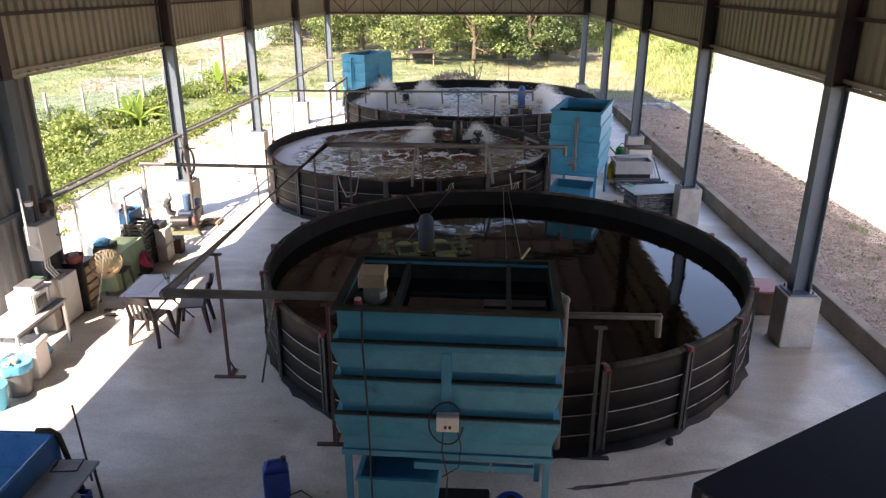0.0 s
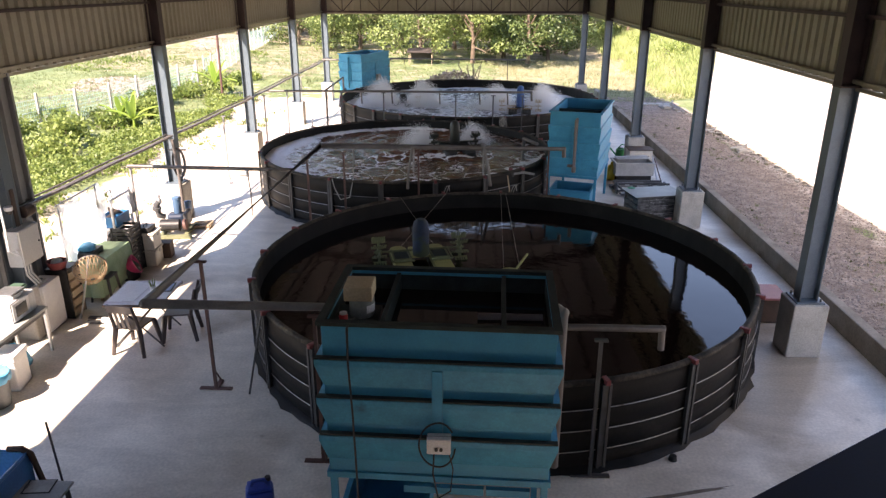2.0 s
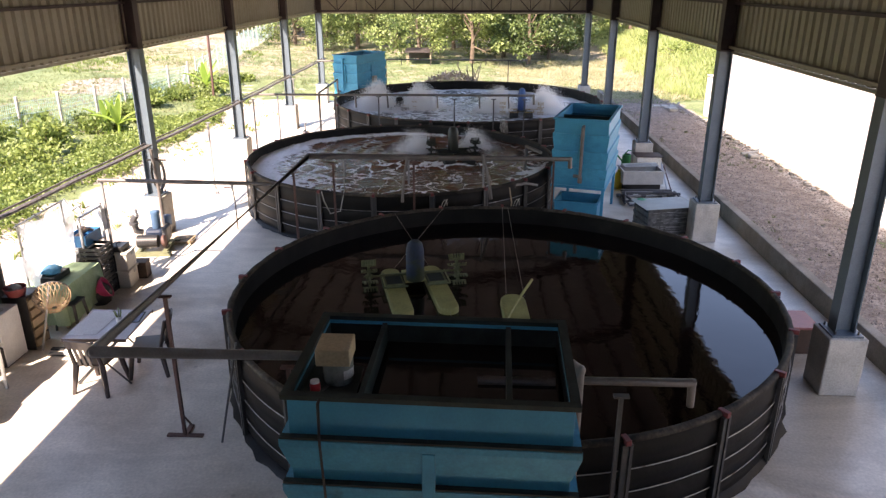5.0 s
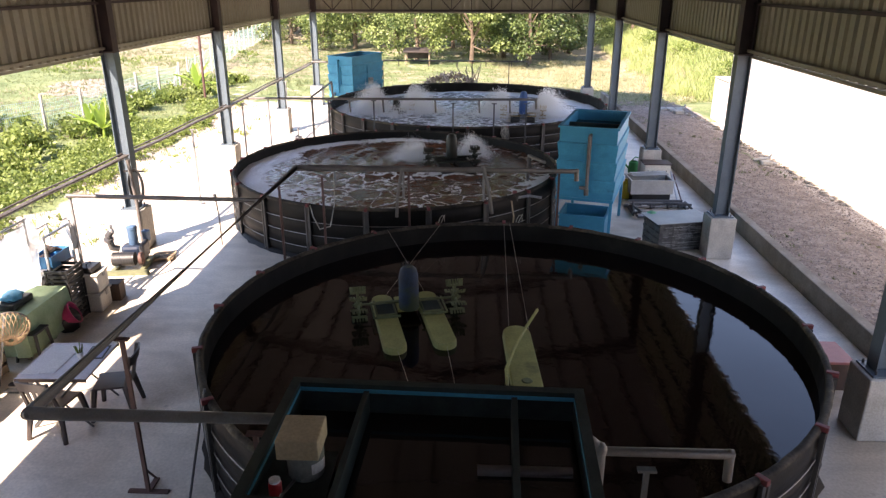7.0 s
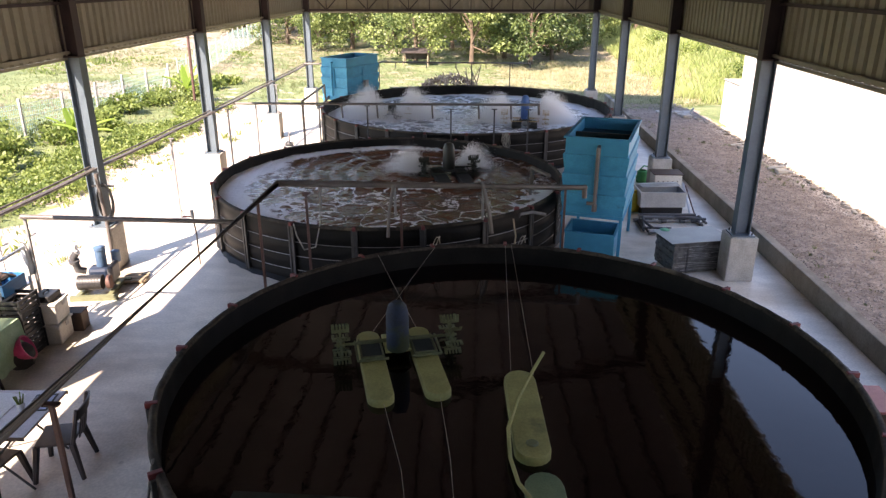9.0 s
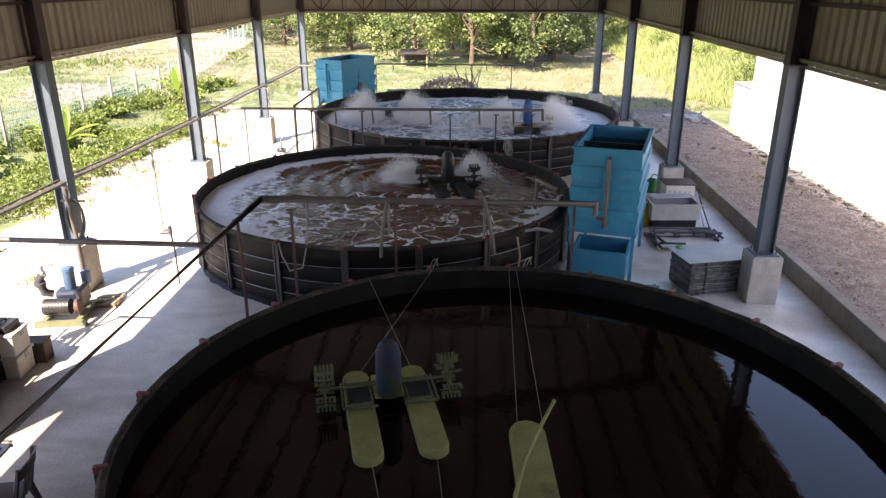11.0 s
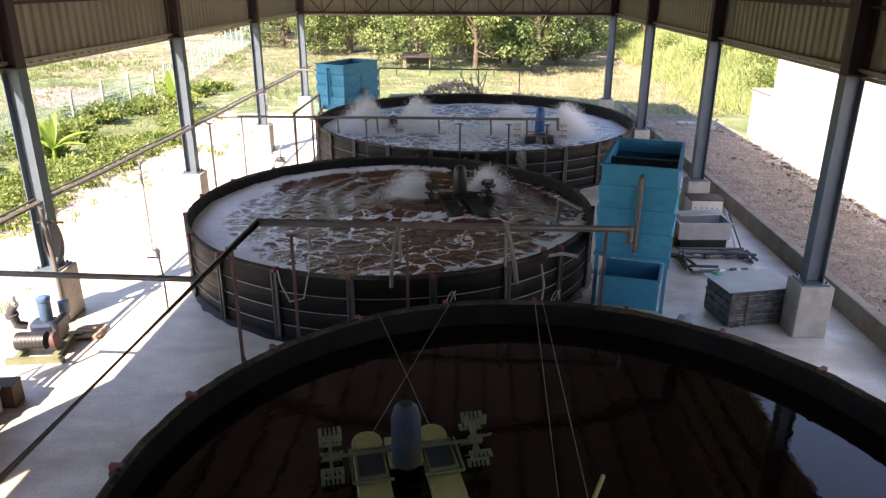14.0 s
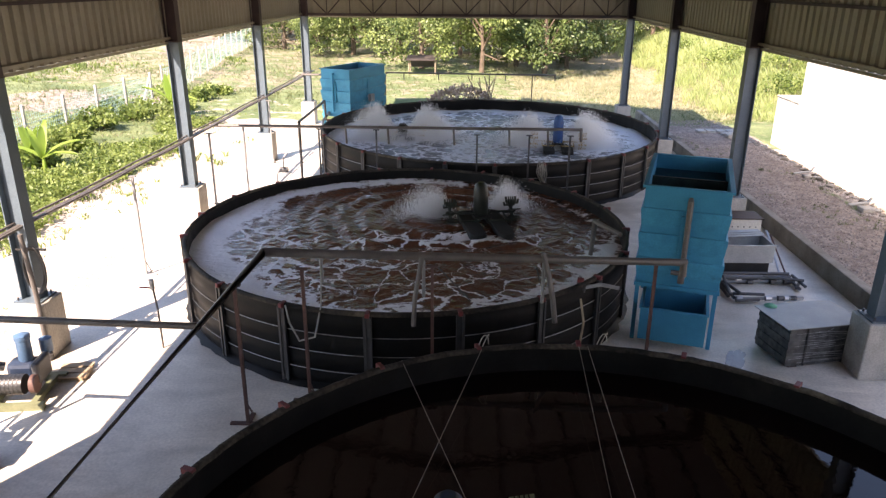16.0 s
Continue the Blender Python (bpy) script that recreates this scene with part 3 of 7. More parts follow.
def tufts(name, label, region, count, size, mat, seed, keep=None, blades=4, lean=0.5, width=0.06):
    """Grass: thin upright blades, joined."""
    rng = np.random.default_rng(seed)
    V, F = [], []
    x0, x1, y0, y1 = region
    made = 0
    while made < count:
        x, y = rng.uniform(x0, x1), rng.uniform(y0, y1)
        made += 1
        if keep and not keep(x, y):
            continue
        z = hill(x, y) - 0.03
        s = size * rng.uniform(0.5, 1.3) * (0.7 + 0.8 * max(0, noise.noise((x * 0.25, y * 0.25, seed)) + 0.4))
        for _ in range(blades):
            a = rng.uniform(0, 2 * math.pi)
            ox, oy = rng.normal(0, size * 0.3, 2)
            dx, dy = math.cos(a), math.sin(a)
            le = lean * s * rng.uniform(0.2, 1)
            w = width * s
            k = len(V)
            V += [(x + ox - dy * w, y + oy + dx * w, z), (x + ox + dy * w, y + oy - dx * w, z),
                  (x + ox + dx * le * 0.4 + dy * w * 0.7, y + oy + dy * le * 0.4 - dx * w * 0.7, z + s * 0.6), (x + ox + dx * le, y + oy + dy * le, z + s * rng.uniform(0.8, 1.0))]
            F += [(k, k + 1, k + 2), (k, k + 2, k + 3)]
    ob = from_quads(name, V, F, mat)
    return tagged(ob, label, "grass", kind="stuff")


edge = lambda x, y: x < -9.6 - 1.5 * noise.noise((y * 0.25, 0, 7)) 
tufts("field_grass", "yellow-green rough grass of the field", (-34, -9, 4, 50), 30000, 0.12, BLADE, 21, edge)
tufts("dry_grass", "dry straw-coloured grass in patches", (-36, -9.5, 6, 60), 14000, 0.13, BLADE_DRY, 22, lambda x, y: edge(x, y) and noise.noise((x * 0.15, y * 0.15, 3)) > 0.05)
tufts("meadow_grass", "pale grass behind the hall", (-10, 12, 26.5, 48), 14000, 0.12, BLADE, 23)
tufts("meadow_dry_grass", "dry pale grass behind the hall", (2, 15, 27, 44), 15000, 0.18, MEADOW, 24)
tufts("hill_reeds", "bright green tall reeds on the rising bank", (10, 40, 23, 66), 36000, 0.5, REED, 25, lambda x, y: x > 10.4 + max(0, 30 - y) * 0.35 + 1.2 * noise.noise((y * 0.3, 1, 1)), 4, 0.5, 0.028)
tufts("weeds", "small green weeds in the gravel", (6.6, 9.7, -2, 25), 1500, 0.075, LEAF_PALE, 26, lambda x, y: noise.noise((x * 0.8, y * 0.5, 2)) > 0.12, 6, 0.9, 0.12)
tufts("verge_weeds", "green weeds in the pale gravel margin", (-10.5, -7.6, 2, 26), 500, 0.16, SHRUB, 27, lambda x, y: noise.noise((x * 0.6, y * 0.4, 6)) > 0.1, 5, 0.8, 0.1)

verge = lambda x, y: x < -9.9 - 1.3 * noise.noise((y * 0.3, 0, 7)) and x > -13.6 + 0.12 * (y - 3) + 1.5 * noise.noise((y * 0.35, x * 0.3, 4))
rng = np.random.default_rng(28)
cs, rs = [], []
while len(cs) < 900:
    x, y = rng.uniform(-14.4, -9.3), rng.uniform(1, 24)
    if verge(x, y):
        k = 0.5 + 0.5 * max(0, 1 - max(0, y - 12) / 12)
        cs.append(np.array([x, y, hill(x, y) + 0.12 * k + 0.22 * k * max(0, noise.noise((x * 0.7, y * 0.7, 3.0)) + 0.25)]))
        rs.append(rng.uniform(0.16, 0.34) * k)
V, F = leaves(rng, cs, rs, 46, 0.105)
tagged(from_quads("verge_growth", V, F, SHRUB), "dense bright green leafy growth along the field's edge", "undergrowth", kind="stuff")
mound = lambda x, y: noise.noise((x * 0.16, y * 0.12, 31.0)) > 0.18
tufts("field_weeds", "scattered greener weeds in the rough field", (-36, -14, 8, 58), 14000, 0.16, SHRUB, 29, mound, 4, 0.8, 0.13)


def shrub(x, y, r, h, seed, mat, label):
    rng = np.random.default_rng(seed)
    t = thing("shrub", label, "shrub", pose(x, y, hill(x, y)), "shrubs along the field")
    n = int(9 + 8 * r)
    cs = [np.array([rng.normal(0, r * 0.45), rng.normal(0, r * 0.45), h * rng.uniform(0.15, 0.75)]) for _ in range(n)]
    V, F = leaves(rng, cs, [r * rng.uniform(0.25, 0.42) for _ in range(n)], 60, 0.15)
    from_quads("crown", V, F, mat, t)
    bm = bmesh.new()
    for c in cs[:6]:
        tube(bm, [(0, 0, -0.1), tuple(c * 0.6), tuple(c)], 0.012, 5)
    part("stems", bm, BARK, t)
    return t


rng = np.random.default_rng(5)
for k in range(34):
    y = 5.5 + 25 * k / 33 + rng.uniform(-0.5, 0.5)
    x = -11.6 - rng.uniform(0, 2.4) - (0.8 if k % 3 else 0)
    if y < 14:
        x -= 0.4
    shrub(x, y, rng.uniform(0.5, 1.0) * (1.25 if y < 14 else 0.8), rng.uniform(0.6, 1.1) * (1.3 if y < 14 else 0.85), 100 + k, SHRUB if k % 4 else LEAF, "bright green leafy shrub in the rough grass")
for k, (x, y) in enumerate(((13.5, 38), (15.5, 34), (12.8, 44), (18, 40), (14.2, 30), (17, 31))):
    shrub(x, y, 1.3, 1.3, 200 + k, SHRUB, "yellow-green bush on the rising bank")


def banana(x, y, s, seed):
    rng = np.random.default_rng(seed)
    t = thing("banana_plant", "young banana plant with broad upright leaves", "plant", pose(x, y, hill(x, y)), "banana plants")
    part("stem", tubes([0.07 * s, 0.05 * s, 0.03 * s], [(0, 0, -0.1), (0.02, 0, 0.35 * s), (0.03, 0.01, 0.6 * s)], seg=8), BANANA, t)
    for k in range(7):
        a = k * 2.4 + rng.uniform(-0.3, 0.3)
        tilt = rng.uniform(0.1, 1.0)
        L, w = s * rng.uniform(0.9, 1.4), s * 0.12
        bm = bmesh.new()
        rows = []
        n = 9
        for i in range(n + 1):
            f = i / n
            out = L * (math.sin(tilt) * f + 0.25 * tilt * f * f)
            up = 0.5 * s + L * (math.cos(tilt) * f - 0.45 * tilt * f * f)
            ww = w * math.sin(math.pi * min(1, 0.12 + 0.86 * f)) ** 0.6
            rows.append([bm.verts.new((math.cos(a) * out - math.sin(a) * q * ww, math.sin(a) * out + math.cos(a) * q * ww, up + 0.05 * s * abs(q))) for q in (-1, 0, 1)])
        for r0, r1 in zip(rows, rows[1:]):
            for j in range(2):
                bm.faces.new((r0[j], r0[j + 1], r1[j + 1], r1[j]))
        part("leaf", bm, BANANA, t, smooth=True)
    return t


banana(-11.9, 15.4, 0.95, 1)
banana(-12.6, 16.0, 0.8, 3)
banana(-12.0, 24.4, 1.1, 2)

# fence along the field
POSTC = surf("old_concrete_post", (0.36, 0.34, 0.31), (0.47, 0.45, 0.41), 0.9, scale=5, fine=50, bump=0.3)
NETTING = surf("pale_teal_netting", (0.26, 0.42, 0.4), (0.36, 0.52, 0.5), 0.8, scale=5, fine=50)
fence = thing("fence", "concrete post fence with thin wires along the field", "fence")
fp = [(-14.9, 12.3), (-14.7, 14.4), (-14.5, 16.5), (-14.25, 18.6), (-14.0, 20.5), (-13.9, 22.5), (-13.8, 24.5), (-13.6, 26.4)]
for x, y in fp:
    z = hill(x, y)
    part("post", boxes((x - 0.04, x + 0.04, y - 0.04, y + 0.04, z - 0.2, z + 1.4, 0.008)), POSTC, fence)
part("brace_post", tubes(0.05, [(-14.0, 26.2, hill(-14, 26.2) - 0.1), (-13.62, 26.4, hill(-13.6, 26.4) + 1.2)], seg=6), POSTC, fence)
for dz in (0.4, 0.8, 1.2):
    part("wire", tubes(0.006, [(x, y, hill(x, y) + dz) for x, y in fp], seg=4), GALV, fence)
for (xa, ya), (xb, yb) in zip(fp, fp[1:]):
    bm = bmesh.new()
    for j in range(1, 22):
        g = j / 22
        x, y = xa + (xb - xa) * g, ya + (yb - ya) * g
        tube(bm, [(x, y, hill(x, y) + 0.02), (x + 0.03, y + 0.02, hill(x, y) + 1.22)], 0.0065, 4, False)
    for j in range(9):
        z = 0.08 + 0.14 * j
        tube(bm, [(xa, ya, hill(xa, ya) + z), (xb, yb, hill(xb, yb) + z)], 0.0055, 4, False)
    part("netting", bm, NETTING, fence, "pale teal netting between the posts")
far_fence = thing("net_fence", "pale teal netting fence running to the woods", "fence")
prev = None
for k in range(16):
    x, y = -14.0 - 0.2 * k, 28.5 + 1.7 * k
    z = hill(x, y)
    part("post", tubes(0.04, [(x, y, z - 0.2), (x, y, z + 1.5)], seg=6), POSTC, far_fence)
    for j in range(6):
        f = j / 6
        xx, yy = x - 0.2 * f, y + 1.7 * f
        zz = hill(xx, yy)
        part("netting_strand", tubes(0.012, [(xx, yy, zz + 0.05), (xx - 0.02, yy + 0.1, zz + 1.35)], seg=4), NETTING, far_fence)
    for dz in (0.3, 0.8, 1.3):
        part("wire", tubes(0.012, [(x, y, z + dz), (x - 0.2, y + 1.7, hill(x - 0.2, y + 1.7) + dz)], seg=4), NETTING, far_fence)

pole = thing("field_pole", "tall red-brown steel pole in the field", "pole", pose(-11.5, 23.8, hill(-11.5, 23.8)))
part("shaft", tubes(0.055, [(0, 0, -0.2), (0.05, 0, 4.9)], seg=10), RUST, pole)

# heap of old husks and stems behind the far tank
HUSK = surf("brown_husks", (0.3, 0.21, 0.15), (0.46, 0.34, 0.27), 0.9, scale=3, fine=30, bump=0.4, each=0.3)
rng = np.random.default_rng(8)
heap = thing("husk_heap", "heap of brown dry husks and stems", "heap", pose(-0.8, 29.6, hill(-0.8, 29.6)))
V, F = [], []
for _ in range(900):
    a, r = rng.uniform(0, 2 * math.pi), math.sqrt(rng.uniform(0, 1))
    p = np.array([1.6 * r * math.cos(a), 0.8 * r * math.sin(a), 0.75 * (1 - r * r) * rng.uniform(0.7, 1.05)])
    u, w = rng.normal(size=3), rng.normal(size=3)
    u, w = u / np.linalg.norm(u) * 0.17, w / np.linalg.norm(w) * 0.06
    k = len(V)
    V += [p, p + u * 0.5 + w, p + u, p + u * 0.5 - w]
    F += [(k, k + 1, k + 2, k + 3)]
ob = from_quads("husk_layer", V, F, HUSK, heap)
tagged(ob, kind="stuff")
for k in range(7):
    a = rng.uniform(-0.5, 0.5)
    part("stem", tubes(0.025, [(0.8 + 0.1 * k, 0.2, 0.1), (0.75 + 0.12 * k + a, 0.2 + a * 0.5, 0.9 + 0.3 * rng.uniform(0, 1))], seg=5), PALEBARK, heap)

# small hut far behind
HUTROOF = surf("brown_roof_sheet", (0.04, 0.03, 0.027), (0.065, 0.05, 0.045), 0.8, scale=3, fine=30)
hut = thing("field_hut", "small open hut with a brown sheet roof", "hut", pose(-3.2, 39, hill(-3.2, 39)))
part("roof", moved(boxes((-0.9, 0.9, -0.7, 0.7, 0, 0.06)), pose(0, 0, 0.82, 6)), HUTROOF, hut)
for x in (-0.75, 0.75):
    for y in (-0.55, 0.55):
        part("post", tubes(0.04, [(x, y, -0.2), (x, y, 0.74)], seg=6), PALEBARK, hut)
part("wall", boxes((-0.72, 0.72, 0.5, 0.54, 0.3, 0.72)), HUTROOF, hut)

# loose stones over the gravel yard
rng = np.random.default_rng(77)
V, F = [], []
for _ in range(7000):
    x, y = rng.uniform(6.5, 9.9), 24 * rng.uniform(0, 1) ** 1.1 - 1
    s = 0.022 * rng.uniform(0.5, 1.6)
    z = hill(x, y) - 0.004
    a = rng.uniform(0, 2 * math.pi)
    k = len(V)
    for j in range(4):
        V.append((x + s * math.cos(a + j * 1.57) * rng.uniform(0.7, 1.3), y + s * math.sin(a + j * 1.57) * rng.uniform(0.7, 1.3), z))
    V.append((x + s * rng.uniform(-0.3, 0.3), y, z + s * rng.uniform(0.6, 1.1)))
    F += [(k + j, k + (j + 1) % 4, k + 4) for j in range(4)]
STONE = leaf_mat("mixed_stones", (0.1, 0.085, 0.075), (0.36, 0.32, 0.29), 0.0)
tagged(from_quads("gravel_stones", V, F, STONE), "loose grey and brown gravel stones", "gravel", kind="stuff")


# loose stones strewn over the gravel yard
rng = np.random.default_rng(77)
n = 26000
P = np.stack([rng.uniform(6.15, 9.6, n), -6 + 32 * rng.uniform(0, 1, n) ** 1.25, np.full(n, -0.04)], 1)
S = 0.026 * rng.uniform(0.45, 1.5, n) ** 1.6
A = rng.uniform(0, 6.28, n)
base = np.array([(1, 0, -0.2), (0.1, 0.8, -0.2), (-1, 0.15, -0.2), (-0.1, -0.85, -0.2), (0.15, 0.1, 0.6)])
ca, sa = np.cos(A)[:, None], np.sin(A)[:, None]
B = np.stack([base[:, 0] * ca - base[:, 1] * sa, base[:, 0] * sa + base[:, 1] * ca, np.broadcast_to(base[:, 2], (n, 5))], 2)
V = (P[:, None, :] + S[:, None, None] * B).reshape(-1, 3).tolist()
F = (5 * np.arange(n)[:, None, None] + np.array([(0, 1, 4), (1, 2, 4), (2, 3, 4), (3, 0, 4)])[None]).reshape(-1, 3).tolist()
STONES = surf("yard_stones", (0.19, 0.15, 0.128), (0.4, 0.33, 0.285), 0.9, scale=6, fine=60, each=0.35, world=True)
tagged(from_quads("gravel_stones", V, F, STONES), "loose pinkish grey stones over the gravel yard", "gravel", kind="stuff")


# ---- round tanks ----
RIM = 1.16


def round_tank(x, y, r, posts, first, label):
    t = thing("round_tank", label, "fish tank", pose(x, y, 0), "round liner tanks")
    n = posts * 6
    bm = bmesh.new()
    # outer wall: bulges between the steel rods
    prof = []
    for i in range(25):
        z = 0.02 + (RIM - 0.06) * i / 24
        bul = 0.022 * abs(math.sin(z * math.pi / 0.27))
        prof.append((r - 0.03 + bul, z))
    part("outer_wall", moved(lathe(prof, n), Matrix.Identity(4)), LINER, t, smooth=True)
    # folded rim, sagging and puckered between the clamps
    def pucker(bm, amount, seed):
        for v in bm.verts:
            a = math.atan2(v.co.y, v.co.x)
            k = amount * (0.7 * noise.noise((7 * math.cos(a) * r, 7 * math.sin(a) * r, seed + v.co.z)) + 0.9 * noise.noise((1.9 * math.cos(a) * r, 1.9 * math.sin(a) * r, seed + 2 * v.co.z)))
            q = 1 + k / r
            v.co.x, v.co.y, v.co.z = v.co.x * q, v.co.y * q, v.co.z + 0.7 * k
        return bm

    fold = [(r - 0.04 + 0.042 * math.cos(a), RIM - 0.035 + 0.04 * math.sin(a)) for a in (math.pi * (k / 8) for k in range(-1, 10))]
    part("rim_fold", pucker(lathe(fold, posts * 16), 0.012, 1.0), RIMDUST, t, "dusty folded black liner rim", smooth=True)
    inner = [(r - 0.08, RIM - 0.03), (r - 0.083, 1.06), (r - 0.087, 0.95), (r - 0.09, 0.8)]
    part("inner_liner", pucker(lathe(inner, posts * 16), 0.012, 1.0), LINER, t, "puckered inner liner above the water", smooth=True)
    part("liner_floor", lathe([(r - 0.09, 0.795), (r - 0.12, 0.4), (r - 0.14, 0.06), (0.001, 0.04)], n), LINER, t, smooth=True)
    rg = np.random.default_rng(posts)
    bm = bmesh.new()
    jit = rg.uniform(0.03, 0.11, n)
    ring = [[bm.verts.new(((r + o * jit[k]) * math.cos(2 * math.pi * k / n), (r + o * jit[k]) * math.sin(2 * math.pi * k / n), z + h * rg.uniform(0, 1))) for k in range(n)] for o, z, h in ((-0.4, 0.07, 0.02), (0.5, 0.04, 0.015), (1.0, 0.005, 0.012))]
    for a, b in zip(ring, ring[1:]):
        for k in range(n):
            bm.faces.new((a[k], a[(k + 1) % n], b[(k + 1) % n], b[k]))
    part("ground_skirt", bm, LINER, t, "ragged liner edge lying on the floor", smooth=True)
    for z in (0.27, 0.54, 0.81):
        bm = bmesh.new()
        tube(bm, [((r + 0.004) * math.cos(a), (r + 0.004) * math.sin(a), z) for a in (2 * math.pi * k / n for k in range(n + 1))], 0.006, 6, False)
        part("hoop", bm, HOOP, t, "thin galvanised steel hoop")
    post = None
    for k in range(posts):
        a = radians(first + 360 * k / posts)
        if post is None:
            bm = boxes((0.0, 0.045, -0.055, -0.022, 0, RIM - 0.04), (0.0, 0.045, 0.022, 0.055, 0, RIM - 0.04), (0.0, 0.03, -0.022, 0.022, 0, RIM - 0.06))
            post = part("post", bm, POSTGREY, t)
            clamp = part("clamp", boxes((-0.07, 0.055, -0.028, 0.028, RIM - 0.045, RIM + 0.016, 0.006)), REDPAINT, t, "red painted clamp")
            po, cl = post, clamp
        else:
            po, cl = new("post", post.data), new("clamp", clamp.data)
            po.parent = cl.parent = t
            cl["label"] = "red painted clamp"
        for o in (po, cl):
            o.matrix_basis = Matrix.Rotation(a, 4, "Z") @ Matrix.Translation((r, 0, 0))
    return t


T1, T2, T3 = (0.83, 0.65, 3.78), (-1.41, 8.86, 3.78), (0.15, 18.0, 4.85)
tank_1 = round_tank(*T1, 20, -2, "round black liner tank with still dark water")
tank_2 = round_tank(*T2, 20, -3, "round black liner tank of churning brown foamy water")
tank_3 = round_tank(*T3, 26, -6, "wide round black liner tank with splashing water")


# ---- water ----
def water_mat(name, base, wave_scale, wave, rough=0.04, foam=None, foam_amount=0.5, ripple=6.0):
    m = bpy.data.materials.new(name)
    m.use_nodes = True
    nt = m.node_tree
    n, li = nt.nodes, nt.links.new
    b = n["Principled BSDF"]
    b.inputs["IOR"].default_value = 1.33
    tc = n.new("ShaderNodeTexCoord")
    nz = n.new("ShaderNodeTexNoise")
    nz.inputs["Scale"].default_value, nz.inputs["Detail"].default_value, nz.inputs["Distortion"].default_value = wave_scale, 4, 0.4
    li(tc.outputs["Object"], nz.inputs["Vector"])
    bp = n.new("ShaderNodeBump")
    bp.inputs["Strength"].default_value, bp.inputs["Distance"].default_value = wave, 0.05
    li(nz.outputs[0], bp.inputs["Height"])
    li(bp.outputs[0], b.inputs["Normal"])
    b.inputs["Base Color"].default_value = (*base, 1)
    b.inputs["Roughness"].default_value = rough
    if foam:
        at = n.new("ShaderNodeVertexColor")
        at.layer_name = "foam"
        sp = n.new("ShaderNodeSeparateColor")
        li(at.outputs[0], sp.inputs[0])
        # lacy foam: cell walls, bent by noise
        wn_ = n.new("ShaderNodeTexNoise")
        wn_.inputs["Scale"].default_value, wn_.inputs["Detail"].default_value, wn_.inputs["Roughness"].default_value = 1.1, 5, 0.6
        li(tc.outputs["Object"], wn_.inputs["Vector"])
        mixv = n.new("ShaderNodeMix")
        mixv.data_type = "VECTOR"
        mixv.inputs["Factor"].default_value = 0.52
        li(tc.outputs["Object"], mixv.inputs["A"])
        li(wn_.outputs["Color"], mixv.inputs["B"])
        vo = n.new("ShaderNodeTexVoronoi")
        vo.feature = "DISTANCE_TO_EDGE"
        vo.inputs["Scale"].default_value = 3.6
        li(mixv.outputs["Result"], vo.inputs["Vector"])
        vr = n.new("ShaderNodeMapRange")
        vr.inputs["From Min"].default_value, vr.inputs["From Max"].default_value = 0.0, 0.11
        vr.inputs["To Min"].default_value, vr.inputs["To Max"].default_value = 0.55, 0.0
        li(vo.outputs["Distance"], vr.inputs["Value"])
        fn = n.new("ShaderNodeTexNoise")
        fn.inputs["Scale"].default_value, fn.inputs["Detail"].default_value, fn.inputs["Roughness"].default_value = 5.0, 8, 0.7
        li(tc.outputs["Object"], fn.inputs["Vector"])
        lace = n.new("ShaderNodeMath")
        lace.operation = "MULTIPLY"
        li(vr.outputs[0], lace.inputs[0])
        li(sp.outputs[1], lace.inputs[1])
        ad = n.new("ShaderNodeMath")
        ad.operation = "ADD"
        li(lace.outputs[0], ad.inputs[0])
        li(sp.outputs[0], ad.inputs[1])
        ad2 = n.new("ShaderNodeMath")
        ad2.operation = "ADD"
        li(ad.outputs[0], ad2.inputs[0])
        li(fn.outputs[0], ad2.inputs[1])
        fr = n.new("ShaderNodeMapRange")
        fr.inputs["From Min"].default_value, fr.inputs["From Max"].default_value = 0.86, 1.04
        li(ad2.outputs[0], fr.inputs["Value"])
        mx = n.new("ShaderNodeMix")
        mx.data_type = "RGBA"
        mx.inputs["A"].default_value, mx.inputs["B"].default_value = (*base, 1), (*foam, 1)
        li(fr.outputs[0], mx.inputs["Factor"])
        li(mx.outputs["Result"], b.inputs["Base Color"])
        rr = n.new("ShaderNodeMapRange")
        rr.inputs["To Min"].default_value, rr.inputs["To Max"].default_value = rough, 0.75
        li(fr.outputs[0], rr.inputs["Value"])
        li(rr.outputs[0], b.inputs["Roughness"])
    return m


STILL = water_mat("still_dark_water", (0.008, 0.0034, 0.0026), 5.0, 0.03, 0.012)
STILL.node_tree.nodes["Principled BSDF"].inputs["IOR"].default_value = 1.42
CHURN = water_mat("churned_brown_water", (0.125, 0.045, 0.021), 6.5, 1.0, 0.04, (0.94, 0.94, 0.94))
CHURN.node_tree.nodes["Principled BSDF"].inputs["IOR"].default_value = 1.5
# pale blue-grey base colour carries the sky's sheen on the far tank
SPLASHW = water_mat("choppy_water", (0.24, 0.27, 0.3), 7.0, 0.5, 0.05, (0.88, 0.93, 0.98))


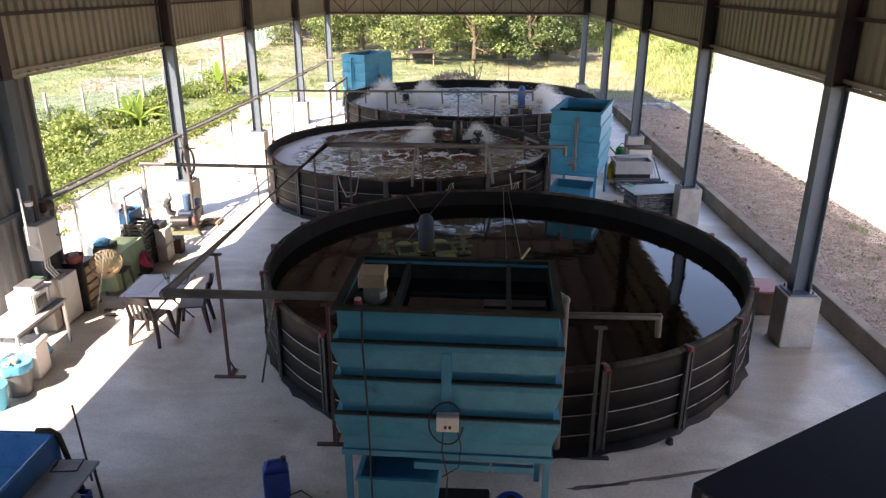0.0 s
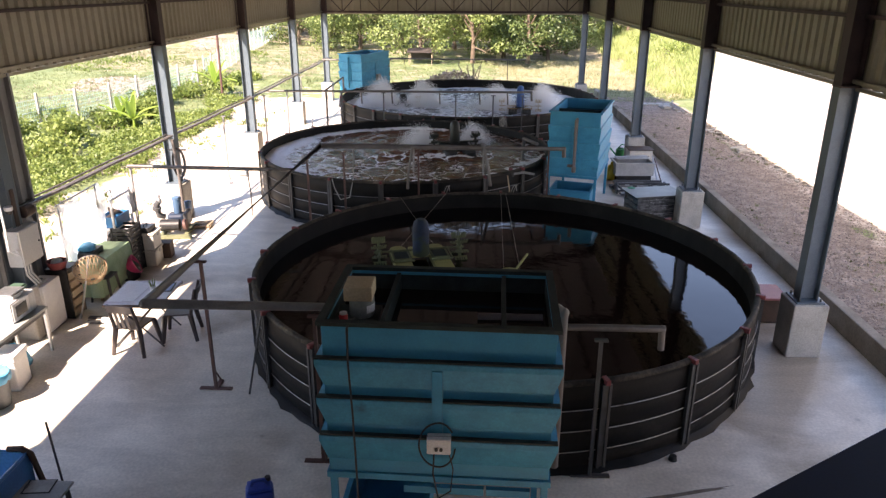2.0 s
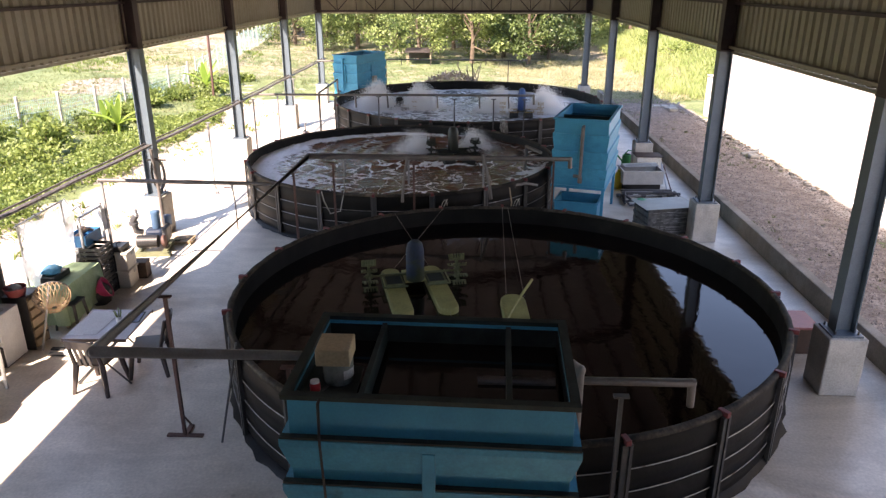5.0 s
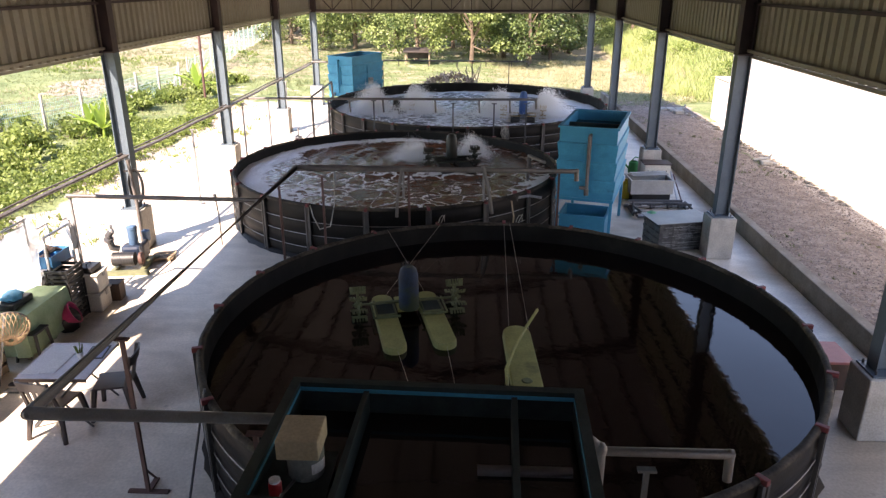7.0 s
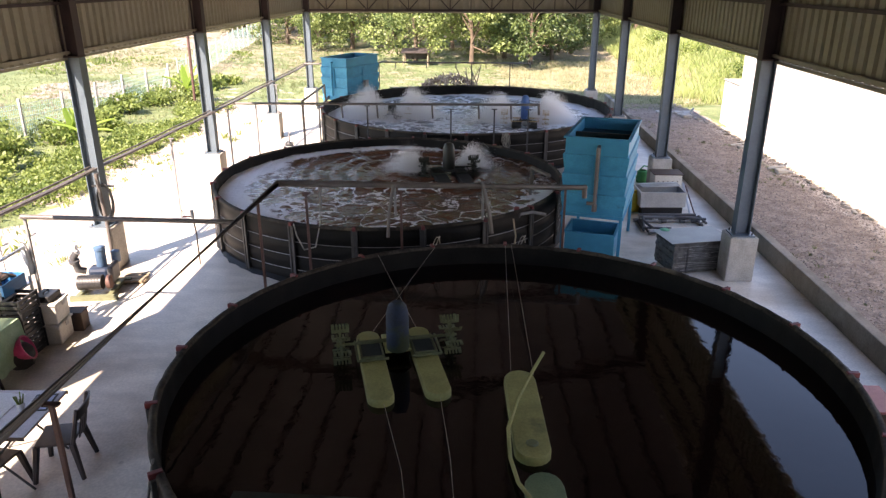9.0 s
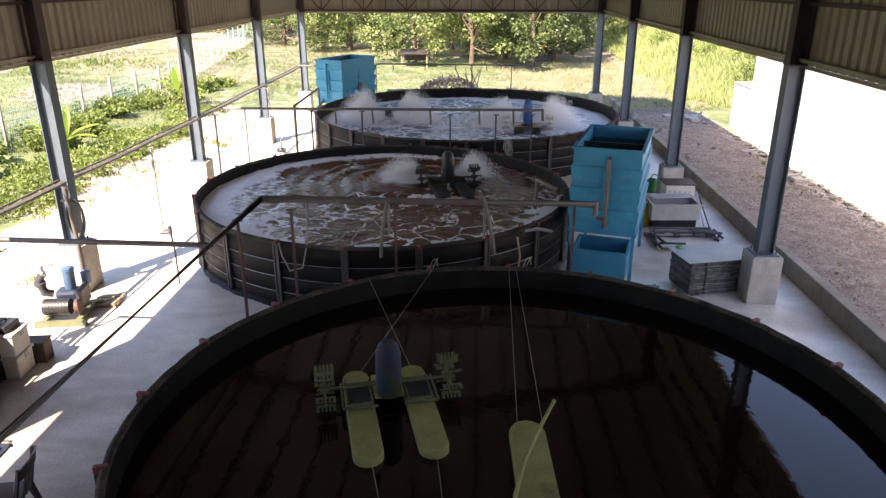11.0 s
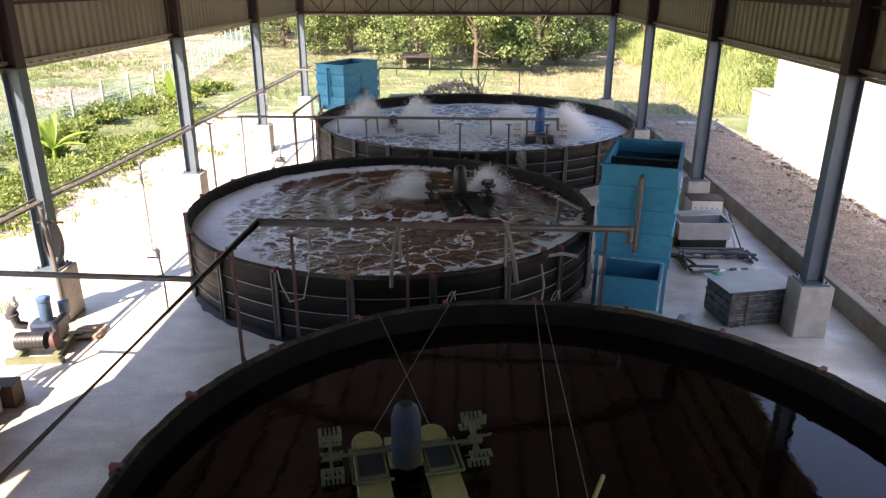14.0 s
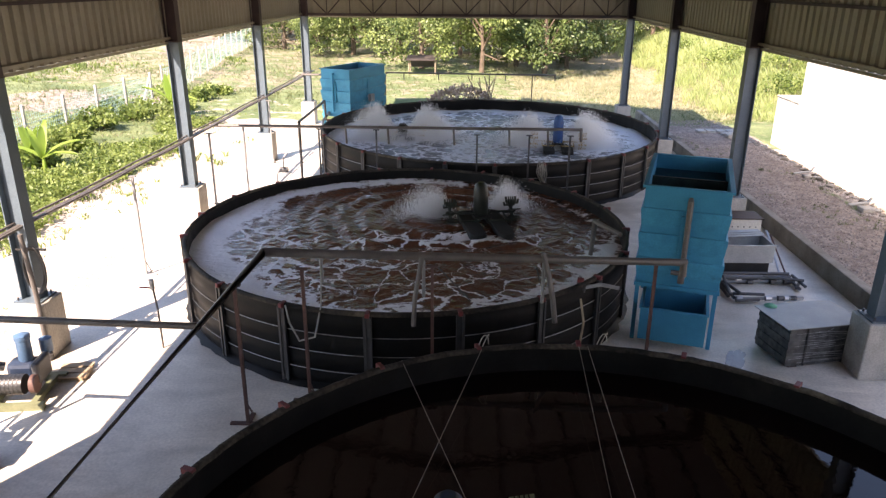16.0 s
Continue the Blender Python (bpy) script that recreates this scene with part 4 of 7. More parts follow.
def water_disc(name, label, tank, z, r, mat, foam_fn, wave_fn, rings, seg):
    bm = bmesh.new()
    lay = bm.loops.layers.float_color.new("foam")
    c = bm.verts.new((0, 0, wave_fn(0, 0)))
    cols = []
    for i in range(1, rings + 1):
        rr = r * i / rings
        cols.append([bm.verts.new((rr * math.cos(a), rr * math.sin(a), wave_fn(rr * math.cos(a), rr * math.sin(a)))) for a in (2 * math.pi * k / seg for k in range(seg))])
    for k in range(seg):
        bm.faces.new((c, cols[0][k], cols[0][(k + 1) % seg]))
    for a, b in zip(cols, cols[1:]):
        for k in range(seg):
            bm.faces.new((a[k], b[k], b[(k + 1) % seg], a[(k + 1) % seg]))
    for f in bm.faces:
        f.smooth = True
        for lp in f.loops:
            fo = foam_fn(lp.vert.co.x, lp.vert.co.y)
            lp[lay] = (fo[0], fo[1], 0, 1)
    ob = part(name, bm, mat)
    ob.matrix_basis = pose(tank[0], tank[1], z)
    return tagged(ob, label, "water", kind="structure")


W1, W2, W3 = 0.845, 0.94, 0.82
P2 = (1.28, 0.95)      # the churning paddle in tank two, from the tank's middle


def foam_sheen2(x, y):
    r = math.hypot(x, y)
    band = max(0, 1 - abs(r - 3.45) / 0.5) * (0.62 if x < 1 or y < -0.5 else 0.35)
    nz = noise.noise((x * 0.7, y * 0.7, 2.0))
    left = 0.42 * max(0, min(1, (-1.3 - x) / 1.2)) * (1 if y < 1.6 else 0.3)
    lace = max(0, min(1, (0.4 - y) / 0.6))
    wake = 0.45 * max(0, 1 - math.hypot((x - P2[0] + 0.2) / 2.2, (y - P2[1] + 1.2) / 0.5))
    # even 0.07 and part of left paint silvery reflections; the rest is foam
    return max(0, 0.07 + band + left * (0.7 + nz) + wake), lace * (0.85 + 0.6 * nz) + 0.04


def wave2(x, y):
    d = math.hypot(x - P2[0] + 0.7, y - P2[1])
    ring = math.sin(d * 14 + 1.5 * noise.noise((x, y, 0))) * 0.022 * math.exp(-abs(d - 1.6) / 1.3) * (1 if y > -0.7 else 0.3)
    return 1.5 * ring + 0.03 * noise.noise((x * 1.8, y * 1.8, 0.3)) + 0.01 * noise.noise((x * 5, y * 5, 4))


def foam_sheen3(x, y):
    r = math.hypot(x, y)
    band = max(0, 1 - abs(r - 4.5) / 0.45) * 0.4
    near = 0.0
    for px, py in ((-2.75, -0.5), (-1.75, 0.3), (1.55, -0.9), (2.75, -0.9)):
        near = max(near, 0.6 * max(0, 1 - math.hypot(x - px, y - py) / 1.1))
    # even 0.36 whitens the water for reflected sky; band and near are foam
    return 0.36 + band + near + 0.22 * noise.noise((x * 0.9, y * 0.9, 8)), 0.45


def wave3(x, y):
    return 0.03 * noise.noise((x * 1.5, y * 1.5, 0.7)) + 0.022 * noise.noise((x * 3.6, y * 3.6, 2.0)) + 0.012 * noise.noise((x * 8, y * 8, 4))


water_disc("water_still", "still dark brown water reflecting the roof", T1, W1, T1[2] - 0.088, STILL, lambda x, y: (0, 0), lambda x, y: 0.0025 * noise.noise((x * 1.1, y * 1.1, 0)), 40, 96)
water_disc("water_foamy", "churning brown water with lacy white foam", T2, W2, T2[2] - 0.085, CHURN, foam_sheen2, wave2, 90, 200)
water_disc("water_choppy", "choppy water with splashes, sky sheen in its pale colour", T3, W3, T3[2] - 0.088, SPLASHW, foam_sheen3, wave3, 70, 200)


# ---- tall turquoise filter tanks on stands ----
INWATER = water_mat("filter_water", (0.015, 0.012, 0.01), 3.0, 0.03, 0.05)
FRAME_RAIL = 0.06


def filter_tank(m, w, d, z0, top, label, dividers=(), water=0.18):
    """A ribbed open box on a frame; front face at y 0, width along x, depth along +y."""
    t = thing("filter_tank", label, "filter tank", m, "turquoise filter tanks")
    h = w / 2
    th = 0.03
    for nm, a in (("front_wall", (-h, h, 0, th)), ("back_wall", (-h, h, d - th, d)), ("side_wall", (-h, -h + th, th + 0.001, d - th - 0.001)), ("side_wall", (h - th, h, th + 0.001, d - th - 0.001))):
        part(nm, boxes((*a, z0, top, 0.006)), TURQ, t)
    part("bottom", boxes((-h + 0.031, h - 0.031, 0.031, d - 0.031, z0 + 0.002, z0 + 0.04)), TURQ, t)
    # flared ribs with grimy ledges
    step = (top - z0 - 0.33) / 3.0
    for i in range(3):
        z = top - 0.3 - i * step
        bm = bmesh.new()
        o = 0.06 if w > 1.5 else 0.03
        e = 0.004
        lo = [(-h - e, -e), (h + e, -e), (h + e, d + e), (-h - e, d + e)]
        hi = [(-h - o, -o), (h + o, -o), (h + o, d + o), (-h - o, d + o)]
        rings = [[bm.verts.new((x, y, zz)) for x, y in rg] for rg, zz in ((lo, z + 0.006), (hi, z), (hi, z - 0.05), (lo, z - step * 0.72))]
        for a, b in zip(rings, rings[1:]):
            for k in range(4):
                bm.faces.new((a[k], a[(k + 1) % 4], b[(k + 1) % 4], b[k]))
        bmesh.ops.recalc_face_normals(bm, faces=bm.faces)
        part("rib", bm, TURQRIB, t)
        if w > 1.5:
            part("ledge_grime", boxes((-h - o + 0.004, h + o - 0.004, -o + 0.004, -0.006, z + 0.004, z + 0.02)), GRIME, t, "dark grime on the ledge")
    part("stiffener", boxes((-0.045, 0.045, -0.066, -0.002, top - 0.3 - 2 * step + 0.02, top - 0.36, 0.006)), TURQ, t)
    part("rim", boxes((-h - 0.035, h + 0.035, -0.035, 0.03, top, top + 0.035), (-h - 0.035, h + 0.035, d - 0.03, d + 0.035, top, top + 0.035),
                      (-h - 0.035, -h + 0.03, 0.031, d - 0.031, top, top + 0.035), (h - 0.03, h + 0.035, 0.031, d - 0.031, top, top + 0.035)), GRIME if w > 1.5 else TURQ, t, "worn rim")
    for x in dividers:
        part("divider", boxes((x - 0.02, x + 0.02, 0.032, d - 0.032, top - 0.5, top - 0.01, 0.004)), GRIME, t, "dark slimy divider board")
    part("water", boxes((-h + 0.032, h - 0.032, 0.032, d - 0.032, top - water - 0.02, top - water)), INWATER, t, "dark still water")
    for a in ((-h + 0.031, h - 0.031, 0.0305, 0.0345), (-h + 0.031, h - 0.031, d - 0.0345, d - 0.0305), (-h + 0.0305, -h + 0.0345, 0.036, d - 0.036), (h - 0.0345, h - 0.0305, 0.036, d - 0.036)):
        if w > 1.5:
            part("slime_lining", boxes((*a, top - water + 0.001, top - 0.03)), GRIME, t, "dark slime coating the inner walls")
    # stand
    e = FRAME_RAIL
    for x in (-h, h - e):
        for y in (0.0, d - e):
            part("leg", boxes((x, x + e, y, y + e, 0, z0 - e - 0.002, 0.004)), TURQ, t)
    part("top_rail", boxes((-h - 0.02, h + 0.02, -0.02, e, z0 - e, z0 - 0.001), (-h - 0.02, h + 0.02, d - e, d + 0.02, z0 - e, z0 - 0.001), (-h - 0.02, -h + e, e, d - e, z0 - e, z0 - 0.001), (h - e, h + 0.02, e, d - e, z0 - e, z0 - 0.001)), TURQ, t)
    return t


def tray(t, x0, x1, y0, y1, z0, z1):
    th = 0.025
    part("lower_tray", boxes((x0, x1, y0, y0 + th, z0, z1), (x0, x1, y1 - th, y1, z0, z1), (x0, x0 + th, y0 + th, y1 - th, z0, z1), (x1 - th, x1, y0 + th, y1 - th, z0, z1),
                             (x0 + th, x1 - th, y0 + th, y1 - th, z0, z0 + 0.02)), TURQ, t, "turquoise lower catch tray")
    part("tray_lip", boxes((x0 - 0.02, x1 + 0.02, y0 - 0.02, y0 + th, z1, z1 + 0.02), (x0 - 0.02, x1 + 0.02, y1 - th, y1 + 0.02, z1, z1 + 0.02),
                           (x0 - 0.02, x0 + th, y0 + th + 0.001, y1 - th - 0.001, z1, z1 + 0.02), (x1 - th, x1 + 0.02, y0 + th + 0.001, y1 - th - 0.001, z1, z1 + 0.02)), TURQRIB, t)


f1 = filter_tank(pose(0.125, -4.68, 0, 0, 0, -2), 1.91, 1.2, 1.17, 2.595, "turquoise ribbed filter tank with dark water on a stand", (-0.47, 0.53))
tray(f1, -0.83, -0.1, -0.05, 0.9, 0.42, 0.86)
part("hopper", boxes((-0.05, 0.7, 0.2, 0.9, 0.98, 1.1)), TURQ, f1)
part("hanging_rail", boxes((-0.3, 0.4, -0.018, 0.03, 0.99, 1.06), (0.42, 0.8, -0.018, 0.03, 0.99, 1.06)), TURQ, f1)
HOLE = surf("dark_hole", (0.004, 0.006, 0.008), (0.008, 0.01, 0.012), 0.8)
for i in range(4):
    for j in range(3):
        part("drain_hole", moved(lathe([(0.022, 0), (0.001, 0.001)], 10), Matrix.Translation((-0.7 + 0.17 * i, 0.874, 0.52 + 0.11 * j)) @ Matrix.Rotation(radians(90), 4, "X")), HOLE, f1)
f2 = filter_tank(pose(2.71, 6.68, 0, 0, 0, -17), 1.16, 2.1, 0.95, 2.4, "turquoise ribbed filter tank with drain tray beside the tanks", (), 0.2)
part("divider", boxes((-0.54, 0.54, 0.85, 0.89, 1.95, 2.36)), GRIME, f2)
part("divider", boxes((-0.54, 0.54, 0.36, 0.39, 2.1, 2.33)), TURQ, f2)
tray(f2, -0.46, 0.48, -0.2, 0.6, 0.12, 0.62)
part("riser_pipe", tubes(0.035, [(0.05, -0.01, 2.28), (0.05, -0.1, 2.25), (0.05, -0.1, 1.2), (-0.1, -0.12, 1.2)], seg=10), PIPE, f2, "dark grey riser pipe", smooth=True)
part("valve", tubes(0.05, [(0.05, -0.1, 1.18), (0.05, -0.1, 1.05)], seg=10), PIPE, f2, smooth=True)
f3 = filter_tank(pose(-4.81, 20.54, 0, 0, 0, -25), 1.12, 2.15, 0.95, 2.4, "turquoise ribbed filter tank behind the splashing tank")
part("riser_pipe", tubes(0.035, [(-0.05, -0.01, 2.28), (-0.05, -0.1, 2.25), (-0.05, -0.1, 1.05)], seg=10), TURQRIB, f3, smooth=True)
part("side_stiffener", boxes((0.563, 0.6, 1.0, 1.08, 1.4, 2.05)), TURQ, f3)
part("meter_box", boxes((0.622, 0.74, 0.98, 1.2, 1.3, 1.55, 0.01)), PIPELIGHT, f3, "grey control box")
part("drain_pipe", tubes(0.045, [(-0.3, 0.0, 1.0), (-0.3, -0.35, 0.8), (-0.3, -0.5, 0.3)], seg=10), PIPELIGHT, f3)

# control box, cables and odd things on the nearest filter tank
WHITEPLASTIC = surf("white_plastic", (0.62, 0.62, 0.62), (0.72, 0.72, 0.71), 0.4, scale=6, fine=60, bump=0.03)
BLACKPLASTIC = surf("black_plastic", (0.012, 0.012, 0.013), (0.025, 0.025, 0.025), 0.45, scale=6, fine=60, bump=0.05)
CARTON = surf("buff_plastic", (0.5, 0.41, 0.26), (0.58, 0.48, 0.32), 0.6, scale=6, fine=60, bump=0.05)
ctl = thing("control_box", "white plastic control box with looping black cables", "control box", pose(0.14, -4.745, 1.58))
part("housing", boxes((-0.1, 0.1, -0.1, 0.0, -0.075, 0.075, 0.01)), WHITEPLASTIC, ctl)
part("lid_seam", boxes((-0.102, 0.102, -0.055, -0.05, -0.077, 0.077)), PIPELIGHT, ctl)
for x in (-0.02, 0.02):
    part("knob", tubes(0.014, [(x, -0.1, -0.02), (x, -0.115, -0.02)], seg=10), BLACKPLASTIC, ctl)
loop = [(-0.06 + 0.17 * math.cos(a) * (1 if math.cos(a) < 0 else 0.8) + 0.06, -0.03, -0.03 + 0.22 * math.sin(a)) for a in (math.pi * (0.2 + 1.75 * k / 24) for k in range(25))]
part("cable_loop", tubes(0.008, loop, seg=6), BLACKPLASTIC, ctl, smooth=True)
part("cable", tubes(0.008, [(-0.04, -0.05, -0.07), (-0.05, -0.06, -0.3), (0.0, -0.04, -0.6), (-0.02, -0.02, -1.0), (-0.1, 0.0, -1.57)], seg=6), BLACKPLASTIC, ctl)
part("cable", tubes(0.006, [(0.08, -0.05, -0.07), (0.12, -0.05, -0.25), (0.1, -0.05, -0.48), (-0.05, -0.04, -0.6)], seg=6), BLACKPLASTIC, ctl)
hose = part("hanging_hose", tubes(0.009, [(-0.6, -4.2, 2.45), (-0.6, -4.6, 2.62), (-0.6, -4.73, 2.6), (-0.6, -4.755, 2.3), (-0.58, -4.76, 1.8), (-0.57, -4.76, 1.2), (-0.56, -4.78, 0.5), (-0.55, -4.8, 0.02)], seg=8), BLACKPLASTIC, smooth=True)
tagged(hose, "black rubber hose hanging over the filter tank", "hose")
GLASSY = surf("murky_plastic_jar", (0.2, 0.22, 0.2), (0.28, 0.3, 0.27), 0.25, scale=4, fine=60)
jar = thing("feeder_jar", "murky plastic jar under a buff lid box", "feeder", pose(-0.55, -4.25, 2.5))
part("jar", lathe([(0.001, 0), (0.1, 0), (0.11, 0.02), (0.11, 0.16), (0.1, 0.18)], 20), GLASSY, jar, smooth=True)
part("label_patch", lathe([(0.1115, 0.05), (0.1115, 0.12)], 6, -60, 0), WHITEPLASTIC, jar)
part("lid_box", boxes((-0.13, 0.11, -0.14, 0.12, 0.181, 0.31, 0.008)), CARTON, jar, "buff plastic box lid")
can = thing("red_can", "small red can on the filter tank's edge", "can", pose(-0.67, -4.48, 2.5))
part("body", lathe([(0.001, 0), (0.035, 0), (0.037, 0.01), (0.037, 0.1), (0.03, 0.11), (0.001, 0.11)], 16), surf("bright_red", (0.5, 0.02, 0.03), (0.6, 0.04, 0.04), 0.35), can, smooth=True)
part("cap", lathe([(0.032, 0.111), (0.032, 0.125), (0.001, 0.125)], 16), WHITEPLASTIC, can)
ledge = part("ledge_board", boxes((-0.795, -0.4, -4.6, -4.05, 2.48, 2.499)), GRIME, f1, "dark board under the jar")
ledge.matrix_parent_inverse = f1.matrix_basis.inverted()
inner = part("spray_bar", tubes(0.04, [(0.45, -4.1, 2.42), (1.02, -4.1, 2.42)], seg=10), PIPE, smooth=True)
tagged(inner, "dark pipe lying across the filter tank", "pipe")
BLUEDRUM = surf("blue_plastic", (0.01, 0.05, 0.3), (0.02, 0.08, 0.4), 0.35, scale=4, fine=60, bump=0.04)
drum = thing("blue_drum", "small blue plastic drum under the filter tank", "drum", pose(0.75, -4.45, 0))
part("body", lathe([(0.001, 0), (0.15, 0), (0.17, 0.03), (0.17, 0.2), (0.165, 0.22), (0.17, 0.24), (0.17, 0.42), (0.13, 0.47), (0.001, 0.47)], 24), BLUEDRUM, drum, smooth=True)
part("cap", lathe([(0.04, 0.47), (0.04, 0.5), (0.001, 0.5)], 12), BLACKPLASTIC, drum)
cup = thing("yellow_cup", "small yellow plastic cup on a black crate", "cup", pose(0.36, -4.5, 0.36))
part("body", lathe([(0.001, 0), (0.035, 0), (0.045, 0.08), (0.04, 0.08), (0.03, 0.01), (0.001, 0.01)], 16), surf("lime_yellow", (0.6, 0.62, 0.05), (0.7, 0.7, 0.08), 0.4), cup, smooth=True)
crate = thing("black_crate", "black plastic crate under the filter tank", "crate", pose(0.3, -4.35, 0))
part("body", boxes((-0.3, 0.25, -0.2, 0.2, 0, 0.36, 0.02)), BLACKPLASTIC, crate)
part("band", boxes((-0.305, 0.255, -0.205, 0.205, 0.28, 0.31)), BLACKPLASTIC, crate)


# ---- pipework ----
PZ = 1.9


def pipe_run(name, label, pts, r, mat, couplings=True, sleeves=True):
    t = thing(name, label, "pipe")
    part("pipe", tubes(r, pts, seg=12), mat, t, smooth=True)
    if couplings:
        for p in pts[1:-1]:
            bm = bmesh.new()
            bmesh.ops.create_uvsphere(bm, u_segments=12, v_segments=8, radius=r * 1.2)
            part("elbow", moved(bm, Matrix.Translation(p)), mat, t, smooth=True)
        for a, b in zip(pts, pts[1:]) if sleeves else ():
            a, b = Vector(a), Vector(b)
            n = int((b - a).length / 3.0)
            for k in range(1, n + 1):
                c = a.lerp(b, k / (n + 1))
                d = (b - a).normalized() * 0.06
                part("coupling", tubes(r * 1.06, [c - d, c + d], seg=12), mat, t, smooth=True)
    return t


pipe_run("supply_pipe", "long dark grey supply pipe on steel stands", [(-1.0, -2.85, PZ), (-3.18, -2.86, PZ), (-2.93, 5.25, PZ), (2.3, 5.2, PZ), (2.31, 5.2, 1.72)], 0.043, PIPE, sleeves=False)
pipe_run("branch_pipe", "dark grey branch pipe across the floor", [(-6.22, 3.26, PZ), (-3.0, 3.24, PZ - 0.03)], 0.036, PIPE)
main = thing("main_pipe", "bundle of sagging black pipes along the side columns", "pipe")
for dx, dz, r in ((0, 0, 0.04), (0.09, 0.03, 0.022), (-0.06, 0.05, 0.018)):
    pts = []
    for k in range(60):
        y = 0.5 + 23.9 * k / 59
        sag = -0.018 * math.sin(math.pi * ((y % 3.2) / 3.2)) * (1 + 0.4 * dx)
        x = -6.62 + 0.2 * min(1, max(0, (y - 1) / 10))
        pts.append((x + dx, y, PZ + 0.02 + dz + sag))
    part("line", tubes(r, pts, seg=8), PIPE, main, smooth=True)
pipe_run("tank_pipe", "dark grey pipe over the far tank with drop nozzles", [(-6.4, 13.5, PZ), (2.22, 13.6, PZ), (2.24, 13.6, 1.62)], 0.035, PIPE)
pipe_run("far_pipe", "thin dark pipe behind the far tank", [(-3.6, 24.3, PZ), (2.72, 24.05, PZ), (2.73, 24.05, 1.7)], 0.03, PIPE)
pipe_run("inlet_pipe", "bent dark pipe feeding the far tank", [(-6.4, 22.6, PZ + 0.1), (-5.5, 22.6, PZ + 0.1), (-5.5, 22.4, 1.0)], 0.035, PIPE)
pipe_run("feed_pipe", "dark pipe rising to the far tank's rim", [(-4.72, 14.9, 0.02), (-4.72, 14.9, 1.75), (-4.7, 18.1, 1.78), (-4.7, 18.2, 1.2)], 0.03, PIPE)
pipe_run("outlet_pipe", "grey outlet pipe over the still tank", [(1.2, -3.6, 2.3), (1.27, -3.62, 2.25), (1.27, -3.62, 0.5)], 0.045, PIPE)
pipe_run("spout_pipe", "grey pipe spout over the still tank", [(1.2, -3.05, 1.82), (2.38, -3.05, 1.82), (2.39, -3.05, 1.58)], 0.035, PIPE)

# drop nozzles and their loops
for x, y, z1 in ((-2.2, 5.25, 1.5), (-0.9, 5.22, 1.35), (0.6, 5.22, 1.3)):
    dn = thing("drop_nozzle", "short grey drop nozzle under the supply pipe", "pipe", None, "drop nozzles")
    part("nozzle", tubes(0.022, [(x, y, PZ - 0.03), (x, y + 0.01, z1)], seg=8), PIPELIGHT, dn)
for x in (-3.3, -2.3, -0.75, 0.55, 1.45):
    dn = thing("drop_nozzle", "short dark drop nozzle over the splashing water", "pipe", None, "drop nozzles")
    part("nozzle", tubes(0.025, [(x, 13.57, PZ - 0.03), (x + 0.02, 13.57, 1.5)], seg=8), PIPE, dn)
for x in (-2.9, -1.6, -0.35, 0.9, 2.0):
    dn = thing("drop_nozzle", "short dark drop nozzle behind the far tank", "pipe", None, "drop nozzles")
    part("nozzle", tubes(0.018, [(x, 24.2, PZ - 0.02), (x, 24.2, 1.66)], seg=8), PIPE, dn)


def pipe_stand(x, y, h, foot=0.22, mat=None, rz=0.0):
    t = thing("pipe_stand", "red-brown steel pipe stand with a flat foot", "stand", pose(x, y, 0, 0, 0, rz), "pipe stands")
    part("pole", boxes((-0.019, 0.019, -0.019, 0.019, 0.02, h)), mat or RUST, t)
    part("foot", boxes((-foot, foot, -0.03, 0.03, 0, 0.022), (-0.03, 0.03, 0.031, foot, 0, 0.022)), mat or RUST, t)
    part("bracket", boxes((-0.07, 0.07, -0.03, 0.03, h, h + 0.02)), mat or RUST, t)
    part("stay", tubes(0.012, [(0, 0.018, 0.28), (0, foot * 0.9, 0.03)], seg=6), mat or RUST, t)
    return t


pipe_stand(-3.06, -1.5, 1.85)
pipe_stand(-1.28, -3.0, 1.85)
pipe_stand(1.75, -3.12, 1.7, mat=DARKSTEEL)
pipe_stand(-3.0, 4.3, 1.85)
pipe_stand(-2.35, 4.85, 1.84)
pipe_stand(-0.78, 5.02, 1.84)
pipe_stand(2.0, 5.3, 1.84)
for x in (-3.9, -2.55, -0.2, 0.98, 1.9):
    pipe_stand(x, 13.0 if abs(x) < 2.2 else 13.4, 1.86, 0.12, DARKSTEEL)
for x in (-3.6, 0.3, 1.9):
    pipe_stand(x, 24.2, 1.86, 0.12, DARKSTEEL)
for x, y in ((-6.2, 3.3), (-6.28, 8.9), (-6.25, 12.7), (-5.75, 13.6), (-6.2, 17.5)):
    pipe_stand(x, y, 1.86, 0.2, PIPELIGHT)


# ---- paddle-wheel aerators and floats ----
FLOAT = surf("yellow_green_float", (0.25, 0.25, 0.085), (0.34, 0.33, 0.12), 0.6, scale=4, fine=40, bump=0.1, stain=(0.12, 0.13, 0.05), stain_at=0.6)
FLOAT_DARK = surf("algae_dark_float", (0.008, 0.008, 0.007), (0.015, 0.015, 0.012), 0.8, scale=4, fine=40, bump=0.1)
COVER_BLUE = surf("faded_blue_cover", (0.004, 0.014, 0.036), (0.009, 0.028, 0.065), 0.7, scale=5, fine=40, bump=0.1, stain=(0.022, 0.034, 0.014), stain_at=0.42)
COVER_DARK = surf("dark_motor_cover", (0.009, 0.012, 0.009), (0.017, 0.02, 0.015), 0.45, scale=3, fine=40)
COVER_NAVY = surf("blue_motor_cover", (0.02, 0.08, 0.25), (0.03, 0.11, 0.32), 0.4, scale=3, fine=40)
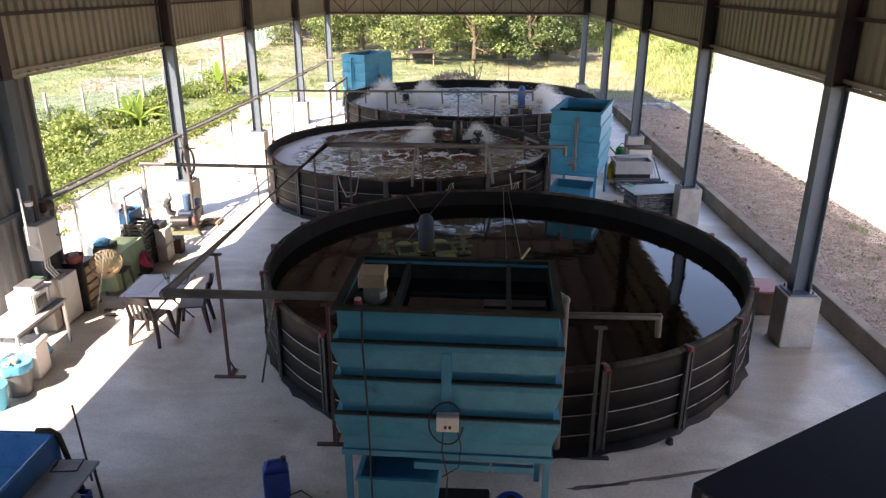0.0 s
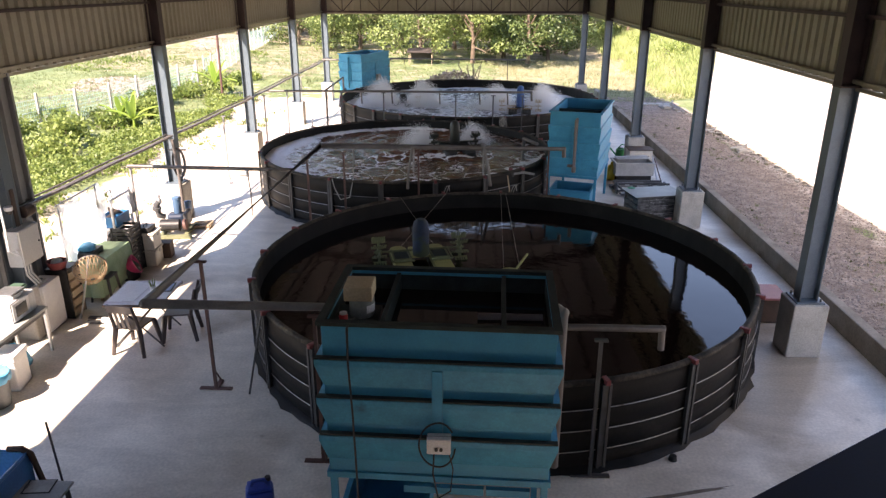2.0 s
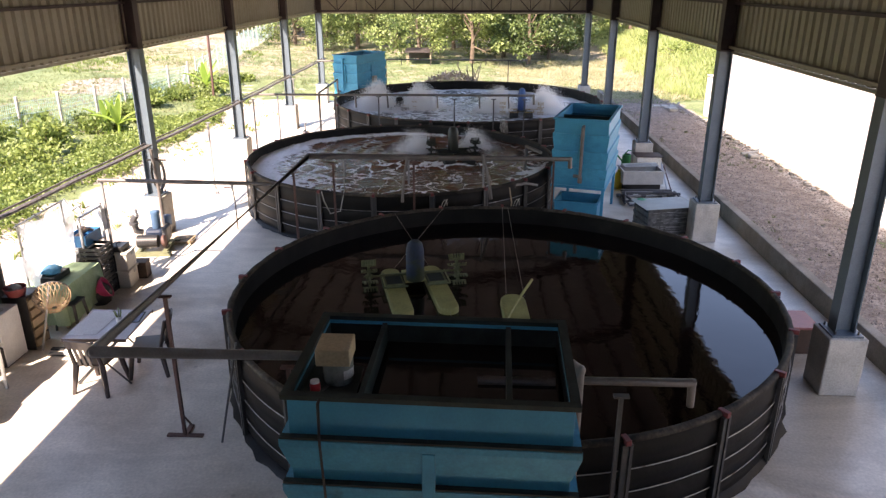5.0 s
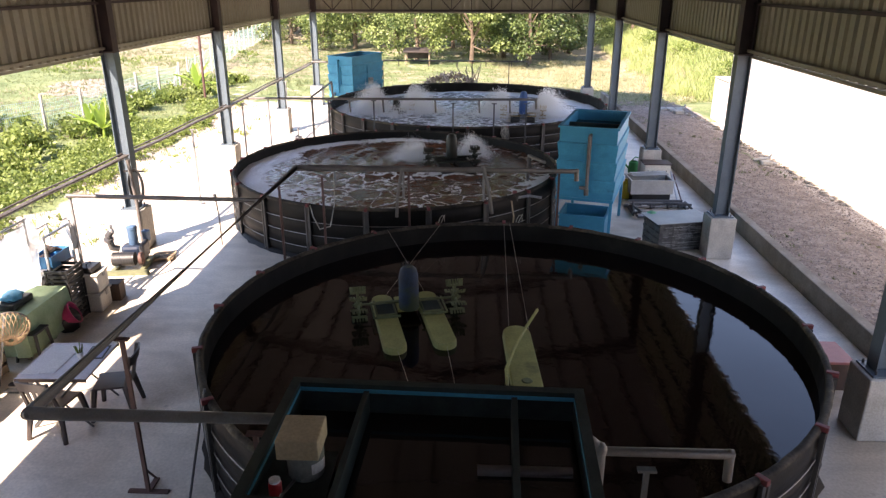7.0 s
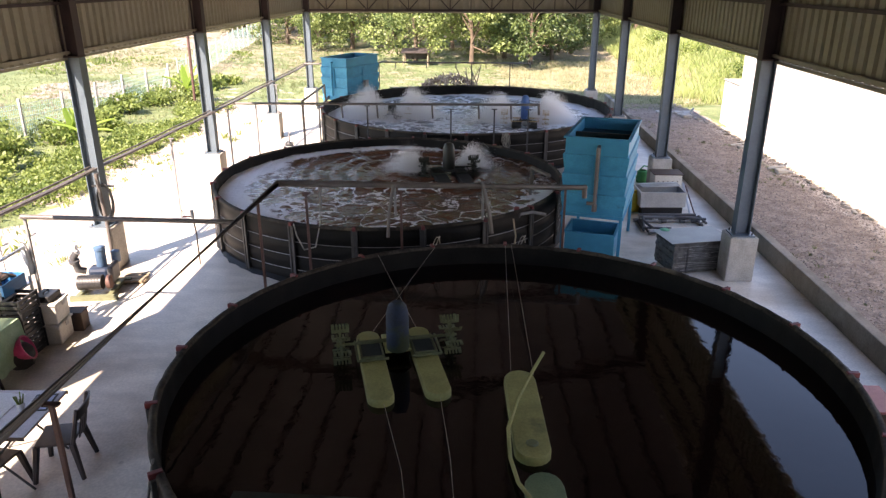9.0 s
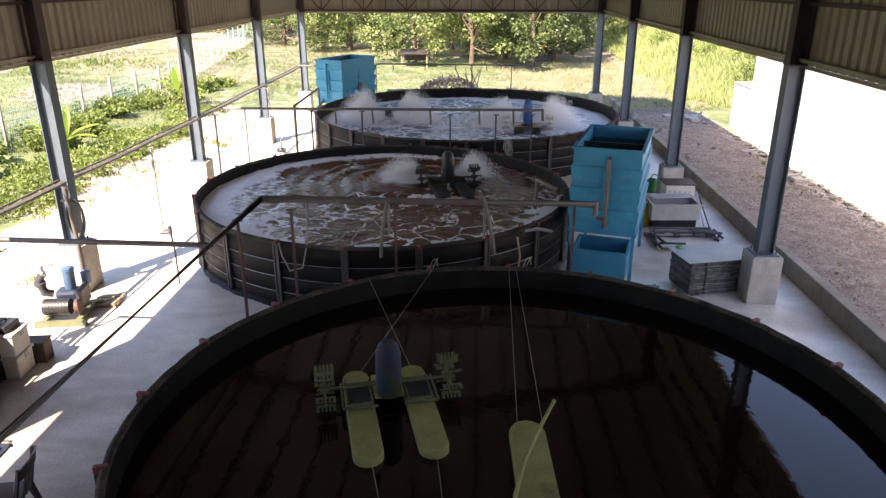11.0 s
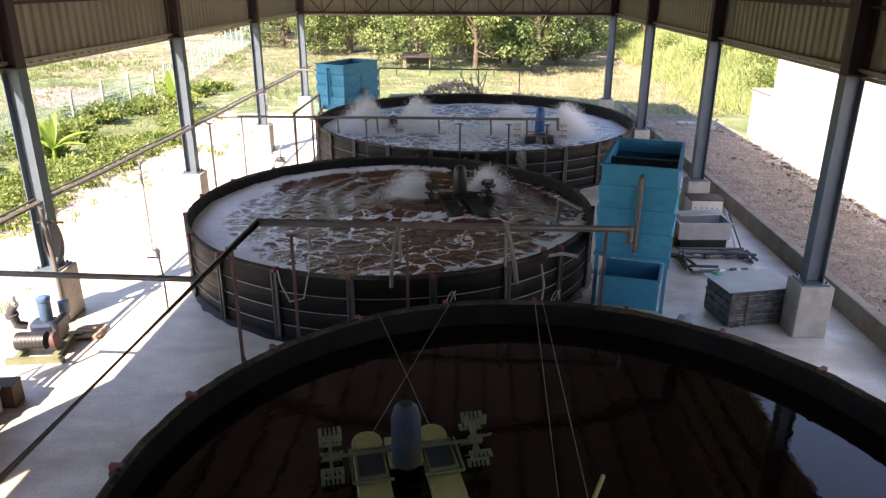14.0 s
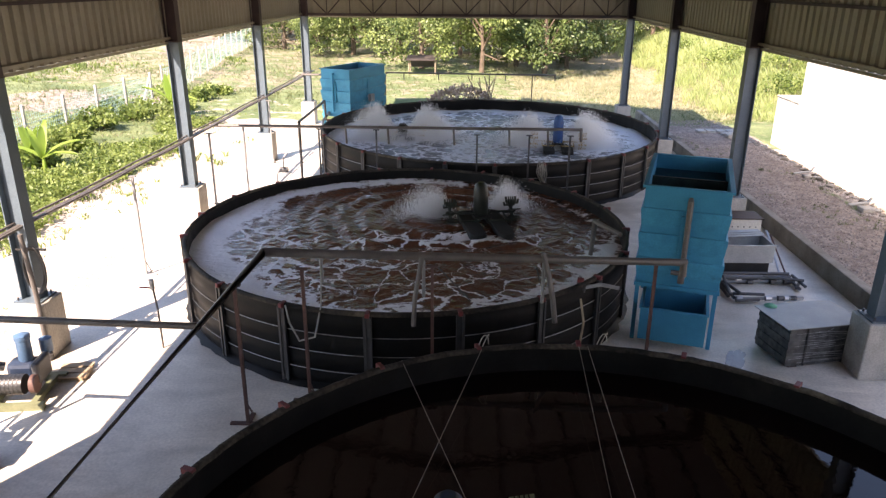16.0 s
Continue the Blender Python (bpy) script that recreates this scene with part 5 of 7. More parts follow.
PADDLE_GREEN = surf("algae_paddles", (0.08, 0.1, 0.045), (0.14, 0.16, 0.08), 0.7, scale=6, fine=40)
PADDLE_DARK = surf("dark_paddles", (0.015, 0.022, 0.015), (0.03, 0.04, 0.028), 0.5, scale=6, fine=40)
PADDLE_OCHRE = surf("ochre_paddles", (0.45, 0.3, 0.12), (0.55, 0.38, 0.17), 0.6, scale=6, fine=40)


def plank(bm, w, y0, y1, z0, z1, m=None):
    """A float: a rounded board with domed ends."""
    n = 8
    out = []
    r = w / 2
    for k in range(n + 1):
        a = math.pi * k / n
        out.append((r * math.cos(a), y1 - r + r * math.sin(a)))
    for k in range(n + 1):
        a = math.pi + math.pi * k / n
        out.append((r * math.cos(a), y0 + r + r * math.sin(a)))
    rings = []
    for s, z in ((0.86, z0), (1.0, z0 + 0.03), (1.0, z1 - 0.03), (0.93, z1)):
        cy = (y0 + y1) / 2
        vs = [bm.verts.new((x * s, cy + (y - cy) * (1 - (1 - s) * w / (y1 - y0)), z)) for x, y in out]
        rings.append(vs)
    for a, b in zip(rings, rings[1:]):
        for k in range(len(out)):
            bm.faces.new((a[k], a[(k + 1) % len(out)], b[(k + 1) % len(out)], b[k]))
    bm.faces.new(rings[0][::-1])
    bm.faces.new(rings[-1])
    if m is not None:
        bmesh.ops.transform(bm, matrix=m, verts=[v for rg in rings for v in rg])
    return bm


def paddle_wheel(parent, x, z, r, mat, blades=8):
    """A wheel about the x axis: a hub that turns, and its slotted blades."""
    w = part("paddle_wheel", tubes(0.04, [(-0.05, 0, 0), (0.05, 0, 0)], seg=8), mat, parent)
    w.matrix_basis = Matrix.Translation((x, 0, z))
    blade = None
    for k in range(blades):
        if blade is None:
            out = [(-0.014, 0.035), (0.014, 0.035), (0.014, r * 0.62), (0.11, r * 0.62), (0.11, r)]
            for q in (0.075, 0.035, -0.005, -0.045):
                out += [(q, r), (q, r * 0.72), (q - 0.018, r * 0.72), (q - 0.018, r)]
            out += [(-0.1, r), (-0.1, r * 0.62), (-0.014, r * 0.62)]
            bm = bmesh.new()
            f = bm.faces.new([bm.verts.new((x_, -0.008, z_)) for x_, z_ in out])
            ex = bmesh.ops.extrude_face_region(bm, geom=[f])
            bmesh.ops.translate(bm, vec=(0, 0.016, 0), verts=[g for g in ex["geom"] if isinstance(g, bmesh.types.BMVert)])
            b = blade = part("blade", bm, mat, w)
        else:
            b = new("blade", blade.data)
            b.parent = w
        b.matrix_basis = Matrix.Rotation(2 * math.pi * k / blades, 4, "X")
    return w


def aerator(m, label, floats, cover, paddles, gap=0.62, arm=0.62, h=0.55, length=1.72, cy=0.02, trays=False):
    """Floats run along y; the wheels turn about x at y 0."""
    t = thing("paddle_aerator", label, "aerator", m, "paddle-wheel aerators")
    for s in (-1, 1):
        part("float", plank(bmesh.new(), 0.3, -length * 0.72, length * 0.28, -0.06, 0.07, Matrix.Translation((s * gap / 2, 0, 0))), floats, t, smooth=True)
        part("frame_bar", tubes(0.016, [(s * gap / 2 - 0.18, -0.35, 0.1), (s * gap / 2 + 0.18, -0.35, 0.1)], seg=6), paddles, t)
        part("side_bar", tubes(0.014, [(s * (gap / 2 + 0.18), -0.35, 0.1), (s * (gap / 2 + 0.18), 0.12, 0.12)], seg=6), paddles, t)
    if trays:
        for s in (-1, 1):
            q = s * gap / 2
            part("gear_tray", boxes((q - 0.12, q + 0.12, -0.3, 0.14, 0.071, 0.1, 0.012)), GRIME, t, "dark slimy tray on the float")
            part("tray_edge", boxes((q - 0.14, q + 0.14, -0.33, -0.301, 0.071, 0.13), (q - 0.14, q - 0.121, -0.3, 0.16, 0.071, 0.12), (q + 0.121, q + 0.14, -0.3, 0.16, 0.071, 0.12)), PADDLE_GREEN, t)
    part("shaft", tubes(0.018, [(-arm - 0.08, 0, 0.15), (arm + 0.08, 0, 0.15)], seg=8), paddles, t)
    part("cross_bar", tubes(0.02, [(-gap / 2 - 0.15, 0.1, 0.11), (gap / 2 + 0.15, 0.1, 0.11)], seg=6), paddles, t)
    part("motor_bed", boxes((-0.16, 0.16, -0.2, 0.25, 0.08, 0.12, 0.01)), floats, t)
    part("motor_cover", moved(lathe([(0.13, 0.12), (0.14, 0.15), (0.135, 0.12 + h * 0.75), (0.11, 0.12 + h * 0.92), (0.06, 0.12 + h), (0.001, 0.12 + h)], 20), Matrix.Translation((0, cy, 0))), cover, t, smooth=True)
    wheels = [paddle_wheel(t, s * arm, 0.15, 0.27, paddles) for s in (-1, 1)]
    return t, wheels


aer1, wheels_still = aerator(pose(-0.49, 1.34, W1 + 0.02, 0, 0, 14), "idle paddle aerator with yellow-green floats and blue cover", FLOAT, COVER_BLUE, PADDLE_GREEN, 0.64, 0.68, 0.62, 1.66, -0.16, True)
aer2, wheels_2 = aerator(pose(-0.13, 9.6, W2 + 0.02, 0, 0, 12), "dark running paddle aerator in foamy water", FLOAT_DARK, COVER_DARK, PADDLE_DARK, 0.5, 0.58, 0.6, 1.5)
aer3, wheels_3 = aerator(pose(2.06, 16.6, W3 + 0.02, 0, 0, -4), "running paddle aerator with ochre wheels and blue cover", FLOAT_DARK, COVER_NAVY, PADDLE_OCHRE, 0.5, 0.66, 0.75, 1.3)
aer4, wheels_4 = aerator(pose(-2.32, 17.55, W3 + 0.02, 0, 0, 170), "running paddle aerator half hidden by spray", FLOAT_DARK, COVER_DARK, PADDLE_OCHRE, 0.5, 0.62, 0.3, 1.3)

board = thing("float_board", "yellow-green float board lying on dark water", "float", pose(1.02, 0.0, W1 + 0.02, 0, 0, 2.5))
part("board", plank(bmesh.new(), 0.36, -0.82, 0.82, -0.06, 0.07), FLOAT, board, smooth=True)
part("boss", moved(lathe([(0.001, 0.012), (0.05, 0.012), (0.065, 0.0)], 16), Matrix.Translation((0.0, -0.58, 0.071))), PADDLE_GREEN, board)
board2 = thing("float_board", "green-stained float board lying on dark water", "float", pose(1.14, -1.75, W1 + 0.02, 0, 0, 3))
part("board", plank(bmesh.new(), 0.36, -0.75, 0.75, -0.06, 0.07), surf("green_float", (0.1, 0.16, 0.08), (0.18, 0.24, 0.12), 0.6, scale=3), board2, smooth=True)
bent = part("bent_hose", tubes(0.02, [(1.27, 0.86, W1 + 0.3), (1.1, 0.5, W1 + 0.22), (0.93, 0.1, W1 + 0.14), (0.82, -0.35, W1 + 0.1), (0.82, -0.8, W1 + 0.08), (0.88, -1.15, W1 + 0.07), (0.98, -1.4, W1 + 0.1)], seg=8), FLOAT, smooth=True)
tagged(bent, "pale bent hose lying over the float board", "hose")


# ropes from the rim to the floats
def rope(pts, label, r=0.002):
    ob = part("rope", tubes(r, pts, seg=5), ROPE)
    return tagged(ob, label, "rope", "mooring ropes")


ROPE = surf("pale_rope", (0.3, 0.29, 0.25), (0.4, 0.38, 0.34), 0.8, fine=200)


def rim_at(tank, deg, dz=0.0):
    a = radians(deg)
    return (tank[0] + tank[2] * math.cos(a), tank[1] + tank[2] * math.sin(a), RIM + dz)


rope([rim_at(T1, 120), (-0.25, 1.75, W1 + 0.08)], "thin pale mooring rope to the aerator")
rope([rim_at(T1, 105), (-0.85, 1.65, W1 + 0.08)], "thin pale mooring rope to the aerator")
rope([rim_at(T1, 88), (0.9, 0.74, W1 + 0.06)], "thin pale mooring rope to the float")
rope([rim_at(T1, 86.5), (1.16, 0.76, W1 + 0.06)], "thin pale mooring rope to the float")
rope([(-0.5, 0.12, W1 + 0.05), (-0.2, -1.0, W1 + 0.06), (0.0, -2.2, W1 + 0.1), rim_at(T1, -102)], "thin pale mooring rope across dark water")
rope([(0.1, 0.3, W1 + 0.05), (0.25, -0.8, W1 + 0.06), (0.35, -2.0, W1 + 0.1), rim_at(T1, -97)], "thin pale mooring rope across dark water")
for deg, tk in ((105, T1), (84, T1)):
    x, y, z = rim_at(tk, deg)
    knot = [(x + 0.06 * math.cos(a), y - 0.05 * math.sin(a) * 0.3, z + 0.03 + 0.12 * math.sin(a * 1.3)) for a in (0.5 * k for k in range(14))]
    rope(knot, "knotted pale rope tied on the tank rim", 0.006)
x, y, z = rim_at(T3, -76)
bundle = thing("rope_bundle", "bundle of pale rope hanging on the tank rim", "rope", pose(x, y - 0.06, z))
for k in range(6):
    part("strand", tubes(0.008, [(0.03 * (k - 3), 0, 0.04), (0.05 * (k - 2.5), -0.03, -0.2 - 0.03 * (k % 3)), (0.02 * (k - 3) + 0.03, 0, -0.4 - 0.04 * (k % 2)), (0.04 * (2 - k), -0.02, -0.15), (0, 0, 0.02)], seg=5), ROPE, bundle)
# hoses and cables hanging on the foamy tank
def hang(name, pts, r, mat, label):
    ob = part(name, tubes(r, pts, seg=8), mat, smooth=True)
    return tagged(ob, label, "hose")


hang("drain_hose", [(-0.92, 5.18, 1.9), (-0.95, 5.1, 1.7), (-1.0, 5.06, 1.4), (-1.02, 5.05, 1.02)], 0.03, PIPE, "short grey flexible hose under the supply pipe")
hang("drain_hose", [(0.58, 5.2, 1.98), (0.66, 5.12, 1.7), (0.72, 5.1, 1.4), (0.76, 5.08, 1.1)], 0.034, PIPE, "grey flexible hose over the tank rim")
hang("cable", [(-2.2, 5.25, 1.84), (-2.22, 5.2, 1.2), (-2.3, 5.1, 0.8), (-2.5, 5.08, 0.75), (-2.62, 5.1, 1.0), (-2.7, 5.25, 1.17)], 0.011, ROPE, "pale cable looping below the supply pipe")
hang("cable", [(-0.75, 5.2, 1.8), (-0.45, 5.6, 1.3), (-0.3, 5.9, 1.0)], 0.01, BLACKPLASTIC, "black cable sagging to the water")
hang("cable", [(0.5, 5.2, 1.8), (0.65, 5.5, 1.3), (0.7, 5.8, 1.0)], 0.01, BLACKPLASTIC, "black cable sagging to the water")
hang("rope_tail", [(1.15, 5.6, 1.2), (1.2, 5.52, 0.9), (1.16, 5.5, 0.5)], 0.015, PALEBARK, "tan rope tail hanging on the tank")
pump2 = thing("red_pump", "small dark pump with a red cap in the tank", "pump", pose(1.25, 6.3, W2))
part("body", tubes(0.07, [(0, 0, -0.05), (0.02, 0, 0.2)], seg=12), BLACKPLASTIC, pump2, smooth=True)
part("cap", lathe([(0.05, 0.21), (0.045, 0.26), (0.001, 0.27)], 12), REDPAINT, pump2)
part("outlet", tubes(0.03, [(0.05, 0, 0.12), (0.3, 0.05, 0.15), (0.55, 0.0, 0.12)], seg=8), PIPELIGHT, pump2)
pipe_run("inlet_loop", "bent dark pipe hooked over the tank rim", [(1.9, 7.0, 1.62), (1.62, 7.6, 1.62), (1.6, 7.65, 1.05)], 0.035, PIPE)

# ---- spray thrown up by the wheels ----
def spray_mat():
    m = bpy.data.materials.new("water_spray")
    m.use_nodes = True
    b = m.node_tree.nodes["Principled BSDF"]
    b.inputs["Base Color"].default_value = (0.95, 0.95, 0.95, 1)
    b.inputs["Roughness"].default_value = 0.4
    b.inputs["Subsurface Weight"].default_value = 0.0
    return m


SPRAY = spray_mat()
SPRAY_PARTS = []


def spray(x, y, z, dx, dy, h, w, n, seed, label, size=0.011):
    """Four bursts of drops, each a rigid piece that rises and falls in its turn."""
    rng = np.random.default_rng(seed)
    t = thing("spray", label, "spray", pose(x, y, z), "water spray")
    for q in range(4):
        u = rng.uniform(0, 1, n)
        side = rng.normal(0, 1, n)
        P = np.stack([dx * u + w * side * (0.35 + 0.65 * u), dy * u + w * 0.8 * rng.normal(0, 1, n) * (0.3 + 0.7 * u),
                      h * rng.uniform(0.0, 1.0, n) ** 1.6 * np.exp(-0.3 * side ** 2) * (0.55 + 0.45 * np.sin(7 * side + q * 1.7) ** 2)], 1)
        S = size * rng.uniform(0.4, 1.3, n) ** 1.5
        corner = np.array([(1, 0, -0.5), (-0.5, 0.87, -0.5), (-0.5, -0.87, -0.5), (0, 0, 1.4)])
        V = (P[:, None, :] + S[:, None, None] * corner[None]).reshape(-1, 3).tolist()
        F = (4 * np.arange(n)[:, None, None] + np.array([(0, 2, 1), (0, 1, 3), (1, 2, 3), (2, 0, 3)])[None]).reshape(-1, 3).tolist()
        ob = from_quads("burst", V, F, SPRAY, t)
        SPRAY_PARTS.append((ob, q, seed))
    return t


spray(-0.85, 9.8, W2, -0.45, 0.25, 0.62, 0.27, 15000, 31, "white spray behind the dark paddle wheel", 0.0052)
spray(0.3, 10.1, W2, 0.15, 0.5, 0.6, 0.27, 15000, 32, "white spray behind the dark paddle wheel", 0.0052)
spray(1.38, 16.75, W3, -0.25, 0.35, 0.95, 0.48, 30000, 33, "high white spray over the splashing tank", 0.007)
spray(2.72, 16.7, W3, 0.3, 0.35, 1.0, 0.48, 30000, 34, "high white spray over the splashing tank", 0.007)
spray(-2.95, 17.4, W3, -0.3, -0.1, 1.1, 0.5, 30000, 35, "high white spray over the splashing tank", 0.007)
spray(-1.72, 17.55, W3, 0.25, -0.1, 1.05, 0.48, 30000, 36, "high white spray over the splashing tank", 0.007)


# ---- right side: things beside the second filter tank ----
WRAP = surf("stretch_wrap_over_grey", (0.035, 0.035, 0.035), (0.11, 0.11, 0.105), 0.2, scale=9, fine=50, bump=0.35, dist=0.01, coat=0.3)
GREYSHEET = surf("dull_grey_sheet", (0.26, 0.27, 0.26), (0.36, 0.37, 0.35), 0.45, scale=2.2, fine=50, bump=0.1, stain=(0.18, 0.18, 0.17))
LIGHTGREY = surf("light_grey_plastic", (0.38, 0.38, 0.37), (0.46, 0.46, 0.44), 0.5, scale=3, fine=50, bump=0.05)
CREAM = surf("cream_plastic", (0.6, 0.57, 0.5), (0.68, 0.65, 0.58), 0.5, scale=3, fine=50, bump=0.05)
DARKBROWN = surf("dark_brown_wood", (0.05, 0.03, 0.02), (0.09, 0.055, 0.04), 0.7, scale=4, fine=60, bump=0.2)
WOOD = surf("pale_wood", (0.3, 0.22, 0.14), (0.4, 0.3, 0.2), 0.7, scale=4, fine=60, bump=0.2, each=0.15)

stack = thing("wrapped_stack", "stack of grey panels in stretch wrap under a sheet", "panel stack", pose(4.63, 6.5, 0, 0, 0, 13))
for k in range(9):
    z = 0.03 + k * 0.066
    part("panel", boxes((-0.56 - 0.01 * (k % 2), 0.56 + 0.01 * ((k + 1) % 2), -0.36, 0.36 + 0.008 * (k % 3), z, z + 0.062, 0.004)), WRAP, stack)
part("skid", boxes((-0.5, -0.35, -0.34, 0.34, 0, 0.029), (0.35, 0.5, -0.34, 0.34, 0, 0.029)), DARKBROWN, stack)
part("cover_sheet", boxes((-0.64, 0.6, -0.4, 0.41, 0.625, 0.637, 0.003)), GREYSHEET, stack, "loose grey cover sheet")
part("strap", boxes((-0.3, -0.27, -0.376, -0.37, 0.03, 0.62)), BLACKPLASTIC, stack)
rng = np.random.default_rng(14)
# thin pale strips on the front face paint the film's gloss streaks
GLINT = surf("pale_film_glint", (0.22, 0.22, 0.21), (0.36, 0.36, 0.35), 0.25, scale=9, fine=60)
for k in range(15):
    z = 0.07 + 0.035 * k + float(rng.uniform(-0.012, 0.012))
    x0, x1 = float(rng.uniform(-0.56, -0.1)), float(rng.uniform(0.1, 0.56))
    part("wrap_glint", tubes(0.003, [(x0, -0.373, z), ((x0 + x1) / 2, -0.375, z + float(rng.uniform(-0.02, 0.02))), (x1, -0.373, z + float(rng.uniform(-0.04, 0.04)))], seg=4), GLINT, stack, "pale strip painting a gloss streak on the film")
rag = thing("green_rag", "small green cloth lying on the sheet", "cloth", pose(4.15, 6.75, 0.64))
part("cloth", lathe([(0.001, 0.03), (0.05, 0.025), (0.09, 0.01), (0.1, 0.0)], 7), surf("mint_green", (0.1, 0.35, 0.2), (0.15, 0.45, 0.28), 0.8), rag, smooth=True)

rack = thing("pipe_bundle", "flat frame of steel pipes and fittings on the floor", "pipe frame", pose(4.8, 8.75, 0, 0, 0, 4))
for x0, y0, x1, y1, z in ((-0.55, -0.4, 0.6, -0.4, 0.05), (-0.55, 0.35, 0.75, 0.35, 0.05), (-0.55, 0.42, 0.7, 0.44, 0.12), (-0.6, -0.4, -0.55, 0.4, 0.06), (0.72, -0.05, 0.75, 0.4, 0.06), (-0.5, 0.5, 0.8, 0.52, 0.05),
                      (-0.62, -0.5, -0.2, -0.48, 0.06), (0.2, 0.3, 0.85, 0.1, 0.16), (-0.6, 0.1, -0.52, -0.45, 0.16), (-0.66, -0.3, -0.6, 0.45, 0.05), (-0.5, 0.3, 0.7, 0.28, 0.14), (-0.58, 0.46, 0.72, 0.4, 0.17), (-0.7, -0.45, -0.5, 0.35, 0.15), (-0.62, -0.36, -0.1, -0.42, 0.13), (0.78, -0.1, 0.8, 0.42, 0.13), (0.68, 0.0, 0.9, 0.3, 0.06)):
    part("pipe", tubes(0.028, [(x0, y0, z), (x1, y1, z)], seg=8), PIPELIGHT if (x0 * 7) % 2 < 0.5 else DARKSTEEL, rack)
rng = np.random.default_rng(3)
for k in range(30):
    x, y = rng.uniform(-0.65, 0.8), rng.choice([-0.42, 0.38, 0.46, 0.3, 0.5])
    part("fitting", tubes(0.045, [(x - 0.05, y, 0.06), (x + 0.05, y, 0.06)], seg=8), DARKSTEEL if k % 3 else GALV, rack)

trough = thing("grey_trough", "light grey plastic trough on a dark base", "trough", pose(4.86, 9.95, 0, 0, 0, 2))
th = 0.025
part("body", boxes((-0.55, 0.5, -0.33, -0.33 + th, 0.2, 0.55), (-0.55, 0.5, 0.33 - th, 0.33, 0.2, 0.55), (-0.55, -0.55 + th, -0.33 + th, 0.33 - th, 0.2, 0.55), (0.5 - th, 0.5, -0.33 + th, 0.33 - th, 0.2, 0.55),
                   (-0.55 + th, 0.5 - th, -0.33 + th, 0.33 - th, 0.2, 0.22)), LIGHTGREY, trough)
part("lip", boxes((-0.58, 0.53, -0.36, -0.331, 0.53, 0.56)), LIGHTGREY, trough)
part("lip", boxes((-0.58, 0.53, 0.331, 0.36, 0.53, 0.56)), LIGHTGREY, trough)
part("base", boxes((-0.5, 0.45, -0.3, 0.3, 0, 0.199, 0.01)), BLACKPLASTIC, trough)
part("side_rod", tubes(0.02, [(0.6, -0.45, 0.03), (0.62, 0.4, 0.6)], seg=6), GALV, trough)
part("side_rod", tubes(0.018, [(0.7, -0.5, 0.03), (0.66, 0.3, 0.55)], seg=6), RUST, trough)
bin3 = thing("cream_crate", "cream perforated plastic crate with a board lid", "crate", pose(5.32, 11.35, 0))
part("body", boxes((-0.34, 0.34, -0.25, 0.25, 0.12, 0.58, 0.015)), CREAM, bin3)
part("lid", boxes((-0.37, 0.37, -0.28, 0.28, 0.585, 0.61, 0.006)), DARKBROWN, bin3, "dark board lid")
part("foot_board", boxes((-0.4, 0.4, -0.3, 0.3, 0.0, 0.118)), LIGHTGREY, bin3)
for i in range(5):
    for j in range(2):
        part("hole", boxes((-0.26 + i * 0.12, -0.235 + i * 0.12, -0.2525, -0.2505, 0.25 + j * 0.16, 0.275 + j * 0.16)), HOLE, bin3)
boards = thing("loose_boards", "grey boards and a bag lying on the trough", "boards", pose(4.9, 10.22, 0.565, 0, 0, 10))
for k in range(3):
    part("board", boxes((-0.5, 0.45, -0.15 + 0.08 * k, -0.03 + 0.09 * k, 0.012 * k, 0.012 * k + 0.01)), GREYSHEET, boards)
YELLOW = surf("yellow_plastic", (0.65, 0.42, 0.02), (0.75, 0.5, 0.04), 0.4, scale=4, fine=50)
jug = thing("yellow_jug", "yellow plastic jug beside the filter tank", "jug", pose(4.28, 10.0, 0.0))
part("body", lathe([(0.001, 0), (0.12, 0), (0.14, 0.03), (0.14, 0.3), (0.09, 0.4), (0.04, 0.44), (0.04, 0.5), (0.001, 0.5)], 18), YELLOW, jug, smooth=True)
part("handle", tubes(0.018, [(0.08, 0, 0.42), (0.17, 0, 0.4), (0.17, 0, 0.2), (0.13, 0, 0.15)], seg=6), YELLOW, jug)
GREENPL = surf("green_plastic", (0.03, 0.3, 0.1), (0.05, 0.4, 0.14), 0.45, scale=4, fine=50)
wcan = thing("watering_can", "green plastic watering can by the plinth", "watering can", pose(5.02, 12.6, 0))
part("body", lathe([(0.001, 0), (0.15, 0), (0.16, 0.05), (0.14, 0.3), (0.1, 0.33)], 18), GREENPL, wcan, smooth=True)
part("spout", tubes(0.025, [(-0.12, 0, 0.1), (-0.3, 0, 0.3), (-0.42, 0, 0.42)], seg=8), GREENPL, wcan)
part("handle", tubes(0.015, [(0.12, 0, 0.3), (0.2, 0, 0.42), (0.02, 0, 0.45), (-0.08, 0, 0.33)], seg=6), GREENPL, wcan)
redt = thing("red_bench", "low bench with a faded red top beside a plinth", "bench", pose(5.0, 1.15, 0))
part("top", boxes((-0.22, 0.5, -0.3, 0.3, 0.42, 0.46, 0.008)), surf("faded_red", (0.3, 0.1, 0.1), (0.38, 0.15, 0.14), 0.5, scale=4), redt)
part("body", boxes((-0.18, 0.45, -0.27, 0.27, 0.02, 0.419)), DARKBROWN, redt)

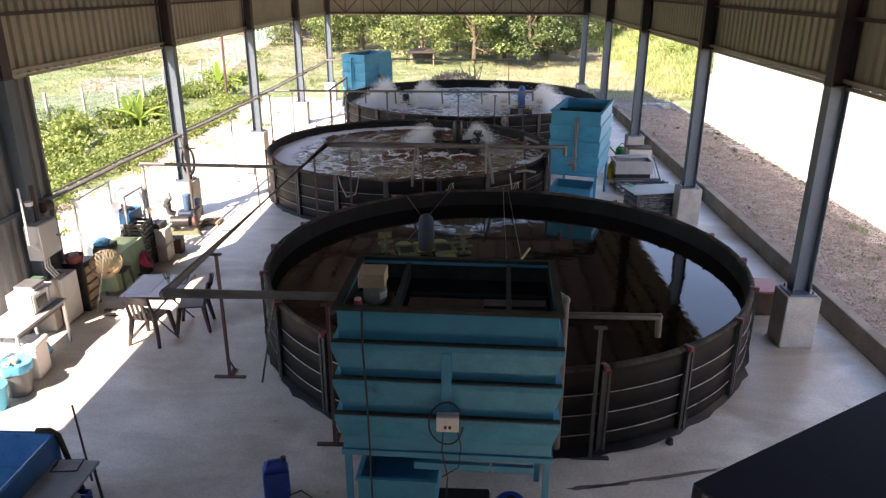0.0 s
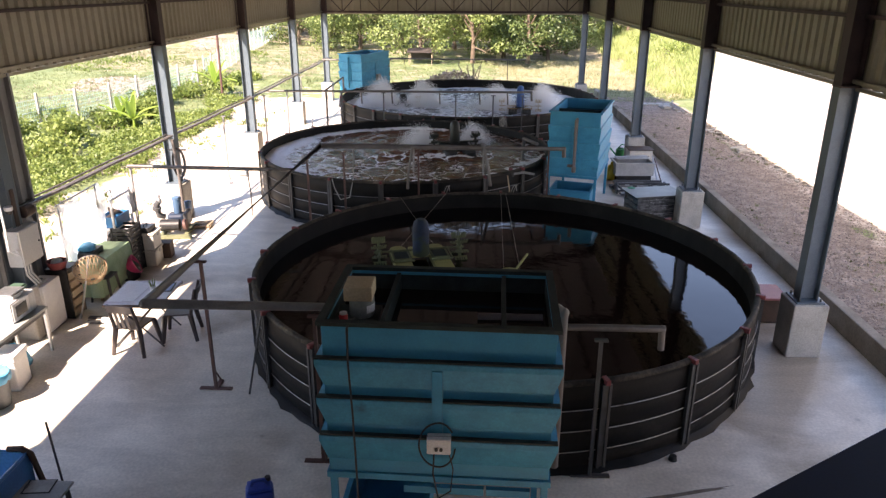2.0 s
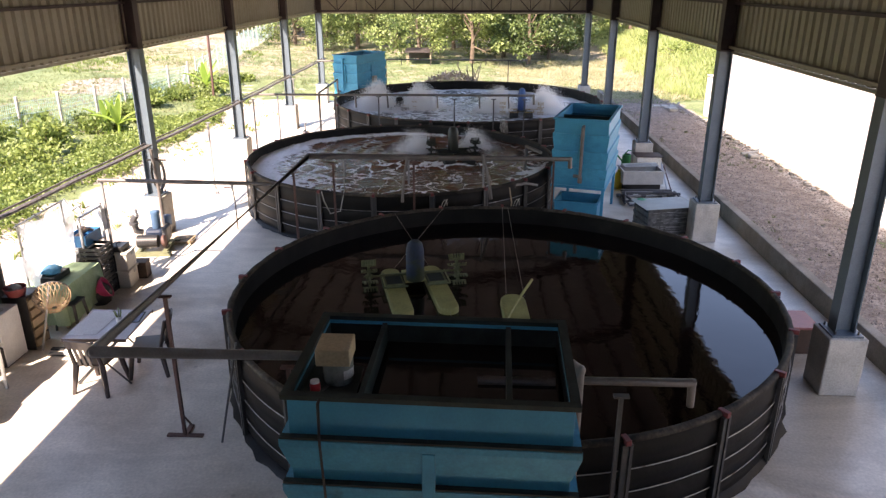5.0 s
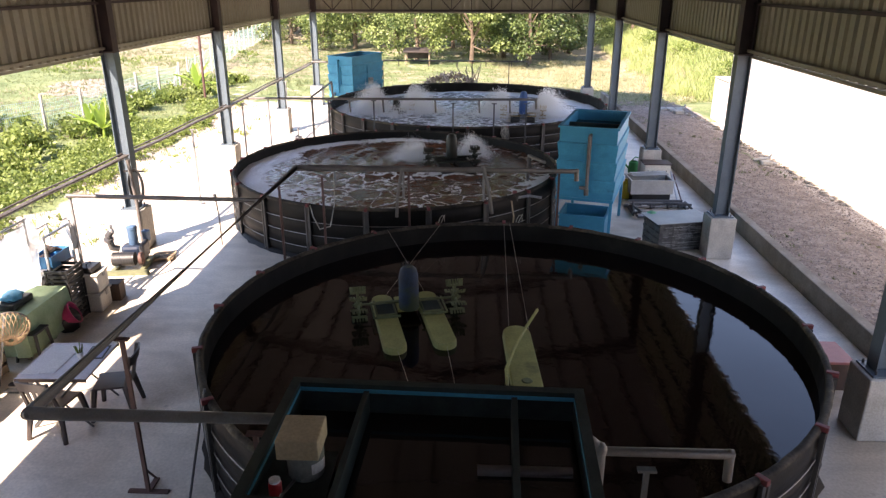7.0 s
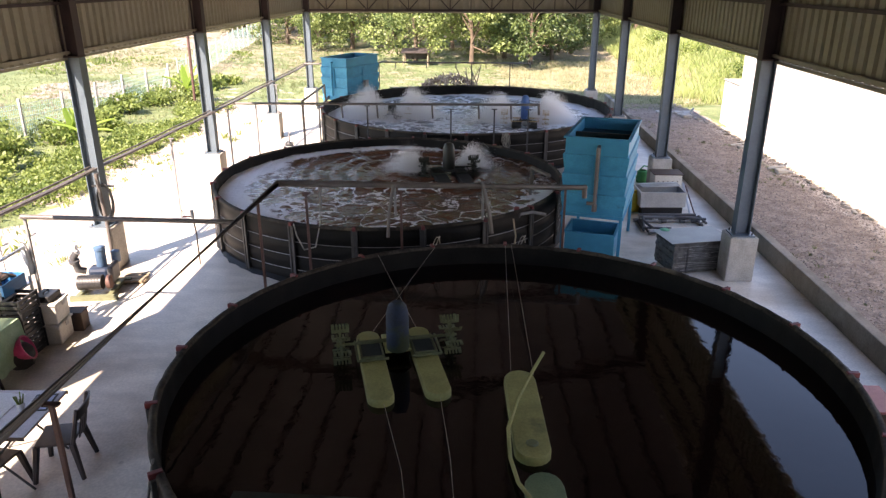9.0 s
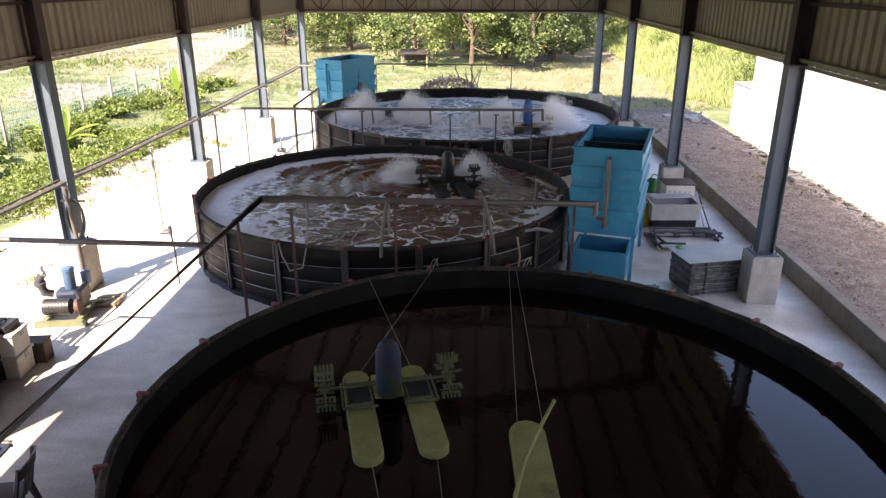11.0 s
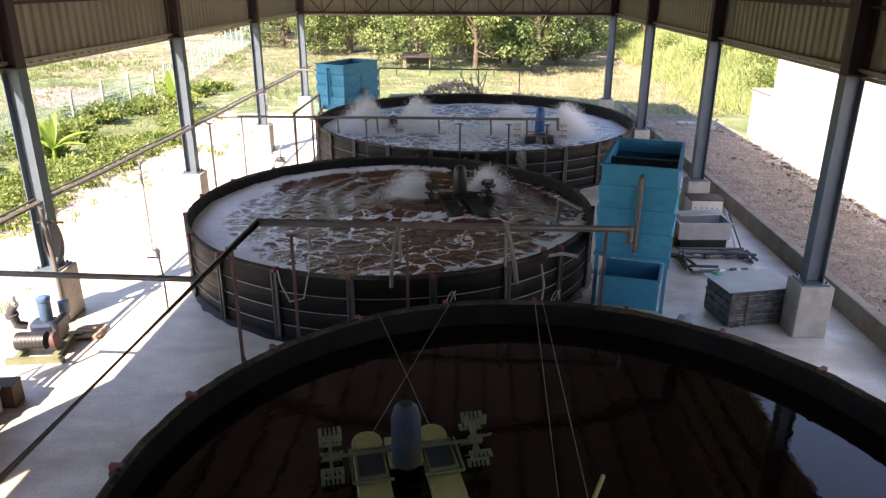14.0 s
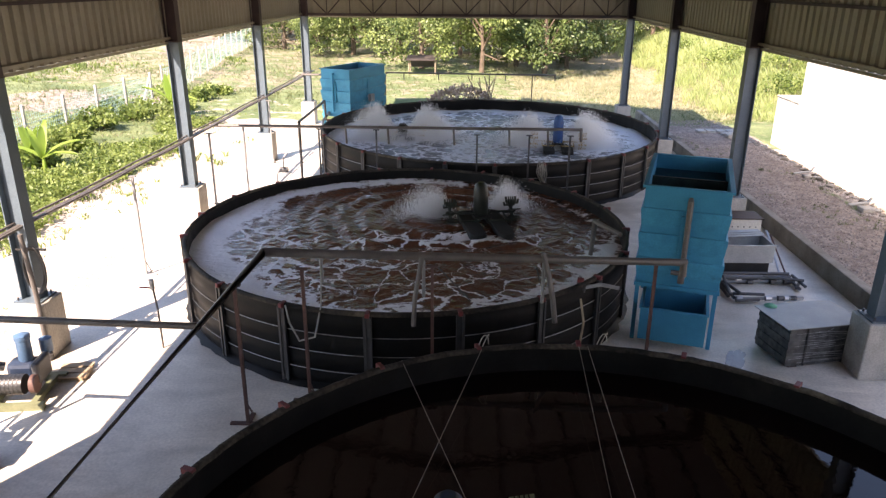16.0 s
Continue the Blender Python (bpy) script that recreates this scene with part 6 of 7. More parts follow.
# navy tarpaulin roof of a stall near the camera's start
NAVY = surf("navy_tarpaulin", (0.004, 0.009, 0.04), (0.007, 0.014, 0.055), 0.8, scale=3, fine=60, bump=0.1)
stall = thing("navy_canopy", "navy blue tarpaulin canopy on steel poles", "canopy", pose(1.64, -6.7, 0, 0, 0, 33))
part("tarpaulin", boxes((0, 3.2, -1.9, 0, 2.47, 2.5, 0.008)), NAVY, stall)
part("valance", boxes((0, 3.2, -0.015, -0.002, 2.3, 2.469)), NAVY, stall)
for x in (0.06, 3.14):
    for y in (-0.06, -1.84):
        part("pole", tubes(0.025, [(x, y, 0), (x, y, 2.468)], seg=8), GALV, stall)

# ---- left side: work corner ----
PANELGREY = surf("pale_grey_enamel", (0.5, 0.5, 0.48), (0.57, 0.57, 0.55), 0.45, scale=3, fine=60, bump=0.03)
panelbox = thing("electrical_panel", "pale grey steel electrical panel with conduits", "electrical panel", pose(-6.36, -0.02, 0, 0, 0, 0))
part("cabinet", boxes((-0.1, 0.12, -0.25, 0.25, 1.22, 1.78, 0.01)), PANELGREY, panelbox)
part("door", boxes((0.121, 0.135, -0.24, 0.24, 1.235, 1.765, 0.005)), PANELGREY, panelbox)
part("lock", tubes(0.015, [(0.135, 0.19, 1.5), (0.15, 0.19, 1.5)], seg=8), BLACKPLASTIC, panelbox)
for k in range(3):
    y = -0.12 + 0.06 * k
    part("conduit", tubes(0.013, [(0.05, y, 1.22), (0.05, y, 1.05), (0.08, y + 0.12, 0.85), (0.08, y + 0.12, 0.35)], seg=8), WHITEPLASTIC, panelbox, smooth=True)
part("trunking", boxes((-0.05, 0.01, -0.03, 0.03, 1.79, 2.35)), DARKBROWN, panelbox)
part("gear", tubes(0.09, [(0.0, 0.15, 1.95), (0.0, 0.35, 1.95)], seg=10), DARKBROWN, panelbox, "dark brown switchgear", smooth=True)
part("cable", tubes(0.015, [(0.02, -0.35, 2.4), (0.06, -0.4, 1.9), (0.06, -0.42, 1.55), (0.1, -0.3, 1.45), (0.06, -0.26, 1.5)], seg=6), WHITEPLASTIC, panelbox, smooth=True)
part("skirt", boxes((0.0, 0.15, -0.05, 0.2, 0.02, 0.34, 0.02)), BLACKPLASTIC, panelbox)
cctv = thing("cctv_camera", "small white dome camera on the column", "camera", pose(-6.3, -0.25, 2.1))
part("base", lathe([(0.001, 0.06), (0.06, 0.06), (0.06, 0.02), (0.05, 0)], 16), WHITEPLASTIC, cctv, smooth=True)
part("dome", lathe([(0.05, 0), (0.04, -0.04), (0.02, -0.06), (0.001, -0.065)], 16), BLACKPLASTIC, cctv, smooth=True)

bench = thing("work_bench", "steel-framed work bench with a wooden top", "work bench", pose(-6.15, -1.0, 0))
part("top", boxes((-0.3, 0.3, -0.75, 0.5, 0.68, 0.72, 0.004)), GREYSHEET, bench)
for x in (-0.27, 0.24):
    for y in (-0.72, 0.44):
        part("leg", boxes((x, x + 0.035, y, y + 0.035, 0, 0.679)), GALV, bench)
part("rail", boxes((0.24, 0.275, -0.68, 0.439, 0.62, 0.66)), DARKSTEEL, bench)
oven = thing("microwave_oven", "white microwave oven with a dark window", "microwave oven", pose(-6.15, -0.85, 0.721))
part("body", boxes((-0.2, 0.18, -0.28, 0.28, 0, 0.3, 0.012)), WHITEPLASTIC, oven)
part("door", boxes((0.181, 0.195, -0.26, 0.12, 0.02, 0.28, 0.006)), WHITEPLASTIC, oven)
part("window", boxes((0.1955, 0.199, -0.2, 0.05, 0.07, 0.23)), surf("dark_glass", (0.03, 0.03, 0.03), (0.05, 0.05, 0.05), 0.12), oven)
part("panel", boxes((0.181, 0.193, 0.13, 0.27, 0.02, 0.28, 0.004)), PANELGREY, oven)
scale_t = thing("table_scale", "grey table scale with a steel tray", "scale", pose(-6.15, -0.85, 1.022))
part("body", boxes((-0.15, 0.15, -0.14, 0.14, 0, 0.06, 0.015)), PANELGREY, scale_t)
part("tray", boxes((-0.14, 0.14, -0.16, 0.16, 0.075, 0.085, 0.003)), GALV, scale_t)
part("stem", boxes((-0.03, 0.03, -0.03, 0.03, 0.06, 0.0745)), BLACKPLASTIC, scale_t)
cloth = thing("green_folded_cloth", "dark green folded cloth on the scale", "cloth", pose(-6.2, -0.6, 1.022))
part("fold", boxes((-0.12, 0.1, -0.1, 0.12, 0, 0.03, 0.012), (-0.1, 0.08, -0.07, 0.11, 0.031, 0.05, 0.009)), surf("dark_green_cloth", (0.04, 0.09, 0.06), (0.07, 0.13, 0.09), 0.9), cloth)
pc = thing("white_cabinet", "white cabinet beside the bench", "cabinet", pose(-6.4, 0.18, 0))
part("body", boxes((-0.12, 0.2, -0.2, 0.28, 0.02, 0.8, 0.01)), WHITEPLASTIC, pc)
part("feet", boxes((-0.1, 0.18, -0.18, 0.26, 0.0, 0.019)), BLACKPLASTIC, pc)

STYRO = surf("white_styrofoam", (0.78, 0.78, 0.77), (0.84, 0.84, 0.83), 0.9, scale=5, fine=90, bump=0.1)


def styro(x, y, z, w, d, h, rz, lid=True):
    t = thing("styrofoam_box", "white styrofoam box with a thick lid", "styrofoam box", pose(x, y, z, 0, 0, rz), "styrofoam boxes")
    part("body", boxes((-w / 2, w / 2, -d / 2, d / 2, 0, h, 0.02)), STYRO, t)
    if lid:
        part("lid", boxes((-w / 2 - 0.02, w / 2 + 0.02, -d / 2 - 0.02, d / 2 + 0.02, h + 0.001, h + 0.09, 0.02)), STYRO, t)
    return t


styro(-5.95, -1.55, 0, 0.5, 0.38, 0.44, 8)
styro(-6.2, -1.95, 0, 0.42, 0.34, 0.4, -5)
BLUEBAG = surf("thin_blue_bag", (0.05, 0.35, 0.6), (0.1, 0.45, 0.7), 0.4, scale=6, fine=50, bump=0.3)
LIGHTBLUE = surf("sky_blue_plastic", (0.05, 0.4, 0.6), (0.07, 0.46, 0.68), 0.4, scale=4, fine=50)
GREYBUCKET = surf("dark_grey_bucket", (0.09, 0.1, 0.11), (0.13, 0.14, 0.15), 0.45, scale=4, fine=50)


def bucket(x, y, r, h, mat, name, label):
    t = thing(name, label, "bucket", pose(x, y, 0))
    part("body", lathe([(0.001, 0.0), (r * 0.8, 0.0), (r, h), (r + 0.015, h), (r + 0.015, h - 0.025), (r - 0.004, h - 0.025), (r * 0.79, 0.012), (0.001, 0.012)], 28), mat, t, smooth=True)
    return t


b1 = bucket(-5.78, -2.02, 0.2, 0.44, GREYBUCKET, "waste_bucket", "grey bucket lined with a bulging blue bag")
rng = np.random.default_rng(4)
bm = lathe([(0.215, 0.36), (0.222, 0.42), (0.21, 0.47), (0.16, 0.46), (0.08, 0.44), (0.001, 0.45)], 28)
for v in bm.verts:
    v.co += Vector(rng.normal(0, 0.008, 3))
part("bag", bm, BLUEBAG, b1, "thin blue bag folded over the rim", smooth=True)
for k in range(9):
    a = k * 2.1
    bm = bmesh.new()
    bmesh.ops.create_icosphere(bm, subdivisions=1, radius=0.05)
    for v in bm.verts:
        v.co *= rng.uniform(0.7, 1.3)
    part("scrap", moved(bm, Matrix.Translation((0.1 * math.cos(a) * (k % 3) / 2, 0.1 * math.sin(a) * (k % 3) / 2, 0.47))), WHITEPLASTIC if k % 3 else CARTON, b1)
bucket(-5.86, -2.42, 0.17, 0.34, LIGHTBLUE, "blue_bucket", "sky-blue plastic bucket on the floor")
bag = thing("blue_bag", "crumpled blue plastic bag under the bench", "bag", pose(-6.05, -1.15, 0))
bm = bmesh.new()
bmesh.ops.create_icosphere(bm, subdivisions=2, radius=0.2)
for v in bm.verts:
    v.co *= rng.uniform(0.8, 1.2)
    v.co.z = max(-0.15, v.co.z)
part("body", moved(bm, Matrix.Translation((0, 0, 0.15))), BLUEBAG, bag)
part("knot", lathe([(0.05, 0.3), (0.02, 0.37), (0.05, 0.42)], 8), BLUEBAG, bag)

drawers = thing("drawer_stack", "stack of small wooden drawers in a dark frame", "drawer stack", pose(-6.28, 0.72, 0, 0, 0, 0))
part("frame", boxes((-0.2, 0.16, -0.19, -0.17, 0, 0.86), (-0.2, 0.16, 0.17, 0.19, 0, 0.86), (-0.2, -0.18, -0.169, 0.169, 0, 0.86), (-0.18, 0.16, -0.169, 0.169, 0.84, 0.86)), BLACKPLASTIC, drawers)
for k in range(5):
    part("drawer", boxes((-0.15, 0.18, -0.16, 0.16, 0.03 + 0.16 * k, 0.15 + 0.16 * k, 0.006)), WOOD, drawers)
basket_r = thing("red_basket", "dark red basket with odds and ends on the drawers", "basket", pose(-6.3, 0.62, 0.861))
part("body", lathe([(0.001, 0), (0.12, 0), (0.16, 0.13), (0.15, 0.13), (0.11, 0.01), (0.001, 0.01)], 18), surf("dark_red_plastic", (0.2, 0.03, 0.03), (0.28, 0.05, 0.05), 0.5), basket_r, smooth=True)
part("content", lathe([(0.1, 0.06), (0.08, 0.14), (0.03, 0.17), (0.001, 0.16)], 9), LIGHTGREY, basket_r)

CHAIRBROWN = surf("dark_brown_plastic", (0.045, 0.035, 0.035), (0.07, 0.055, 0.055), 0.4, scale=4, fine=60, bump=0.03)


def plastic_chair(m, label):
    t = thing("plastic_chair", label, "chair", m, "plastic chairs")
    bm = boxes((-0.21, 0.21, -0.2, 0.21, 0.42, 0.445, 0.011))
    part("seat", bm, CHAIRBROWN, t)
    for x, sx in ((-0.2, -0.05), (0.2, 0.05)):
        part("leg", tubes([0.042, 0.028], [(x * 0.95, -0.18, 0.425), (x + sx, -0.24, 0)], seg=6), CHAIRBROWN, t)
        part("leg", tubes([0.042, 0.028], [(x * 0.95, 0.19, 0.425), (x + sx, 0.26, 0)], seg=6), CHAIRBROWN, t)
        part("back_post", tubes([0.028, 0.022], [(x, 0.2, 0.43), (x * 0.95, 0.3, 0.84)], seg=6), CHAIRBROWN, t)
    bm = bmesh.new()
    rows = []
    for i in range(9):
        f = i / 8 * 2 - 1
        rows.append([bm.verts.new((0.2 * f, 0.285 + 0.04 * (1 - f * f) + 0.03 * k + o, 0.72 + 0.13 * k + 0.02 * (1 - f * f))) for k in (0, 1) for o in (0, 0.02)])
    for a, b in zip(rows, rows[1:]):
        for q in ((0, 2), (2, 3), (3, 1), (1, 0)):
            bm.faces.new((a[q[0]], b[q[0]], b[q[1]], a[q[1]]))
    part("top_rail", bm, CHAIRBROWN, t, smooth=True)
    for x in (-0.08, 0.0, 0.08):
        part("slat", boxes((x - 0.022, x + 0.022, 0, 0.012, 0, 0.31)), CHAIRBROWN, t).matrix_basis = pose(0, 0.235, 0.44, -13)
    return t


plastic_chair(pose(-4.62, -0.42, 0, 0, 0, 172), "dark brown plastic chair pushed under the table")
plastic_chair(pose(-4.13, 0.04, 0, 0, 0, -78), "dark brown plastic chair beside the table")
stool = thing("plastic_stool", "dark plastic stool by the green cloth", "stool", pose(-5.98, 1.35, 0))
part("seat", boxes((-0.17, 0.17, -0.17, 0.17, 0.42, 0.45, 0.012)), BLACKPLASTIC, stool)
for x in (-0.14, 0.14):
    for y in (-0.14, 0.14):
        part("leg", tubes([0.025, 0.02], [(x, y, 0.42), (x * 1.3, y * 1.3, 0)], seg=6), BLACKPLASTIC, stool)

TABLETOP = surf("pale_pink_laminate", (0.55, 0.5, 0.52), (0.62, 0.57, 0.58), 0.35, scale=3, fine=60, bump=0.02)
table = thing("folding_table", "square folding table with a pale worn top", "table", pose(-4.63, 0.0, 0, 0, 0, 2))
part("tabletop", boxes((-0.43, 0.43, -0.45, 0.45, 0.71, 0.74, 0.006)), TABLETOP, table)
part("edge", boxes((-0.435, 0.435, -0.455, -0.451, 0.69, 0.735)), DARKBROWN, table)
part("edge", boxes((-0.435, 0.435, 0.451, 0.455, 0.69, 0.735)), DARKBROWN, table)
for y in (-0.38, 0.38):
    part("leg", tubes(0.013, [(-0.36, y, 0.0), (0.3, y, 0.709)], seg=8), DARKSTEEL, table)
    part("leg", tubes(0.013, [(0.36, y * 0.94, 0.0), (-0.3, y * 0.94, 0.709)], seg=8), DARKSTEEL, table)
part("stretcher", tubes(0.01, [(-0.36, -0.38, 0.03), (-0.36, 0.38, 0.03)], seg=6), DARKSTEEL, table)
PAPER = surf("white_paper", (0.78, 0.78, 0.78), (0.82, 0.82, 0.82), 0.7)
sheet = thing("paper_sheet", "large white paper sheets spread on the table", "paper", pose(-4.83, 0.0, 0.742))
part("page", boxes((-0.2, 0.02, -0.36, 0.38, 0, 0.003)), PAPER, sheet)
part("page", boxes((-0.02, 0.2, -0.34, 0.36, 0.0035, 0.006)), PAPER, sheet)
clip = thing("clipboard", "dark clipboard with papers on the table", "clipboard", pose(-4.36, 0.2, 0.742, 0, 0, 8))
part("board", boxes((-0.12, 0.12, -0.17, 0.17, 0, 0.006)), BLACKPLASTIC, clip)
part("page", boxes((-0.1, 0.1, -0.15, 0.13, 0.0065, 0.009)), surf("pale_blue_paper", (0.4, 0.45, 0.65), (0.45, 0.5, 0.7), 0.7), clip)
part("clip", boxes((-0.04, 0.04, 0.14, 0.165, 0.0065, 0.02)), GALV, clip)
pot = thing("pen_pot", "small white pot with green sprigs on the table", "pot", pose(-4.5, 0.05, 0.742))
part("pot", lathe([(0.001, 0), (0.035, 0), (0.045, 0.09), (0.04, 0.09), (0.03, 0.01), (0.001, 0.01)], 16), WHITEPLASTIC, pot, smooth=True)
for k in range(7):
    a = k * 0.9
    part("sprig", tubes(0.006, [(0.01 * math.cos(a), 0.01 * math.sin(a), 0.02), (0.05 * math.cos(a), 0.05 * math.sin(a), 0.16 + 0.02 * (k % 3))], seg=5), SHRUB, pot)

# green cloth over a low table, tray, landing net
GREENCLOTH = surf("pale_green_cloth", (0.26, 0.38, 0.22), (0.38, 0.5, 0.33), 0.85, scale=3, fine=80, bump=0.2)
gt = thing("cloth_table", "low table under a pale green draped cloth", "table", pose(-6.3, 1.75, 0))
part("tabletop", boxes((-0.32, 0.32, -0.55, 0.55, 0.66, 0.69)), WOOD, gt)
for x in (-0.28, 0.25):
    for y in (-0.5, 0.46):
        part("leg", boxes((x, x + 0.04, y, y + 0.04, 0, 0.659)), WOOD, gt)
bm = bmesh.new()
rows = []
n = 40
outline = []
for k in range(n):
    f = k / n * 4
    i, r = int(f), f - int(f)
    cs = [(-0.35, -0.58), (0.35, -0.58), (0.35, 0.58), (-0.35, 0.58)]
    a, b = cs[i], cs[(i + 1) % 4]
    outline.append((a[0] + (b[0] - a[0]) * r, a[1] + (b[1] - a[1]) * r))
for fz, spread in ((0.0, 0.0), (0.05, 0.03), (0.35, 0.07), (0.6, 0.12)):
    rows.append([bm.verts.new((x * (1 + spread) + 0.025 * math.sin(k * 2.2) * fz * 2, y * (1 + spread * 0.6) + 0.025 * math.cos(k * 1.9) * fz * 2, 0.705 - fz)) for k, (x, y) in enumerate(outline)])
for a, b in zip(rows, rows[1:]):
    for k in range(n):
        bm.faces.new((a[k], a[(k + 1) % n], b[(k + 1) % n], b[k]))
bm.faces.new(rows[0])
part("cloth", bm, GREENCLOTH, gt, "pale green cloth hanging in folds", smooth=True)
trayb = thing("black_tray", "black tray with a blue bag on the cloth", "tray", pose(-6.35, 1.62, 0.708))
part("tray", boxes((-0.17, 0.17, -0.24, 0.24, 0, 0.1, 0.02)), BLACKPLASTIC, trayb)
bm = bmesh.new()
bmesh.ops.create_icosphere(bm, subdivisions=2, radius=0.15)
for v in bm.verts:
    v.co = Vector((v.co.x, v.co.y * 1.3, v.co.z * 0.5)) * rng.uniform(0.85, 1.15)
part("bag", moved(bm, Matrix.Translation((0, 0, 0.14))), BLUEBAG, trayb, "crumpled blue bag")
net = thing("landing_net", "round landing net with tan mesh on a pale pole", "landing net", pose(-5.9, 0.62, 0))
TAN = surf("tan_netting", (0.36, 0.24, 0.14), (0.5, 0.36, 0.22), 0.8, fine=120)
# the hoop leans back, its bag of mesh hangs behind it
lean = Matrix.Translation((0.12, 0.02, 0.86)) @ Matrix.Rotation(radians(35), 4, "Z") @ Matrix.Rotation(radians(-52), 4, "X")
ring = lambda q, a, d: tuple(lean @ Vector((0.25 * q * math.cos(a), 0.36 * q * math.sin(a), -d)))
part("hoop", tubes(0.013, [ring(1, 2 * math.pi * k / 28, 0) for k in range(29)], seg=6), PIPE, net)
bm = bmesh.new()
for k in range(26):
    a = 2 * math.pi * k / 26
    tube(bm, [ring(math.cos(f * 1.45) + 0.02, a + 0.5 * f, 0.22 * math.sin(f * 1.5)) for f in (0, 0.25, 0.5, 0.75, 1.0)], 0.0045, 4, False)
    tube(bm, [ring(math.cos(f * 1.45) + 0.02, a - 0.5 * f, 0.22 * math.sin(f * 1.5)) for f in (0, 0.25, 0.5, 0.75, 1.0)], 0.0045, 4, False)
part("mesh_bag", bm, TAN, net, "knotted tan mesh bag")
part("pole", tubes(0.016, [ring(1, -math.pi / 2, 0), (-0.1, -0.12, 0.02)], seg=8), PIPELIGHT, net)
foam = thing("foam_roll", "white foam roll lying on the floor", "roll", pose(-5.45, 0.35, 0.05, 0, 0, -25))
part("roll", tubes(0.05, [(-0.14, 0, 0), (0.14, 0, 0)], seg=14), STYRO, foam, smooth=True)
pads = thing("rubber_mat", "black rubber scraps lying on the floor", "mat", pose(-5.75, 0.4, 0))
part("scrap", boxes((-0.1, 0.25, -0.05, 0.05, 0, 0.03, 0.01)), BLACKPLASTIC, pads)
part("scrap", boxes((-0.15, 0.1, 0.12, 0.2, 0, 0.03, 0.01)), BLACKPLASTIC, pads)

# shelf rack with crates, plastic sheet over it
rackw = thing("shelf_rack", "white shelf rack holding a blue crate and bags", "shelf", pose(-6.45, 2.85, 0))
for x in (-0.2, 0.17):
    for y in (-0.38, 0.35):
        part("upright", boxes((x, x + 0.035, y, y + 0.035, 0, 1.45)), WHITEPLASTIC, rackw)
for z in (0.35, 0.85, 1.42):
    part("shelf", boxes((-0.2, 0.205, -0.38, 0.385, z, z + 0.025)) if z < 1.4 else boxes((0.17, 0.205, -0.34, 0.349, z, z + 0.03), (-0.2, -0.165, -0.34, 0.349, z, z + 0.03)), WHITEPLASTIC, rackw)
bc = thing("blue_crate", "blue plastic crate full of dark hoses", "crate", pose(-6.43, 2.85, 0.876))
part("body", boxes((-0.17, 0.17, -0.27, -0.25, 0, 0.2), (-0.17, 0.17, 0.25, 0.27, 0, 0.2), (-0.17, -0.15, -0.249, 0.249, 0, 0.2), (0.15, 0.17, -0.249, 0.249, 0, 0.2), (-0.149, 0.149, -0.249, 0.249, 0, 0.02)), surf("deep_blue_plastic", (0.02, 0.14, 0.3), (0.03, 0.19, 0.38), 0.45), bc)
for k in range(6):
    part("hose", tubes(0.025, [(-0.1 + 0.04 * k, -0.2, 0.15), (0.08 - 0.03 * k, 0.0, 0.24 + 0.01 * k), (-0.08 + 0.03 * k, 0.2, 0.16)], seg=6), DARKBROWN if k % 2 else BLACKPLASTIC, bc)
bagd = thing("dark_bag", "bulging dark bag on the rack's shelf", "bag", pose(-6.43, 2.8, 0.376))
bm = bmesh.new()
bmesh.ops.create_icosphere(bm, subdivisions=2, radius=0.22)
for v in bm.verts:
    v.co = Vector((v.co.x * 0.8, v.co.y * 1.4, v.co.z)) * rng.uniform(0.88, 1.1)
part("body", moved(bm, Matrix.Translation((0, 0, 0.22))), BLACKPLASTIC, bagd, smooth=True)
part("knot", lathe([(0.06, 0.4), (0.02, 0.43), (0.05, 0.455)], 8), BLACKPLASTIC, bagd)


def clear_sheet():
    m = bpy.data.materials.new("milky_plastic_sheet")
    m.use_nodes = True
    n, li = m.node_tree.nodes, m.node_tree.links.new
    b = n["Principled BSDF"]
    b.inputs["Base Color"].default_value = (0.93, 0.92, 0.9, 1)
    b.inputs["Roughness"].default_value = 0.25
    tr = n.new("ShaderNodeBsdfTransparent")
    ms = n.new("ShaderNodeMixShader")
    nz = n.new("ShaderNodeTexNoise")
    nz.inputs["Scale"].default_value, nz.inputs["Detail"].default_value = 5, 5
    r = n.new("ShaderNodeMapRange")
    r.inputs["From Min"].default_value, r.inputs["From Max"].default_value = 0.35, 0.65
    r.inputs["To Min"].default_value, r.inputs["To Max"].default_value = 0.72, 0.98
    li(nz.outputs[0], r.inputs[0])
    li(r.outputs[0], ms.inputs[0])
    tl = n.new("ShaderNodeBsdfTranslucent")
    tl.inputs["Color"].default_value = (0.92, 0.92, 0.9, 1)
    both = n.new("ShaderNodeMixShader")
    both.inputs[0].default_value = 0.6
    li(b.outputs[0], both.inputs[1])
    li(tl.outputs[0], both.inputs[2])
    li(tr.outputs[0], ms.inputs[1])
    li(both.outputs[0], ms.inputs[2])
    li(ms.outputs[0], n["Material Output"].inputs["Surface"])
    return m


